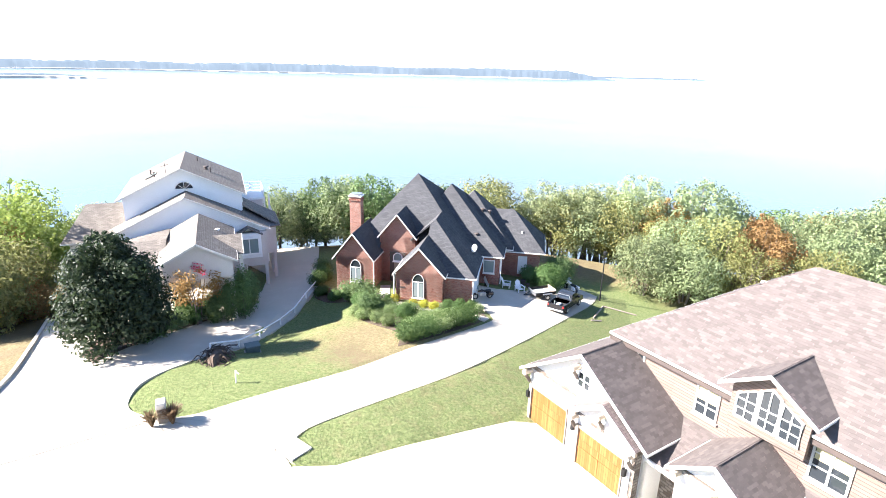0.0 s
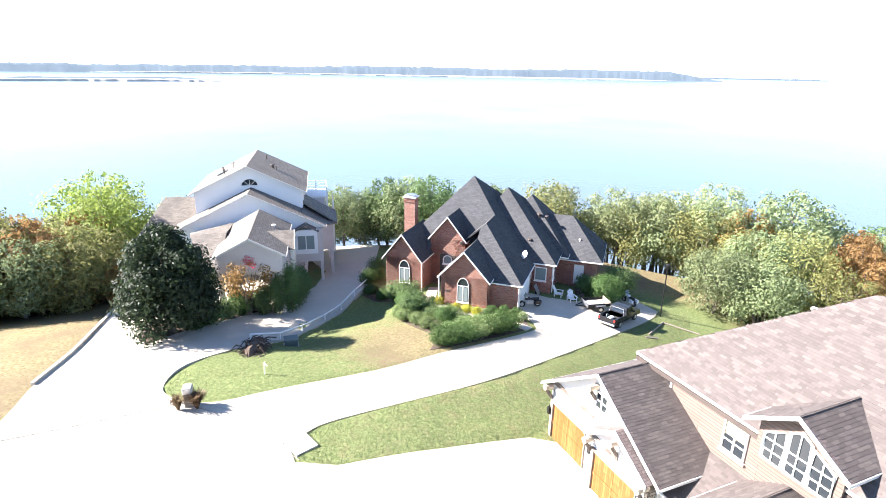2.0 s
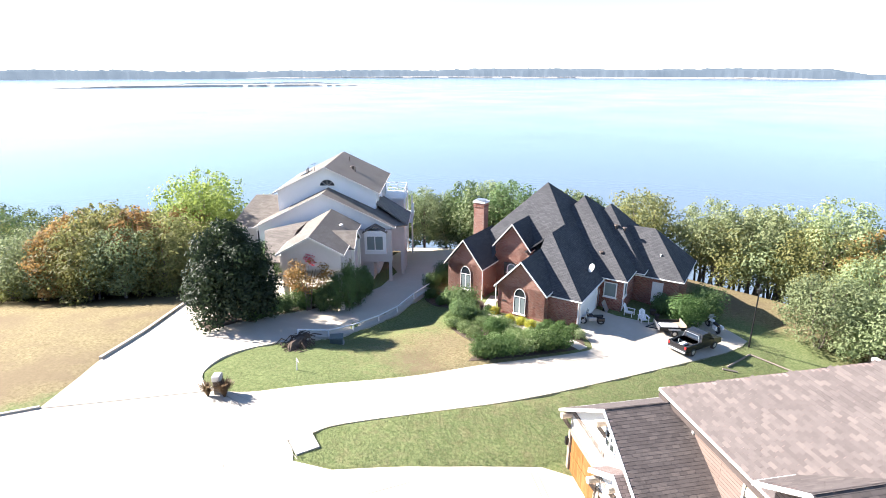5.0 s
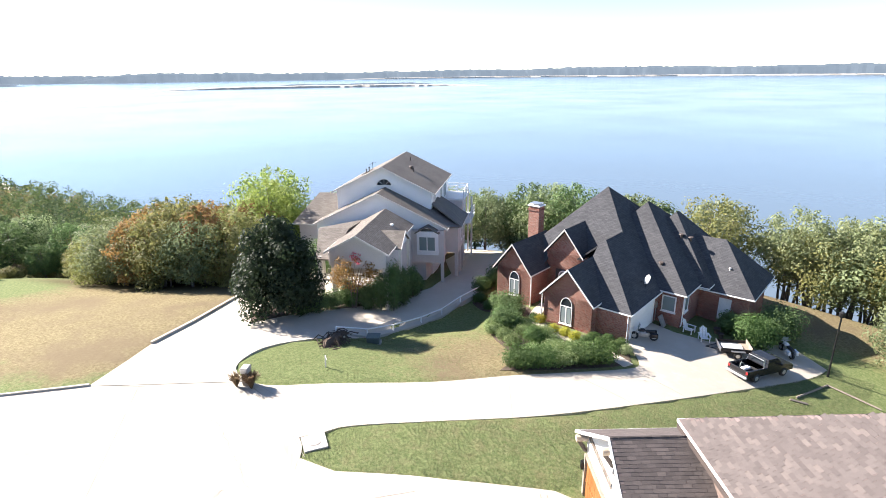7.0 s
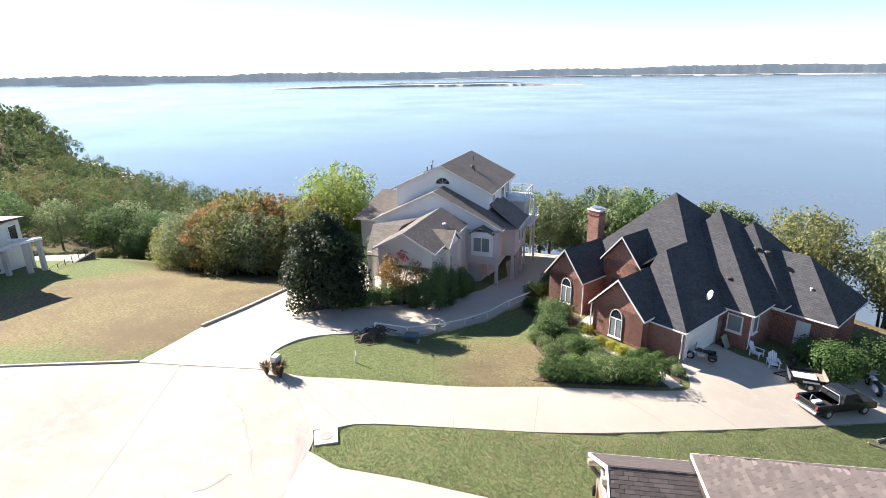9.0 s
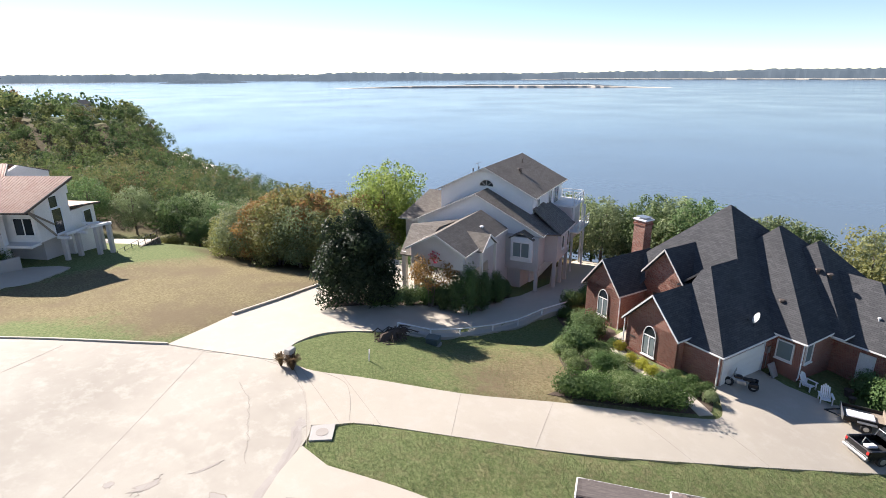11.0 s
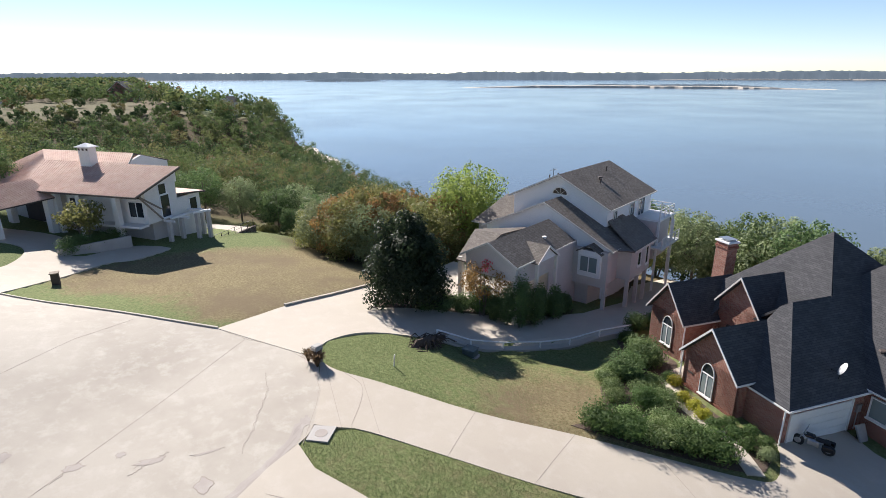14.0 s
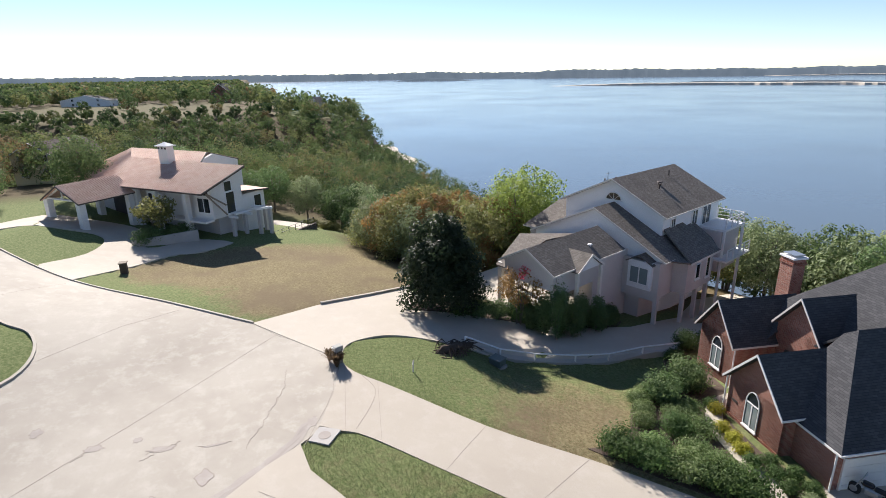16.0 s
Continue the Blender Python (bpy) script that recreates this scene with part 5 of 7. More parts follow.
# ---------------------------------------------------------------- tile-roofed house across the empty lot
C = House("tile_roofed_house", (-49.0, 13.9), 47.0, "white stucco villa with a red clay tile roof and carport")
C.wall("stucco_white", -12.2, -0.9, 2.1, 6.9, 1.7, 5.75)                   # raised living floor
C.wall("stucco_white", -25.0, -8.0, 7.0, 14.5, -3.0, 5.8)
C.wall("stucco_white", -8.0, -1.3, 6.9, 11.2, -4.5, 3.7)                   # lower wing behind
C.wall("stucco_tan", -11.9, -2.2, 3.9, 6.9, -4.0, 1.7)                     # recessed basement, darker stucco to paint in the overhang's shade
C.wall("stucco_tan", -16.0, -12.2, 2.6, 7.0, -1.5, 5.6)
C.wall("stucco_tan", -24.0, -16.0, 3.4, 7.0, -1.5, 5.4)


def tiled(house, p, q, r, s, name="roof_slope", step=0.3):
    """A clay tile slope between eaves p-q and ridge s-r, with barrel rows running up it."""
    p, q, r, s = (Vector(v) for v in (p, q, r, s))
    base = house.roof("clay_tile", [p, q, r, s], 0.12, name)
    n = int((q - p).length / step)
    bm = bmesh.new()
    up = (q - p).cross(s - p).normalized()
    if up.z < 0:
        up = -up
    for i in range(n):
        f = (i + 0.5) / n
        tube(bm, [p.lerp(q, f) + up * 0.005, s.lerp(r, f) + up * 0.005], 0.055, 6)
    part("tile_field", bm, "clay_tile", base)["kind"] = "stuff"
    return base


PITCH = 0.31
tiled(C, (-16.4, -0.1, 5.38), (0.0, -0.1, 5.38), (0.0, 7.0, 5.4 + PITCH * 7.0), (-20.6, 7.0, 5.4 + PITCH * 7.0))
tiled(C, (-20.6, 7.0, 7.572), (-7.4, 7.0, 7.572), (-9.2, 9.8, 8.44), (-24.0, 9.8, 8.44))
tiled(C, (-26.0, 14.4, 7.0), (-8.2, 14.4, 7.0), (-9.2, 9.8, 8.42), (-24.0, 9.8, 8.42))
tiled(C, (-29.5, 4.0, 5.0), (-16.4, -0.1, 5.3), (-20.6, 7.0, 7.55), (-24.0, 9.8, 8.38), "hip_slope")
C.board((0.03, -0.12, 5.42), (0.03, 7.0, 7.6), 0.07, 0.26, "dark_trim", "rake_board")
C.board((-16.4, -0.13, 5.36), (0.0, -0.13, 5.36), 0.07, 0.18, "dark_trim", "gutter")
C.board((-7.36, 7.0, 7.6), (-9.16, 9.8, 8.46), 0.07, 0.2, "dark_trim", "rake_board")
C.board((-9.16, 9.8, 8.46), (-8.16, 14.4, 7.02), 0.07, 0.2, "dark_trim", "rake_board")


def end_wall(house, corners, x0, x1, material, name="gable_wall"):
    """An upright wall across b with a sloping head: corners are (b, z)."""
    bm = bmesh.new()
    u = [bm.verts.new((x1, q, z)) for q, z in corners]
    w = [bm.verts.new((x0, q, z)) for q, z in corners]
    bm.faces.new(u)
    bm.faces.new(w[::-1])
    for i in range(len(u)):
        j = (i + 1) % len(u)
        bm.faces.new((u[j], u[i], w[i], w[j]))
    return part(name, bm, material, house.top)


end_wall(C, ((2.1, 5.75), (6.9, 5.75), (6.9, 7.4), (2.1, 5.92)), -1.3, -0.9, "stucco_white")
end_wall(C, ((7.0, 5.8), (14.0, 5.8), (14.0, 6.95), (9.8, 8.26), (7.05, 7.45)), -8.4, -8.0, "stucco_white")
end_wall(C, ((6.9, 5.75), (7.2, 5.75), (7.2, 7.45), (6.9, 7.4)), -8.0, -0.9, "stucco_white", "clerestory")
C.roof("clay_tile", [(-8.0, 6.9, 4.75), (-0.8, 6.9, 4.35), (-0.8, 11.7, 3.78), (-8.0, 11.7, 3.95)], 0.14)
C.board((-0.78, 6.9, 4.36), (-0.78, 11.7, 3.8), 0.07, 0.2, "dark_trim", "rake_board")
# tall split window and side window in the end wall, dark lights under the front eaves
C.window(4.7, -0.88, 4.75, 5.9, 1.1, mull=0, side="right", frame="stucco_grey")
C.window(4.9, -0.88, 2.0, 4.55, 1.3, mull=0, side="right", frame="stucco_grey")
C.window(9.9, -1.28, 1.3, 3.2, 1.2, mull=0, side="right", frame="stucco_grey")
C.window(-2.3, 2.08, 2.5, 4.2, 1.9, mull=1)
C.window(-2.3, 2.08, 4.6, 5.05, 1.9, mull=0)
C.window(-10.8, 2.08, 4.7, 5.2, 1.9, mull=0)
C.window(-10.8, 2.08, 2.6, 4.2, 1.9, mull=1)
for a in (-12.4, -9.0, -3.9):
    C.wall("stucco_white", a - 0.3, a + 0.3, 0.7, 1.3, -2.5, 5.3, "pier")
C.wall("stucco_white", -12.2, -0.9, 0.8, 2.1, 1.5, 1.75, "balcony_floor")
for z0, z1 in ((2.0, 5.0), (3.2, 5.1)):
    bm = bmesh.new()
    tube(bm, [(-0.5, 1.0, z1), (-0.5, 3.8, z0)], 0.11, 6)
    part("brace", bm, "timber", C.top)
part("garage_door", cube(-15.6, -12.6, 2.5, 2.6, 0.4, 2.8), "timber", C.top, "brown garage door under the overhang")
# dark flat panel on the wall paints the shade of the entry opening
part("entry_recess", cube(-20.5, -17.5, 3.3, 3.4, 0.6, 3.2), "dark_trim", C.top)
cst = new("chimney")
cst.parent = C.top
part("stack", cube(-13.5, -11.9, 5.9, 7.0, 6.6, 9.5), "stucco_white", cst)
part("cap", slab(bmesh.new(), [(-13.8, 5.7, 9.62), (-11.6, 5.7, 9.62), (-11.6, 7.2, 9.62), (-13.8, 7.2, 9.62)], 0.1), "stucco_grey", cst)
bm = bmesh.new()
apex_ = bm.verts.new((-12.7, 6.45, 10.05))
rim_ = [bm.verts.new(p) for p in ((-13.7, 5.8, 9.63), (-11.7, 5.8, 9.63), (-11.7, 7.1, 9.63), (-13.7, 7.1, 9.63))]
for i in range(4):
    bm.faces.new((rim_[i], rim_[(i + 1) % 4], apex_))
bm.faces.new(rim_[::-1])
part("hood", bm, "stucco_grey", cst)
for a in (-13.3, -12.7, -12.1):
    part("flue_slot", cube(a - 0.14, a + 0.14, 5.87, 5.9, 9.15, 9.4), "dark_trim", cst)
# carport
C.gable("clay_tile", "stucco_white", -15.75, 3.1, -6.1, 1.2, 4.75, 6.4, over=0.35, eave=0.4, trim="dark_trim", face=False)
for side in (-1, 1):
    x = -15.75 + side * 3.5
    tiled(C, (x, -6.45, 4.56), (x, 1.2, 4.56), (-15.75, 1.2, 6.43), (-15.75, -6.45, 6.43))
end_wall_b = bmesh.new()
for y in (-6.05, -5.85):
    tube(end_wall_b, [(-18.8, y, 4.72), (-15.75, y, 6.2), (-12.7, y, 4.72), (-18.8, y, 4.72)], 0.1, 5)
tube(end_wall_b, [(-15.75, -5.95, 4.72), (-15.75, -5.95, 6.2)], 0.09, 5)
part("truss", end_wall_b, "stucco_white", C.top)
for a in (-18.7, -12.8):
    for b in (-5.9, 0.2):
        C.wall("stucco_white", a - 0.36, a + 0.36, b - 0.36, b + 0.36, -0.5, 4.66, "post")
# pergola and terrace
pg = new("pergola")
pg.parent = C.top
for a, b, z in ((-0.3, 4.4, 1.45), (-0.2, 6.3, 1.45), (1.25, 7.3, 1.9), (1.9, 8.5, 1.9), (0.1, 9.6, 1.7)):
    part("post", cube(a - 0.2, a + 0.2, b - 0.2, b + 0.2, -4.5, z), "stucco_tan", pg)
for p, q, z in (((-0.9, 4.4), (0.6, 4.3), 1.46), ((-0.9, 6.5), (0.9, 6.4), 1.46), ((-0.3, 4.8), (-0.1, 9.8), 1.66), ((1.0, 6.9), (2.05, 8.8), 1.92), ((-0.9, 8.4), (2.3, 8.5), 1.92)):
    bm = bmesh.new()
    u = Vector((q[0] - p[0], q[1] - p[1], 0)).normalized()
    n = Vector((-u.y, u.x, 0)) * 0.12
    slab(bm, [Vector((*p, z + 0.26)) + n, Vector((*q, z + 0.26)) + n, Vector((*q, z + 0.26)) - n, Vector((*p, z + 0.26)) - n], 0.25)
    part("beam", bm, "stucco_grey", pg)
C.wall("drive", -6.0, 2.3, 8.2, 16.4, -6.5, -2.2, "terrace")
C.wall("stone", 2.31, 2.6, 8.0, 16.8, -7.0, -2.0, "terrace_wall")
for i in range(7):
    y = 8.4 + i * 1.35
    part("rail_post", cube(2.4, 2.46, y - 0.03, y + 0.03, -2.0, -1.1), "iron", C.top)
for z in (-1.55, -1.12):
    bm = bmesh.new()
    tube(bm, [(2.43, 8.4, z), (2.43, 16.5, z)], 0.025, 5)
    part("handrail", bm, "iron", C.top)
bm = bmesh.new()
prism(bm, [(-5.6, -5.6), (-5.35, -5.6), (-2.2, 0.6), (-2.45, 0.6)], -3.0, 0.75)
part("garden_wall", bm, "wall_concrete", C.top)
cm = thing("mailbox_pillar", (-39.2, 7.0, ground(-39.2, 7)), "dark stone mailbox pillar at the drive", "mailbox")
part("pillar", cube(-0.3, 0.3, -0.3, 0.3, -0.2, 1.05, bevel=0.03), "dark_trim", cm)
part("cap", cube(-0.36, 0.36, -0.36, 0.36, 1.051, 1.15), "timber", cm)


def small_house(name, at, turn, wx, wy, wall_h, roof_h, wall_m, roof_m, label):
    h = House(name, at[:2], turn, label)
    z = at[2]
    h.wall(wall_m, -wx / 2, wx / 2, -wy / 2, wy / 2, z - 3, z + wall_h)
    h.gable(roof_m, wall_m, 0, wx / 2, -wy / 2 - 0.01, wy / 2, z + wall_h, z + wall_h + roof_h, trim="white_paint")
    for k in (-0.25, 0.25):
        h.window(k * wx, -wy / 2 - 0.02, z + 0.9, z + 2.2, 1.2, mull=1)
        h.window(k * wy, wx / 2 + 0.02, z + 0.9, z + 2.2, 1.2, mull=1, side="right")
    if wall_h > 4:
        for k in (-0.25, 0.25):
            h.window(k * wx, -wy / 2 - 0.02, z + 3.6, z + 4.9, 1.2, mull=1)
    return h


small_house("cream_house", (-96, -13, 1.5), 62, 9.0, 11, 4.4, 2.2, "stucco_yellow", "rose_shingle", "cream coloured house among trees beyond the villa")
small_house("far_brick_house", (-392, 2, 1.0), 70, 14, 15, 6.4, 6.0, "brick", "slate_shingle", "large dark brick house standing far off in a field")
small_house("far_white_house", (-272, 50, 0.5), 60, 7, 9, 4.4, 2.6, "stucco_white", "slate_shingle", "white house showing above far woods")
small_house("far_low_house", (-385, -76, 1.0), 75, 30, 12, 4.2, 3.0, "stucco_grey", "slate_shingle", "low grey house far off beyond the field")

# ---------------------------------------------------------------- walls, rails and small things outdoors


def standing_wall(name, line, thick, up, down, material, label, piece=2.4, rail=False):
    w = thing(name, (0, 0, 0), label, "wall")
    acc, seg = 0.0, [line[0]]
    segs = []
    for a, b in zip(line, line[1:]):
        seg.append(b)
        acc += math.dist(a, b)
        if acc > piece:
            segs.append(seg)
            seg, acc = [b], 0.0
    if len(seg) > 1:
        segs.append(seg)
    for s in segs:
        strip_on(s, thick, up, down, material, "wall_panel", w)
    if rail:
        for k, s in enumerate(segs):
            x, y = s[0]
            z = ground(x, y) + up
            part("rail_post", cube(x - 0.05, x + 0.05, y - 0.05, y + 0.05, z - 0.1, z + 0.5), "white_paint", w)
            x2, y2 = s[-1]
            bm = bmesh.new()
            tube(bm, [(x, y, z + 0.5), (x2, y2, ground(x2, y2) + up + 0.5)], 0.06, 6)
            part("handrail", bm, "white_paint", w)
    return w


RET = densify(smooth([(-16.2, 33.6), (-15.2, 36), (-14.2, 40), (-13.2, 45), (-12.9, 50.4)], 3), 0.8)
standing_wall("retaining_wall", RET, 0.22, 0.22, 1.1, "wall_concrete", "grey concrete retaining wall with a white pipe rail", 2.6, True)
LOW = densify(smooth([(-24.6, 24.1), (-26.0, 28.2), (-28.2, 32.6), (-31.0, 37.5), (-33.5, 41.5)], 3), 0.8)
standing_wall("low_wall", LOW, 0.22, 0.2, 0.4, "road", "low cream concrete wall beside the driveway", 2.2)


def mailbox():
    x, y = -14.6, 24.15
    m = thing("mailbox", (x, y, ground(x, y)), "grey block mailbox in a tuft of dry grass", "mailbox", turn=25)
    part("pillar", cube(-0.22, 0.22, -0.22, 0.22, -0.1, 0.85, bevel=0.02), "timber", m)
    part("letter_box", cube(-0.24, 0.24, -0.3, 0.3, 0.852, 1.22, bevel=0.04), "wall_concrete", m)
    part("door", cube(-0.18, 0.18, -0.33, -0.302, 0.9, 1.15), "steel", m)


mailbox()


def tuft(x, y, n, h, material, label, name="ornamental_grass"):
    rg = np.random.default_rng(int(abs(x * 31 + y * 17)))
    v, q = [], []
    z = ground(x, y)
    for i in range(n):
        a, lean = rg.random() * math.tau, 0.25 + 0.75 * rg.random()
        ca, sa = math.cos(a), math.sin(a)
        hh, w = h * (0.6 + 0.5 * rg.random()), 0.02
        pts = [(0.05, 0), (0.25 * lean, 0.6), (0.6 * lean, 0.85)]
        o = len(v)
        for r_, f in pts:
            cx, cy, cz = x + ca * r_ * h, y + sa * r_ * h, z + f * hh
            v += [(cx - sa * w, cy + ca * w, cz), (cx + sa * w, cy - ca * w, cz)]
        q += [(o, o + 1, o + 3, o + 2), (o + 2, o + 3, o + 5, o + 4)]
    return tagged(new(name, arrays(name, v, q, material)), label, "plant")


tuft(-14.0, 23.95, 260, 1.1, "straw", "tuft of dry brown ornamental grass at the mailbox")
tuft(-14.9, 23.6, 160, 0.9, "straw", "tuft of dry brown ornamental grass at the mailbox")

st = thing("brush_heap", (-15.3, 32.3, ground(-15.3, 32.3)), "low dark heap of old brush and roots on the lawn", "brush heap", turn=12)
rgs = np.random.default_rng(17)
bm = bmesh.new()
for i in range(110):
    x, y = rgs.normal() * 0.42, rgs.uniform(-1.7, 1.7)
    a, r = rgs.random() * math.tau, 0.35 + 0.4 * rgs.random()
    z = 0.12 + 0.5 * rgs.random() * max(0.1, 1 - (y / 1.9) ** 2)
    tube(bm, [(x - math.cos(a) * r, y - math.sin(a) * r, 0.0), (x, y, z), (x + math.cos(a) * r, y + math.sin(a) * r, z * 0.35)], [0.03, 0.05, 0.02], 5)
part("roots", bm, "soil", st)
bm = bmesh.new()
tube(bm, [(0, -1.5, -0.1), (0, -0.7, 0.22), (0.05, 0.4, 0.3), (0, 1.5, -0.05)], [0.15, 0.36, 0.32, 0.18], 10)
for v in bm.verts:
    v.co += Vector((noise.noise(v.co * 3) * 0.2, noise.noise(v.co * 3 + Vector((5, 0, 0))) * 0.2, noise.noise(v.co * 2.5) * 0.16))
part("heap", bm, "soil", st)
for x, y in ((-0.35, -1.75), (-0.1, -2.0), (0.3, -1.5)):
    part("stone", cube(x - 0.14, x + 0.12, y - 0.1, y + 0.12, -0.05, 0.16, bevel=0.05), "wall_concrete", st, "pale grey edging stone")
ub = thing("utility_box", (-13.9, 35.2, ground(-13.9, 35.2)), "low dark green utility box on the lawn", "utility box", turn=30)
part("base", cube(-0.55, 0.55, -0.45, 0.45, -0.1, 0.12), "wall_concrete", ub)
part("cabinet", cube(-0.48, 0.48, -0.4, 0.4, 0.12, 0.62, bevel=0.05), "plastic_green", ub)
part("lid", cube(-0.52, 0.52, -0.44, 0.44, 0.622, 0.7, bevel=0.03), "plastic_green", ub)
sp = thing("yard_pipe", (-12.5, 28.6, ground(-12.5, 28.6)), "leaning pale pipe stake in the lawn", "stake")
bm = bmesh.new()
tube(bm, [(0, 0, -0.1), (0.03, 0.05, 0.85)], 0.045, 7)
part("pipe", bm, "cream_trim", sp)
bm = bmesh.new()
tube(bm, [(0.03, 0.05, 0.8), (0.28, -0.1, 0.68)], 0.03, 6)
part("arm", bm, "cream_trim", sp)

lp = thing("street_lamp", (16.3, 53.3, ground(16.3, 53.3)), "tall black lamp post with a small round lantern", "lamp post")
bm = bmesh.new()
tube(bm, [(0, 0, -0.3), (0, 0, 0.5), (0, 0, 5.0)], [0.11, 0.07, 0.055], 8)
part("post", bm, "iron", lp)
bm = bmesh.new()
tube(bm, [(0, 0, 5.0), (0, 0, 5.1), (0, 0, 5.4), (0, 0, 5.5)], [0.08, 0.2, 0.22, 0.06], 10)
part("lantern", bm, "iron", lp)
for a, b in (((14.2, 47.7), (16.2, 51.6)), ((16.2, 51.6), (19.5, 51.0)), ((13.8, 47.0), (14.9, 47.4))):
    t_ = thing("landscape_timber", (a[0], a[1], ground(*a)), "weathered timber lying as a bed edge on the grass", "timber", "bed edging")
    bm = bmesh.new()
    d = Vector((b[0] - a[0], b[1] - a[1], ground(*b) - ground(*a)))
    tube(bm, [(0, 0, 0.06), tuple(d + Vector((0, 0, 0.06)))], 0.085, 4)
    part("beam", bm, "timber", t_)


# ---------------------------------------------------------------- vehicles and yard furniture


def wheel(parent, x, y, r, w):
    wh = new("wheel")
    wh.parent = parent
    wh.matrix_basis = pose(x, y, r)
    bm = bmesh.new()
    tube(bm, [(0, -w / 2, 0), (0, -w * 0.4, 0), (0, w * 0.4, 0), (0, w / 2, 0)], [r * 0.9, r, r, r * 0.9], 18)
    part("tyre", bm, "rubber", wh)
    bm = bmesh.new()
    s = 1 if y > 0 else -1
    tube(bm, [(0, s * w * 0.4, 0), (0, s * w * 0.56, 0)], [r * 0.6, r * 0.5], 12)
    part("rim", bm, "steel", wh)


def pickup():
    x, y = 11.7, 49.1
    t = thing("pickup_truck", (x, y, ground(x, y) + 0.02), "black compact pickup with an open bed on the driveway", "pickup", turn=56)
    t.matrix_basis = pose(x, y, ground(x, y) + 0.02, 0, 4.0, 56)
    bm = bmesh.new()                       # lower body with cab and bonnet, as a side profile with width
    prof = [(-2.45, 0.45), (-2.45, 0.98), (-0.55, 0.98), (-0.5, 1.0), (-0.32, 1.55), (0.62, 1.57), (1.2, 1.02), (2.3, 0.9), (2.45, 0.75), (2.48, 0.42)]
    for half, inset in ((0.85, 0),):
        left = [bm.verts.new((px, half - (0.14 if pz > 1.2 else 0.0), pz)) for px, pz in prof]
        right = [bm.verts.new((px, -half + (0.14 if pz > 1.2 else 0.0), pz)) for px, pz in prof]
        bm.faces.new(left)
        bm.faces.new(right[::-1])
        for i in range(len(prof)):
            j = (i + 1) % len(prof)
            if i != 1:
                bm.faces.new((left[j], left[i], right[i], right[j]))
    part("body", bm, "black_paint", t)
    bed = part("bed", cube(-2.38, -0.62, -0.74, 0.74, 0.55, 0.62), "rubber", t)
    for s in (-1, 1):
        part("bed_side", cube(-2.42, -0.58, s * 0.8 - 0.06, s * 0.8 + 0.06, 0.6, 1.02, bevel=0.02), "black_paint", t)
    part("tailgate", cube(-2.5, -2.42, -0.82, 0.82, 0.55, 1.0, bevel=0.02), "black_paint", t)
    part("rear_bumper", cube(-2.64, -2.5, -0.84, 0.84, 0.4, 0.56, bevel=0.03), "steel", t)
    part("front_bumper", cube(2.45, 2.58, -0.82, 0.82, 0.36, 0.56, bevel=0.03), "steel", t)
    for s in (-1, 1):
        part("tail_light", cube(-2.525, -2.47, s * 0.74 - 0.07, s * 0.74 + 0.07, 0.76, 0.95), "red_lens", t)
        part("headlight", cube(2.4, 2.5, s * 0.62 - 0.14, s * 0.62 + 0.14, 0.66, 0.82), "glass_blind", t)
        part("side_window", slab(bmesh.new(), [(-0.3, s * 0.82, 1.08), (0.95, s * 0.82, 1.08), (0.55, s * 0.735, 1.47), (-0.22, s * 0.735, 1.47)], 0.02), "glass", t)
        wheel(t, -1.5, s * 0.78, 0.34, 0.22)
        wheel(t, 1.5, s * 0.78, 0.34, 0.22)
        part("wing_mirror", cube(0.78, 0.9, s * 0.98 - 0.1, s * 0.98 + 0.1, 1.05, 1.2, bevel=0.02), "black_paint", t)
    part("windscreen", slab(bmesh.new(), [(1.2, -0.7, 1.05), (1.2, 0.7, 1.05), (0.68, 0.62, 1.53), (0.68, -0.62, 1.53)], 0.02), "glass", t)
    part("rear_window", slab(bmesh.new(), [(-0.5, -0.62, 1.08), (-0.5, 0.62, 1.08), (-0.37, 0.56, 1.48), (-0.37, -0.56, 1.48)], 0.03), "glass", t)
    tube_ = bmesh.new()
    tube(tube_, [(-0.7, -0.72, 1.0), (-0.7, -0.6, 1.5), (-0.7, 0.6, 1.5), (-0.7, 0.72, 1.0)], 0.03, 6)
    part("roll_bar", tube_, "steel", t)
    bx = thing("cargo_bundle", (0, 0, 0), "white and green bundle lying in the pickup bed", "bundle")
    bx.matrix_basis = t.matrix_basis @ pose(-1.5, 0.1, 0.625)
    bm = bmesh.new()
    box(bm, -0.35, 0.35, -0.2, 0.2, 0, 0.18, bevel=0.06)
    part("sack", bm, "plastic_white", bx)
    bm = bmesh.new()
    tube(bm, [(-0.3, 0.3, 0.0), (0.0, 0.42, 0.35), (0.4, 0.3, 0.05)], 0.04, 6)
    part("hose", bm, "plastic_green", bx)


pickup()


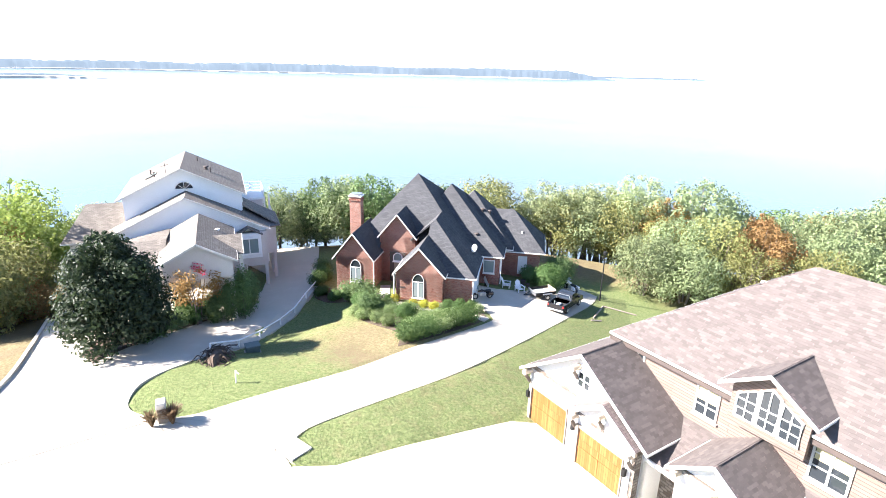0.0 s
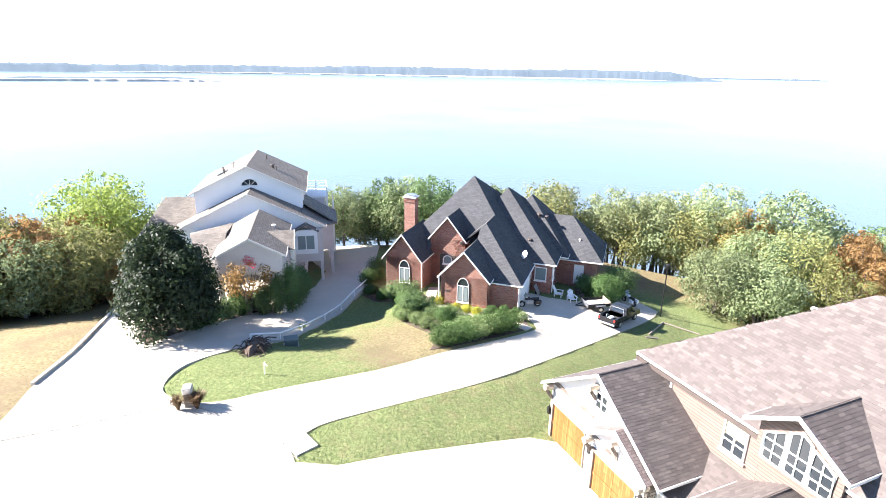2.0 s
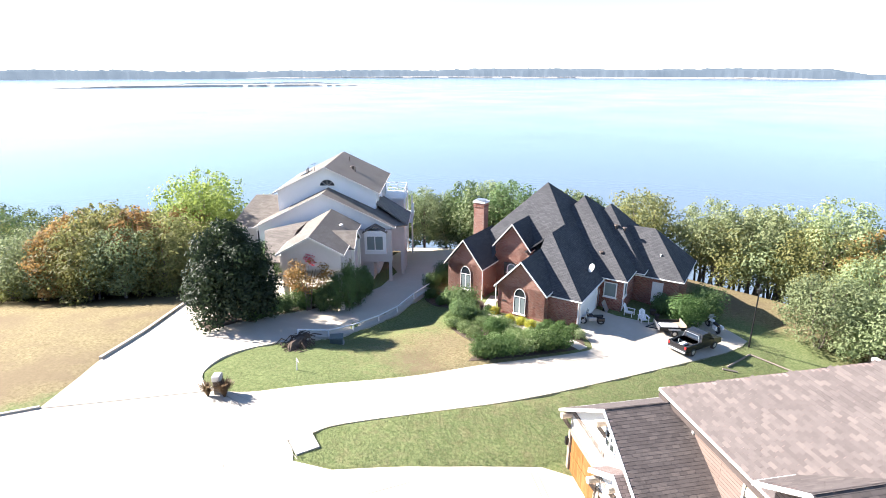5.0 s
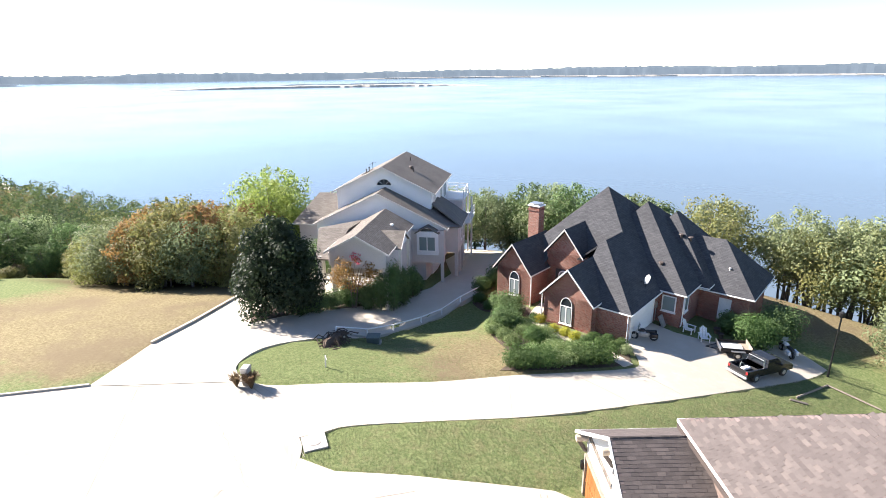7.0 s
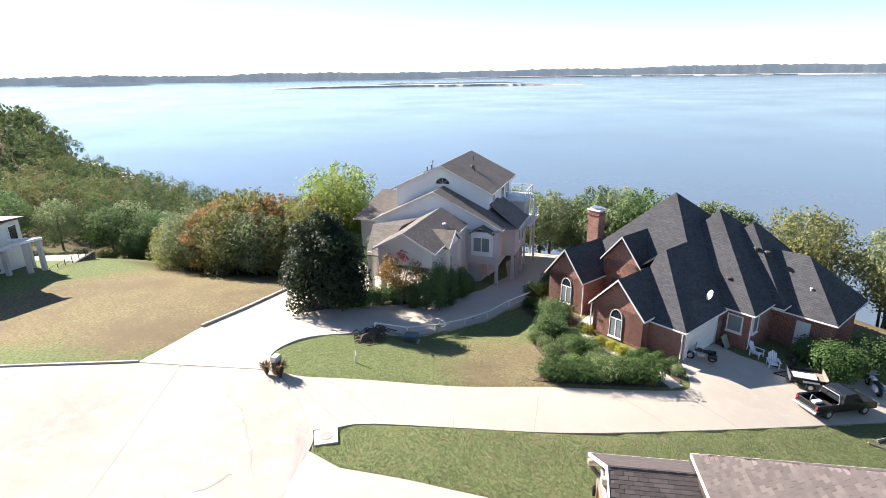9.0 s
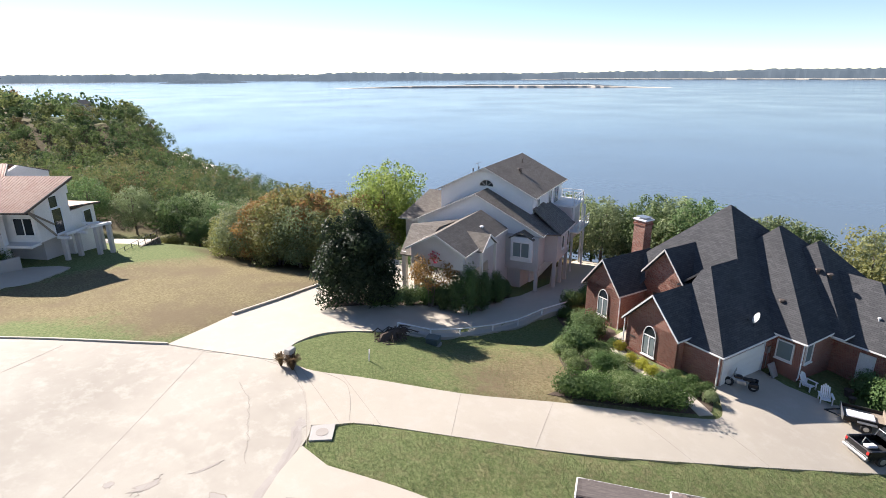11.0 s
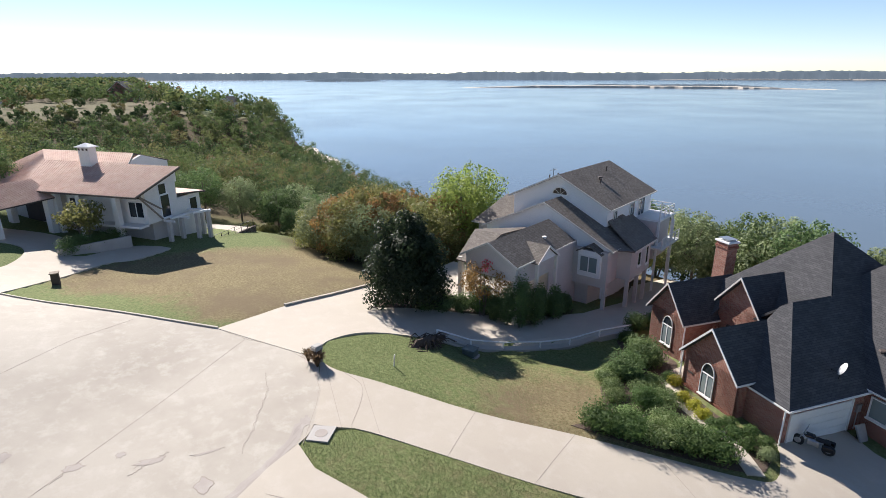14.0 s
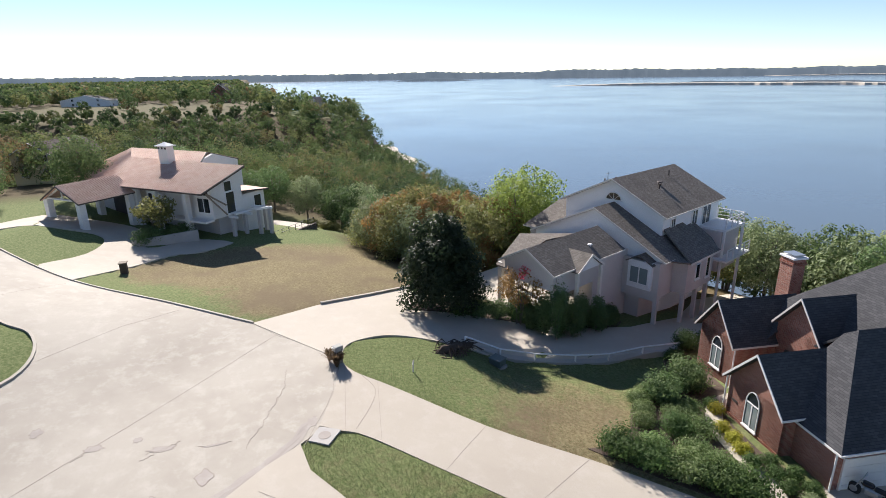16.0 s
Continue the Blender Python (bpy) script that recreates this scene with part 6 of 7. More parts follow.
def utility_trailer():
    x, y = 9.7, 51.0
    t = thing("utility_trailer", (x, y, ground(x, y)), "open steel utility trailer parked beside the pickup", "trailer", turn=20)
    part("floor", cube(-1.1, 1.1, -0.8, 0.8, 0.5, 0.58), "timber", t)
    for s in (-1, 1):
        part("side_panel", cube(-1.1, 1.1, s * 0.82 - 0.03, s * 0.82 + 0.03, 0.5, 0.8), "iron", t)
        wheel(t, 0.1, s * 0.98, 0.3, 0.18)
        part("mudguard", cube(-0.4, 0.6, s * 0.98 - 0.12, s * 0.98 + 0.12, 0.64, 0.68), "steel", t)
    part("front_panel", cube(-1.15, -1.1, -0.82, 0.82, 0.5, 0.86), "steel", t)
    part("tail_panel", cube(1.1, 1.15, -0.82, 0.82, 0.5, 0.95), "timber", t)
    bm = bmesh.new()
    tube(bm, [(-1.1, 0.5, 0.5), (-2.0, 0, 0.45), (-1.1, -0.5, 0.5)], 0.05, 6)
    part("drawbar", bm, "iron", t)
    part("load", cube(-0.9, 0.6, -0.5, 0.3, 0.585, 0.72, bevel=0.04), "plastic_white", t, "pale boards lying in it")


utility_trailer()


def motorcycle(x, y, turn, mat_body, label):
    m = thing("motorcycle", (x, y, ground(x, y)), label, "motorcycle", "motorcycles", turn)
    for px in (-0.75, 0.75):
        wheel(m, px, 0.001, 0.33, 0.14)
    bm = bmesh.new()
    box(bm, -0.35, 0.35, -0.16, 0.16, 0.3, 0.7, bevel=0.08)
    part("engine", bm, "steel", m)
    bm = bmesh.new()
    box(bm, -0.05, 0.5, -0.17, 0.17, 0.72, 0.98, bevel=0.09)
    part("tank", bm, mat_body, m)
    bm = bmesh.new()
    box(bm, -0.8, -0.06, -0.17, 0.17, 0.7, 0.86, bevel=0.06)
    part("seat", bm, "rubber", m)
    bm = bmesh.new()
    tube(bm, [(0.75, 0.05, 0.33), (0.5, 0.05, 1.0), (0.4, 0.4, 1.12)], 0.03, 6)
    tube(bm, [(0.75, -0.05, 0.33), (0.5, -0.05, 1.0), (0.4, -0.4, 1.12)], 0.03, 6)
    part("fork", bm, "steel", m)
    for s in (-1, 1):
        bm = bmesh.new()
        box(bm, -1.0, -0.45, s * 0.32 - 0.1, s * 0.32 + 0.1, 0.4, 0.75, bevel=0.05)
        part("pannier", bm, mat_body, m)
    part("windshield", slab(bmesh.new(), [(0.52, -0.25, 1.0), (0.52, 0.25, 1.0), (0.4, 0.22, 1.4), (0.4, -0.22, 1.4)], 0.02), "glass_blind", m)
    return m


motorcycle(13.4, 54.6, 120, "plastic_white", "white touring motorcycle parked at the drive's edge")
motorcycle(3.5, 47.8, 200, "black_paint", "black motorcycle parked before the garage door")


def lawn_chair(x, y, turn):
    c = thing("garden_chair", (x, y, ground(x, y) + 0.01), "white slatted garden chair on the driveway's edge", "chair", "white garden chairs", turn)
    for i in range(5):
        bm = cube(-0.28 + i * 0.115, -0.19 + i * 0.115, -0.02, 0.02, 0, 0.75 + 0.08 * (2 - abs(i - 2)))
        bmesh.ops.rotate(bm, verts=bm.verts, cent=(0, 0, 0), matrix=Matrix.Rotation(radians(-24), 3, "X"))
        bmesh.ops.translate(bm, verts=bm.verts, vec=(0, 0.18, 0.26))
        part("back_slat", bm, "plastic_white", c)
    for i in range(4):
        part("seat_slat", cube(-0.28, 0.28, -0.38 + i * 0.15, -0.26 + i * 0.15, 0.3 - 0.02 * i, 0.325 - 0.02 * i), "plastic_white", c)
    for s in (-1, 1):
        part("armrest", cube(s * 0.36 - 0.07, s * 0.36 + 0.07, -0.45, 0.35, 0.54, 0.565), "plastic_white", c)
        part("leg", cube(s * 0.33 - 0.03, s * 0.33 + 0.03, -0.42, -0.34, 0, 0.54), "plastic_white", c)
        part("leg", cube(s * 0.33 - 0.03, s * 0.33 + 0.03, 0.25, 0.33, 0, 0.54), "plastic_white", c)


lawn_chair(7.5, 51.5, 25)
lawn_chair(6.2, 52.2, 75)
bw = thing("wheelbarrow", (4.3, 51.6, ground(4.3, 51.6)), "grey wheelbarrow leaning by the garage wall", "wheelbarrow", turn=80)
part("tray", slab(bmesh.new(), [(-0.3, -0.1, 0.1), (0.3, -0.1, 0.1), (0.35, 0.35, 1.0), (-0.35, 0.35, 1.0)], 0.12), "steel", bw)
wheel(bw, 0.0, 0.3, 0.18, 0.09)
for x, y, s in ((8.6, 53.3, 0.4), (8.2, 54.0, 0.5)):
    gp = thing("garden_pot", (x, y, ground(x, y)), "dark planter pot beside the service door", "pot", "pots")
    bm = bmesh.new()
    tube(bm, [(0, 0, 0), (0, 0, s * 0.8), (0, 0, s)], [s * 0.4, s * 0.55, s * 0.6], 12)
    part("pot", bm, "dark_trim", gp)

# planting bed and path before the brick house
BED = smooth([(-3.4, 35.9), (-0.5, 38.4), (2.6, 41.5), (3.6, 43.4), (2.2, 45.6), (-1, 45.4), (-5, 46.6), (-7, 49), (-12.4, 50.6), (-12.6, 48.6), (-9, 47), (-7.4, 44.6), (-7.2, 41.8), (-5.2, 40.0), (-3.6, 38.6), (-3.4, 35.9)], 2)[:-1]
tagged(part("planting_bed", sheet(BED, 0.03, 1.5), "soil"), "dark mulched planting bed along the brick front", "bed", kind="structure")
PATH = smooth([(3.6, 42.6), (1.4, 43.6), (-1.8, 44.2), (-4.0, 45.2), (-5.6, 47.2), (-6.0, 50.6)], 4)
tagged(strip_on(densify(PATH, 0.7), 1.0, 0.06, 0.1, "drive", "path", None), "narrow buff concrete path curving to the entry", "path", kind="structure")
BED2 = smooth([(-22.5, 30.9), (-22.2, 33.6), (-21.2, 37.2), (-18.9, 43.0), (-18.4, 48.5), (-20.5, 49.5), (-22.5, 45), (-24.5, 40), (-25.2, 35), (-24.2, 32)], 2)
tagged(part("planting_bed", sheet(BED2, 0.04, 1.5), "soil"), "shaded planting bed below the stucco house", "bed", kind="structure")
# ---------------------------------------------------------------- plants


def shrub(x, y, r, h, material, label, seed, count=900, size=0.11, name="shrub", stretch=(1, 1), turn=0, spike=0.0, group="shrubs"):
    rg = np.random.default_rng(seed)
    s = thing(name, (x, y, ground(x, y)), label, "shrub", group, turn)
    bl = []
    for i in range(9):
        a, d = i * 2.4, r * 0.55 * math.sqrt(i / 9)
        bl.append((math.cos(a) * d * stretch[0], math.sin(a) * d * stretch[1], h * (0.42 + 0.2 * rg.random()), r * 0.55 * stretch[0] * (0.85 + 0.3 * rg.random()), r * 0.55 * stretch[1] * (0.85 + 0.3 * rg.random()), h * 0.46 * (0.85 + 0.25 * rg.random())))
    count, size = int(count * 2.4), size * 0.62
    v, q = leaves(rg, bl, count, size, 0.6, 0.3)
    if spike:
        lift = (rg.random(count) ** 3) * spike
        out = v.reshape(-1, 4, 3)
        rad = np.linalg.norm(out[:, :, :2].mean(axis=1), axis=1) + 1e-6
        out[:, :, 2] += lift[:, None]
        out[:, :, :2] += (out[:, :, :2].mean(axis=1) / rad[:, None] * lift[:, None] * 0.5)[:, None, :]
        v = out.reshape(-1, 3)
    f = new("foliage", arrays("foliage", v, q, material))
    f.parent = s
    bm = bmesh.new()
    for k in range(4):
        a = k * 1.7
        tube(bm, [(0, 0, -0.1), (math.cos(a) * r * 0.3, math.sin(a) * r * 0.3, h * 0.6)], [0.05, 0.02], 5)
    part("stems", bm, "bark", s)
    return s


def tree(name, label, h, r, material, seed, count=3200, size=0.3, base=0.25, k=16, cone=0.0, stems=1, trunk=0.16, at=(0, 0), group="", lean=0.0, extra=None):
    rg = np.random.default_rng(seed)
    t = thing(name, (at[0], at[1], ground(*at) - 0.1), label, "tree", group)
    bl = blobs_for(rg, h, r, h * base, k, cone)
    v, q = leaves(rg, bl, count, size * 0.82, 0.55, 0.5)
    f = new("crown", arrays("crown", v, q, material))
    f.parent = t
    bm = bmesh.new()
    for s in range(stems):
        a = s * 2.2 + rg.random()
        d = 0 if stems == 1 else r * 0.25
        top = (math.cos(a) * d * 1.6 + lean, math.sin(a) * d * 1.6, h * 0.72)
        mid = (math.cos(a) * d * 0.8 + rg.normal() * 0.1, math.sin(a) * d * 0.8 + rg.normal() * 0.1, h * 0.38)
        tube(bm, [(math.cos(a) * d * 0.25, math.sin(a) * d * 0.25, -0.3), mid, top], [trunk * 1.25, trunk * 0.85, trunk * 0.3], 7)
        for i in range(max(3, 9 // stems)):
            b = bl[rg.integers(len(bl))]
            tube(bm, [mid, ((mid[0] + b[0]) / 2, (mid[1] + b[1]) / 2, (mid[2] + b[2]) / 2 - 0.2), b[:3]], [trunk * 0.5, trunk * 0.3, trunk * 0.08], 5)
    part("trunk", bm, "bark", t)
    return t


# magnolia on the driveway's bed
tree("magnolia_tree", "dark glossy magnolia tree, broad cone down to the ground", 9.3, 4.0, "magnolia", 5, 23000, 0.17, 0.02, 46, 0.4, at=(-22.8, 34.0), trunk=0.2)
# crape myrtle with pink bloom
cmt = tree("crape_myrtle", "thin crape myrtle with rusty leaves and pink tips", 5.4, 2.2, "leaf_rust", 6, 2000, 0.12, 0.3, 12, at=(-19.9, 39.8), stems=5, trunk=0.06)
rgm = np.random.default_rng(3)
v, q = leaves(rgm, [(0.3, 0.2, 5.0, 0.5, 0.5, 0.4), (-0.7, 0.6, 4.7, 0.4, 0.4, 0.3), (1.0, -0.3, 4.8, 0.3, 0.3, 0.3)], 160, 0.09)
fo = new("blossom", arrays("blossom", v, q, "leaf_pink"))
fo.parent = cmt
tree("villa_tree", "small olive leaved tree before the white villa", 5.6, 2.7, "leaf_olive", 8, 1500, 0.22, 0.3, 10, at=(-52.0, 8.3), stems=3, trunk=0.08)

KINDS = {
    "lime": tree("lime_tree", "tall lime green tree catching the sun", 13.0, 5.0, "leaf_lime", 21, 8000, 0.2, 0.15, 22, at=(-41.0, 49.5), trunk=0.2),
    "green": tree("green_tree", "round-crowned green tree on the bluff", 8.5, 3.6, "leaf_green", 22, 7000, 0.160, 0.15, 20, at=(-12.5, 72.5), trunk=0.15, group="bluff trees"),
    "deep": tree("dark_tree", "deep green tree on the bluff", 8.5, 3.5, "leaf_deep", 23, 7000, 0.160, 0.12, 20, at=(-8.5, 73.5), trunk=0.15, group="bluff trees"),
    "olive": tree("autumn_tree", "olive and brown autumn tree in the thicket", 7.5, 3.4, "leaf_olive", 24, 7000, 0.151, 0.06, 20, at=(-47.0, 41.0), stems=4, trunk=0.08, group="thicket trees"),
    "rust": tree("rust_tree", "rust red autumn tree in the thicket", 7.8, 3.0, "leaf_rust", 25, 6000, 0.151, 0.1, 18, at=(-43.5, 40.5), stems=3, trunk=0.09, group="thicket trees"),
    "pale": tree("willow_tree", "pale grey-green tree with several bare trunks", 9.5, 3.4, "leaf_pale", 26, 5200, 0.143, 0.38, 16, at=(14.8, 73.5), stems=4, trunk=0.11, group="bluff trees"),
    "bushy": tree("bushy_tree", "light green tree leafed to the ground", 7.6, 4.2, "leaf_green", 27, 9000, 0.151, 0.03, 24, at=(22.5, 58.0), stems=5, trunk=0.08, group="bluff trees"),
    "tan": tree("brown_tree", "thin brown and green autumn tree", 8.4, 3.6, "leaf_olive", 28, 5600, 0.143, 0.15, 18, at=(27.0, 64.5), stems=3, trunk=0.1, group="bluff trees"),
}
rng = np.random.default_rng(40)


def plant(kind, x, y, s=1.0, sink=0.0):
    t = KINDS[kind]
    m = pose(x, y, ground(x, y) - 0.15 - sink, 0, 0, rng.random() * 360) @ Matrix.Diagonal((s, s, s * (0.92 + 0.16 * rng.random()), 1))
    copy_thing(t, m)


for kind, x, y, s in (("lime", -44.5, 53, 0.85), ("olive", -53, 38.5, 0.9), ("olive", -50, 43.5, 1.05), ("olive", -39, 41.5, 0.95), ("rust", -47, 45, 1.0), ("olive", -38.0, 43.8, 0.9), 
                      ("olive", -42, 46, 1.1), ("green", -54, 45, 1.0), ("rust", -41.5, 47.0, 0.95), ("deep", -31.5, 46.2, 0.4), ("green", -47, 52, 1.05), ("green", -52, 54, 1.0), ("deep", -58, 50, 1.0), ("olive", -57, 41, 0.8),
                      ("green", -60, 46, 0.9), ("green", -40, 60, 1.0), ("rust", -36, 42.2, 0.6), ("olive", -55.5, 36.5, 0.6), ("deep", -28.5, 46, 0.55),
                      ("olive", -50.5, 33.6, 0.72), ("green", -47.2, 34.0, 0.75), ("rust", -44.2, 34.6, 0.85), ("olive", -41.2, 35.0, 0.9), ("green", -38.2, 36.2, 0.7), ("green", -52.8, 35.4, 0.7), ("rust", -46.0, 37.6, 0.95), ("olive", -49.8, 37.8, 0.9), ("olive", -42.6, 38.0, 1.0), ("rust", -39.4, 38.8, 0.9), ("olive", -35.8, 38.8, 0.72)):
    plant(kind, x, y, s * 1.42, 0.8)
# behind the houses, along the bluff
for i in range(44):
    x = -64 + i * 2.15 + rng.normal() * 0.6
    if 8 < x < 13.5:
        continue
    y = 69.5 + rng.random() * 4 + (0 if x < -2 else 3.0)
    plant(("green", "deep", "green", "tan", "deep", "green", "green")[i % 7] if x < 3 else ("pale", "tan", "pale", "green")[i % 4], x, y, (1.02 if x < 4.5 else 1.22) + 0.3 * rng.random(), 0.5)
for x, y, s in ((18.5, 73, 1.2), (12.8, 75, 1.1), (21, 76, 1.3), (16.5, 77, 1.2)):
    plant("pale", x, y, s)
# to the right: a thick grove running down to the water
for kind, x, y, s in (("bushy", 26.5, 56.5, 0.95), ("bushy", 27.5, 61.5, 1.0), ("tan", 31, 60.5, 1.05), ("tan", 33, 55.5, 0.9), ("rust", 37.0, 60, 1.15), ("tan", 41, 55.5, 0.9), ("green", 45, 60, 1.1),
                      ("rust", 39.5, 66, 0.95), ("rust", 28.5, 70, 1.05), ("tan", 24, 69.5, 1.0), ("green", 34, 71, 1.25), ("rust", 30.5, 74.5, 1.1), ("green", 40, 74, 1.2), ("green", 45.5, 69, 1.0), ("green", 51, 66, 1.2),
                      ("tan", 22.5, 74.5, 1.15), ("rust", 26.5, 76, 1.1), ("green", 50, 57, 1.1), ("tan", 56, 62, 1.2), ("green", 60, 69, 1.3), ("deep", 47, 76, 1.2), ("green", 55, 75, 1.2),
                      ("rust", 50.5, 71, 1.1), ("green", 64, 60, 1.3), ("deep", 66, 75, 1.3), ("tan", 36.5, 77, 1.2), ("green", 70, 66, 1.3), ("deep", 76, 72, 1.3), ("green", 58, 54, 1.1), ("tan", 66, 52, 1.2)):
    plant(kind, x, y, s * 1.28 if y > 62 else s * 1.12)
# by the villa
for kind, x, y, s in (("green", -60, 38, 0.85), ("deep", -64.5, 37, 0.95), ("olive", -58, 34.6, 0.6), ("deep", -69, 32, 0.95), ("green", -67, 44, 1.0), ("deep", -74, 22, 1.0), ("green", -62, 43, 1.0), ("olive", -71, 39, 0.9), ("deep", -63.5, 33.0, 0.6), ("olive", -66, 34, 0.7), ("deep", -70, 18, 1.0), ("deep", -76, 8, 1.1), ("green", -72, 27, 0.9), ("deep", -69, -3, 1.1), ("olive", -66, 40, 0.9), ("deep", -66, -14, 1.0), ("green", -74, 36, 1.0)):
    plant(kind, x, y, s)


def woods(name, pts, per, size, label, seed, hmin=6, hmax=10, wide=0.4):
    """Far trees that nobody could count, joined: clumped crowns, each tree with a tint of its own."""
    rg = np.random.default_rng(seed)
    V, Q, T, o = [], [], [], 0
    for x, y in pts:
        h = hmin + (hmax - hmin) * rg.random()
        h *= 1 - 0.42 * ease(-222, -240, x) * (1 - ease(-262, -270, x)) * (1 - ease(25, 45, y))      # scrub before the field
        r = h * (wide + 0.14 * rg.random())
        bl = np.array(blobs_for(rg, h, r, h * 0.1, 7))
        bl[:, 0] += x
        bl[:, 1] += y
        bl[:, 2] += ground(x, y) - 0.3
        v, q = leaves(rg, bl, per, size, 1.0, 0.35)
        V.append(v)
        Q.append(q + o)
        stand = 0.4 + 0.5 * noise.noise(Vector((x * 0.035, y * 0.035, 3.0)))
        T.append(np.full(len(v), min(max(stand + rg.normal() * 0.24, 0.0), 1.0), dtype=np.float32))
        o += len(v)
    me = arrays(name, np.concatenate(V), np.concatenate(Q), "far_wood")
    me.attributes.new("tint", "FLOAT", "POINT").data.foreach_set("value", np.concatenate(T))
    tagged(new(name, me), label, "woods", kind="stuff")


def scatter(x0, x1, y0, y1, step, keep):
    out = []
    for x in np.arange(x0, x1, step):
        for y in np.arange(y0, y1, step):
            px, py = x + rng.normal() * step * 0.3, y + rng.normal() * step * 0.3
            if keep(px, py):
                out.append((px, py))
    return out


near_pts = scatter(-130, -66, -40, 92, 5.6, lambda x, y: y < shore(x) - 5 and not (-84 < x < -66 and -20 < y < 30) and not (y < 16 and x > -72))
woods("near_woods", near_pts, 1000, 0.2, "dense green and autumn woodland beyond the villa", 51, 7.5, 11.5, 0.42)
mid_pts = scatter(-258, -130, -90, 118, 7.2, lambda x, y: y < shore(x) - 4)
woods("far_woods", mid_pts, 460, 0.36, "rolling woodland on the far headland", 52, 7, 10.8, 0.44)
field_pts = [(-318, -16), (-300, 2), (-330, 8), (-345, -28), (-322, -45), (-296, 16), (-352, 14), (-284, -36), (-366, -14), (-375, 8), (-340, 20), (-310, -62), (-362, -52)]
woods("field_trees", field_pts, 600, 0.4, "single trees standing in a dry field", 53, 6, 11)
back_pts = scatter(-640, -258, -260, 90, 10.5, lambda x, y: y < shore(x) - 3 and not (-384 < x and -100 < y < 22 + 5 * math.sin(x * 0.13)))
last_pts = scatter(-1700, -640, -620, 60, 23, lambda x, y: y < shore(x) - 3)
woods("horizon_woods", last_pts, 50, 3.0, "unbroken woods below the far hills", 55, 10, 15)
woods("distant_woods", back_pts, 110, 0.95, "woods receding to the horizon", 54, 9, 14)

# beach and pale cliff at the headland
bm = bmesh.new()
rows = []
for i in range(15):
    x = -200 - i * 5.5
    s = shore(x)
    rows.append([bm.verts.new((x, s - 8 + d, z)) for d, z in ((-2, -8.5), (2, -15.5), (7, -18.4), (19 + 3 * math.sin(i * 0.6) - 0.05 * (i - 8) ** 2, -19.05))])
for u, w in zip(rows, rows[1:]):
    for k in range(3):
        bm.faces.new((u[k], u[k + 1], w[k + 1], w[k]))
tagged(part("beach", bm, "sand"), "pale sand beach under the headland", "beach", kind="structure")

# ------------------------- shrubs round the brick house
HEDGE = smooth([(-2.2, 36.9), (-0.4, 38.7), (1.2, 40.3), (2.6, 41.7)], 3)
for i, (x, y) in enumerate(HEDGE[::2]):
    pale = i == 2
    shrub(x - 0.5, y + 0.5, 1.2, 0.9 if pale else 1.05, "leaf_varieg" if pale else "leaf_shrub", "pale-edged shrub in the driveway hedge" if pale else "dark green spreading juniper hedge by the driveway", 60 + i, 1500, 0.12, "hedge_shrub", spike=0.6)
for i, (x, y) in enumerate(((-2.6, 39.6), (-1.0, 40.7), (0.6, 42.2), (-1.7, 41.6), (-4.7, 43.0), (-3.2, 43.3), (-0.4, 42.0), (-5.2, 44.2))):
    shrub(x, y, 1.1, 0.9, "leaf_varieg", "pale variegated low shrub in the bed", 70 + i, 900, 0.1)
for i, (x, y, r, h) in enumerate(((-3.3, 41.7, 1.05, 1.4), (-7.7, 45.0, 0.9, 1.2), (-12.6, 52.6, 1.0, 1.6), (-12.9, 50.9, 1.1, 1.7), (-12.2, 49.3, 0.8, 1.0), (-10.6, 48.6, 0.9, 0.9), (-13.2, 54.6, 1.2, 2.0))):
    shrub(x, y, r, h, "leaf_shrub", "rounded clipped green shrub", 80 + i, 1300, 0.1)
for i, (x, y, r, h) in enumerate(((-6.6, 43.5, 1.1, 1.5), (-7.6, 46.4, 1.1, 1.4), (-8.8, 47.3, 1.0, 1.2))):
    shrub(x, y, r, h, "leaf_deep", "spiky green juniper before the entry", 90 + i, 1900, 0.14, "juniper", spike=0.9)
for i, (x, y) in enumerate(((-5.6, 41.2), (-6.9, 41.8), (-4.6, 40.4), (-7.6, 43.0))):
    shrub(x, y, 0.8, 0.9, "leaf_varieg", "white-edged leafy mound along the lawn", 100 + i, 900, 0.09)
for i, (x, y, m) in enumerate(((-2.9, 44.7, "leaf_gold"), (-1.9, 44.5, "leaf_gold"), (-1.0, 44.2, "leaf_gold"), (0.0, 43.9, "leaf_shrub"), (1.0, 44.3, "leaf_shrub"), (2.0, 44.2, "leaf_shrub"), (0.2, 44.9, "leaf_shrub"), (1.3, 45.3, "leaf_shrub"), (2.4, 45.2, "leaf_shrub"), (-4.6, 45.9, "leaf_gold"), (-5.2, 46.0, "leaf_shrub"), (3.0, 44.3, "leaf_green"))):
    shrub(x, y, 0.55, 0.75, m, "small clipped ball shrub along the path" if m != "leaf_gold" else "small yellow-green ball shrub along the path", 110 + i, 600, 0.075, group="path shrubs")
shrub(10.9, 53.9, 2.0, 2.7, "leaf_shrub", "large rounded shrub beside the service door", 130, 3200, 0.13)
shrub(12.6, 57.4, 2.1, 2.9, "leaf_deep", "large dark shrub at the house corner", 131, 3000, 0.13)
shrub(9.0, 55.2, 1.3, 1.8, "leaf_deep", "dark shrub against the brick wall", 132, 1500, 0.12)
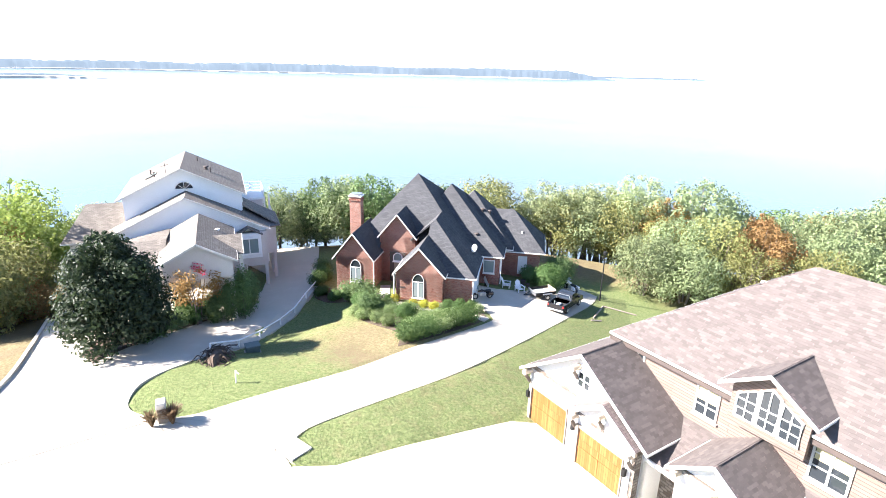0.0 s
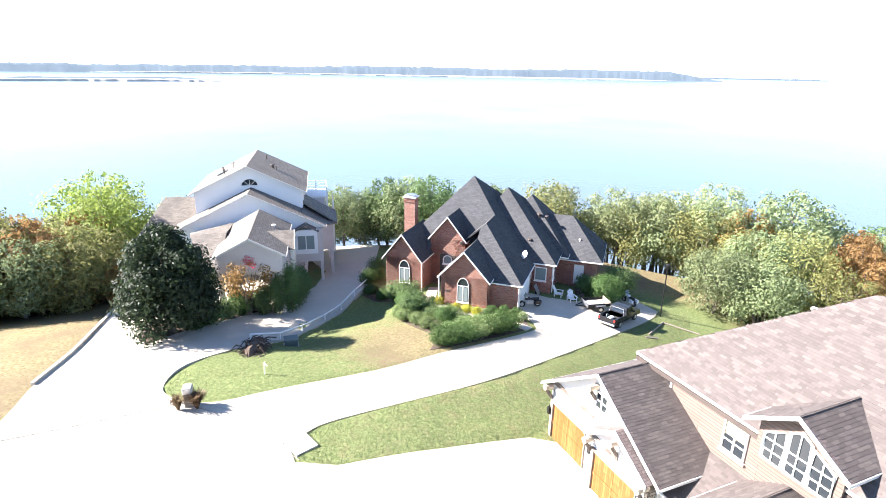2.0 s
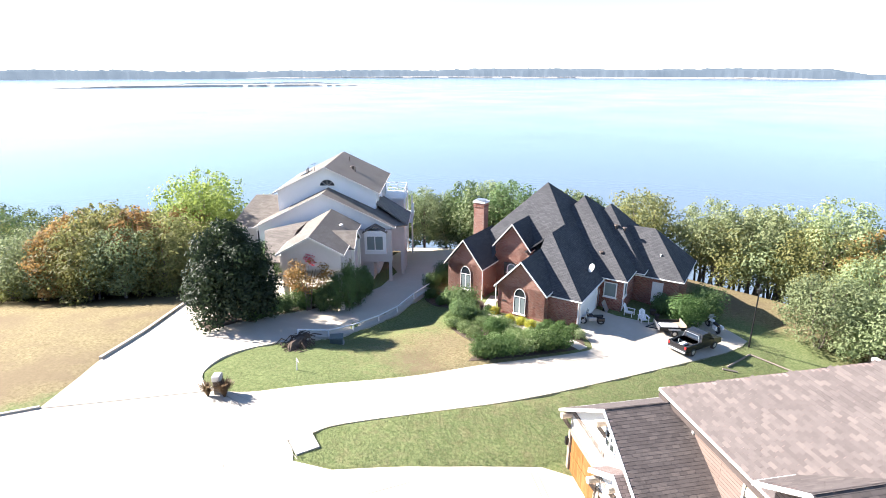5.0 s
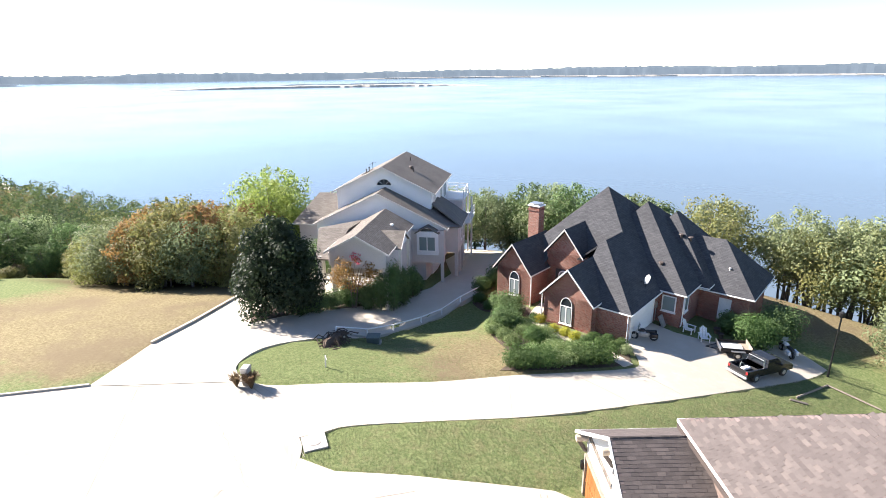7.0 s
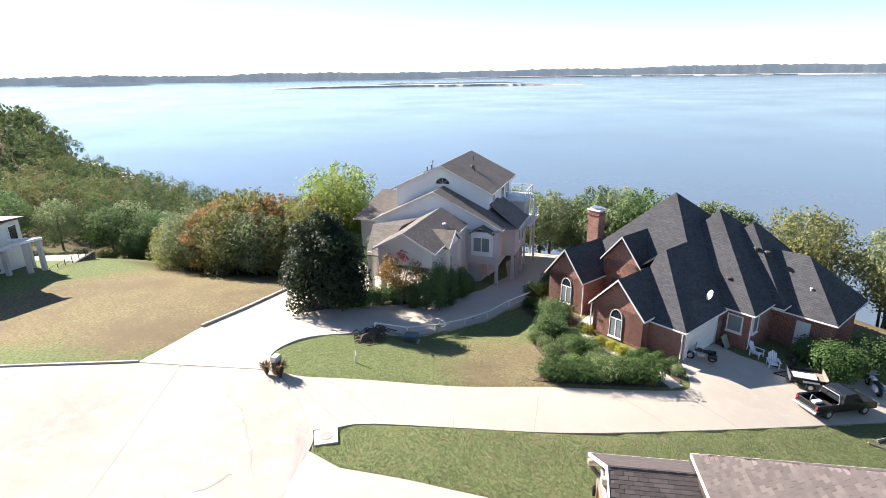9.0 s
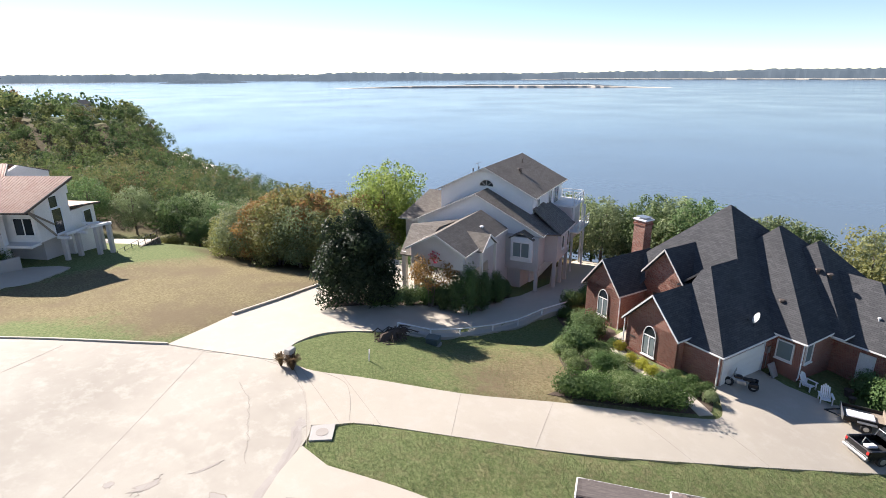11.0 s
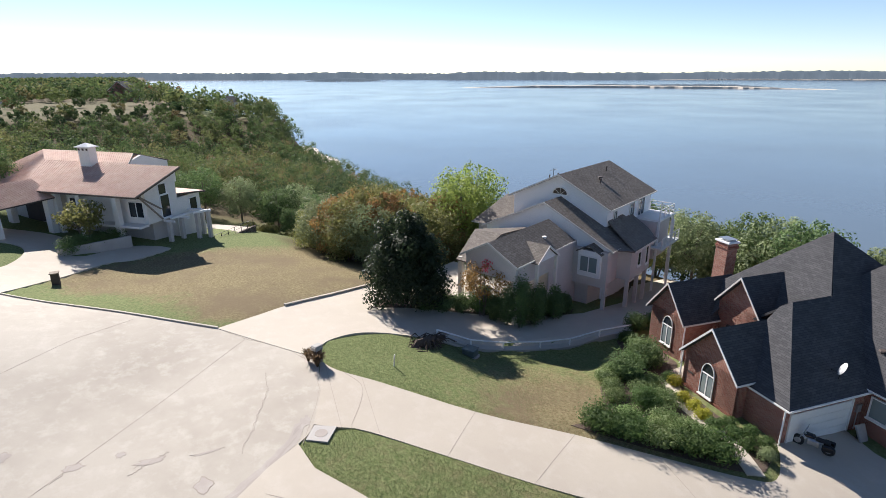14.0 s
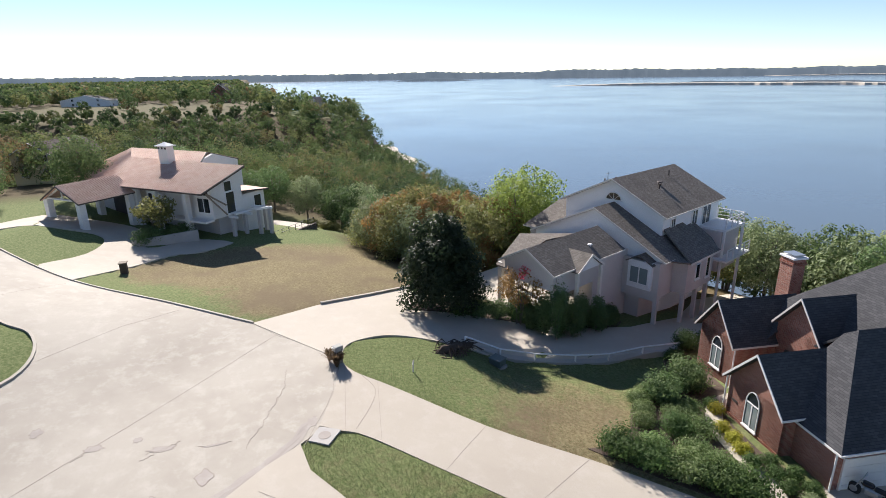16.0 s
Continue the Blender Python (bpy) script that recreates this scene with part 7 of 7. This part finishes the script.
for i in range(9):
    f = i / 8
    x, y = (-21.9 + 3.1 * f + rng.normal() * 0.2, 35.2 + 12.5 * f)
    shrub(x, y, 1.2, 1.3 + 0.5 * rng.random(), "leaf_deep" if i % 3 else "leaf_shrub", "shaded dark shrub under the stucco house", 140 + i, 1100, 0.13, group="bank shrubs")
for i, (x, y, h) in enumerate(((-16.4, 41.6, 4.6), (-17.3, 41.0, 3.6), (-18.4, 40.4, 2.4), (-16.6, 43.4, 3.6), (-17.0, 42.4, 4.2), (-17.4, 46.0, 3.0), (-17.6, 44.6, 3.4), (-18.6, 48.2, 1.8), (-18.0, 46.6, 1.6), (-21.2, 41.0, 2.2))):
    shrub(x - 0.4, y, 0.8, h, "leaf_deep", "climbing ivy and shrub against the stucco wall", 160 + i, 1400, 0.12, "ivy_shrub")
for i, (x, y) in enumerate(((-49.2, 7.0), (-50.6, 8.2), (-51.4, 9.8), (-52.2, 11.2))):
    shrub(x, y, 1.3, 1.9, "leaf_deep", "dark shrub along the villa's garden wall", 170 + i, 700, 0.13)
for i, (x, y) in enumerate(((-61.5, 28.6), (-63.5, 30.2), (-64.5, 27.0))):
    shrub(x, y, 1.1, 1.3, "leaf_olive", "brownish shrub beside the terrace", 180 + i, 700, 0.14)

# ------------------------- grass blades on the nearer lawns
FRONT = YARD_EDGE[:-2] + [(0, 45), (-12, 49), (-13, 45), (-14.2, 40), (-15.6, 34.2), (-16.8, 31.5), (-17.7, 28.7), (-17.5, 26.6), (-16.8, 25.1)]


def grass(name, poly, count, h, label, seed):
    rg = np.random.default_rng(seed)
    xs, ys = [p[0] for p in poly], [p[1] for p in poly]
    v, k = [], 0
    while k < count:
        x, y = rg.uniform(min(xs), max(xs)), rg.uniform(min(ys), max(ys))
        if not inside(x, y, poly):
            continue
        if rg.random() < dryness(x, y) * 0.9 + 0.5 * noise.noise(Vector((x * 0.5, y * 0.5, 0))):
            k += 1
            continue
        a, w, hh = rg.random() * math.tau, 0.016, h * (0.5 + rg.random())
        ca, sa = math.cos(a) * w, math.sin(a) * w
        z = ground(x, y) - 0.01
        lx, ly = rg.normal() * hh * 0.5, rg.normal() * hh * 0.5
        v += [(x - ca, y - sa, z), (x + ca, y + sa, z), (x + lx + ca * 0.3, y + ly + sa * 0.3, z + hh), (x + lx - ca * 0.3, y + ly - sa * 0.3, z + hh)]
        k += 1
    tagged(new(name, arrays(name, v, np.arange(len(v)).reshape(-1, 4), "grass_blade")), label, "grass", kind="stuff")


grass("grass", STRIP, 42000, 0.06, "short green grass on the verge strip", 7)
grass("grass", FRONT, 46000, 0.05, "short patchy grass of the front yard", 9)
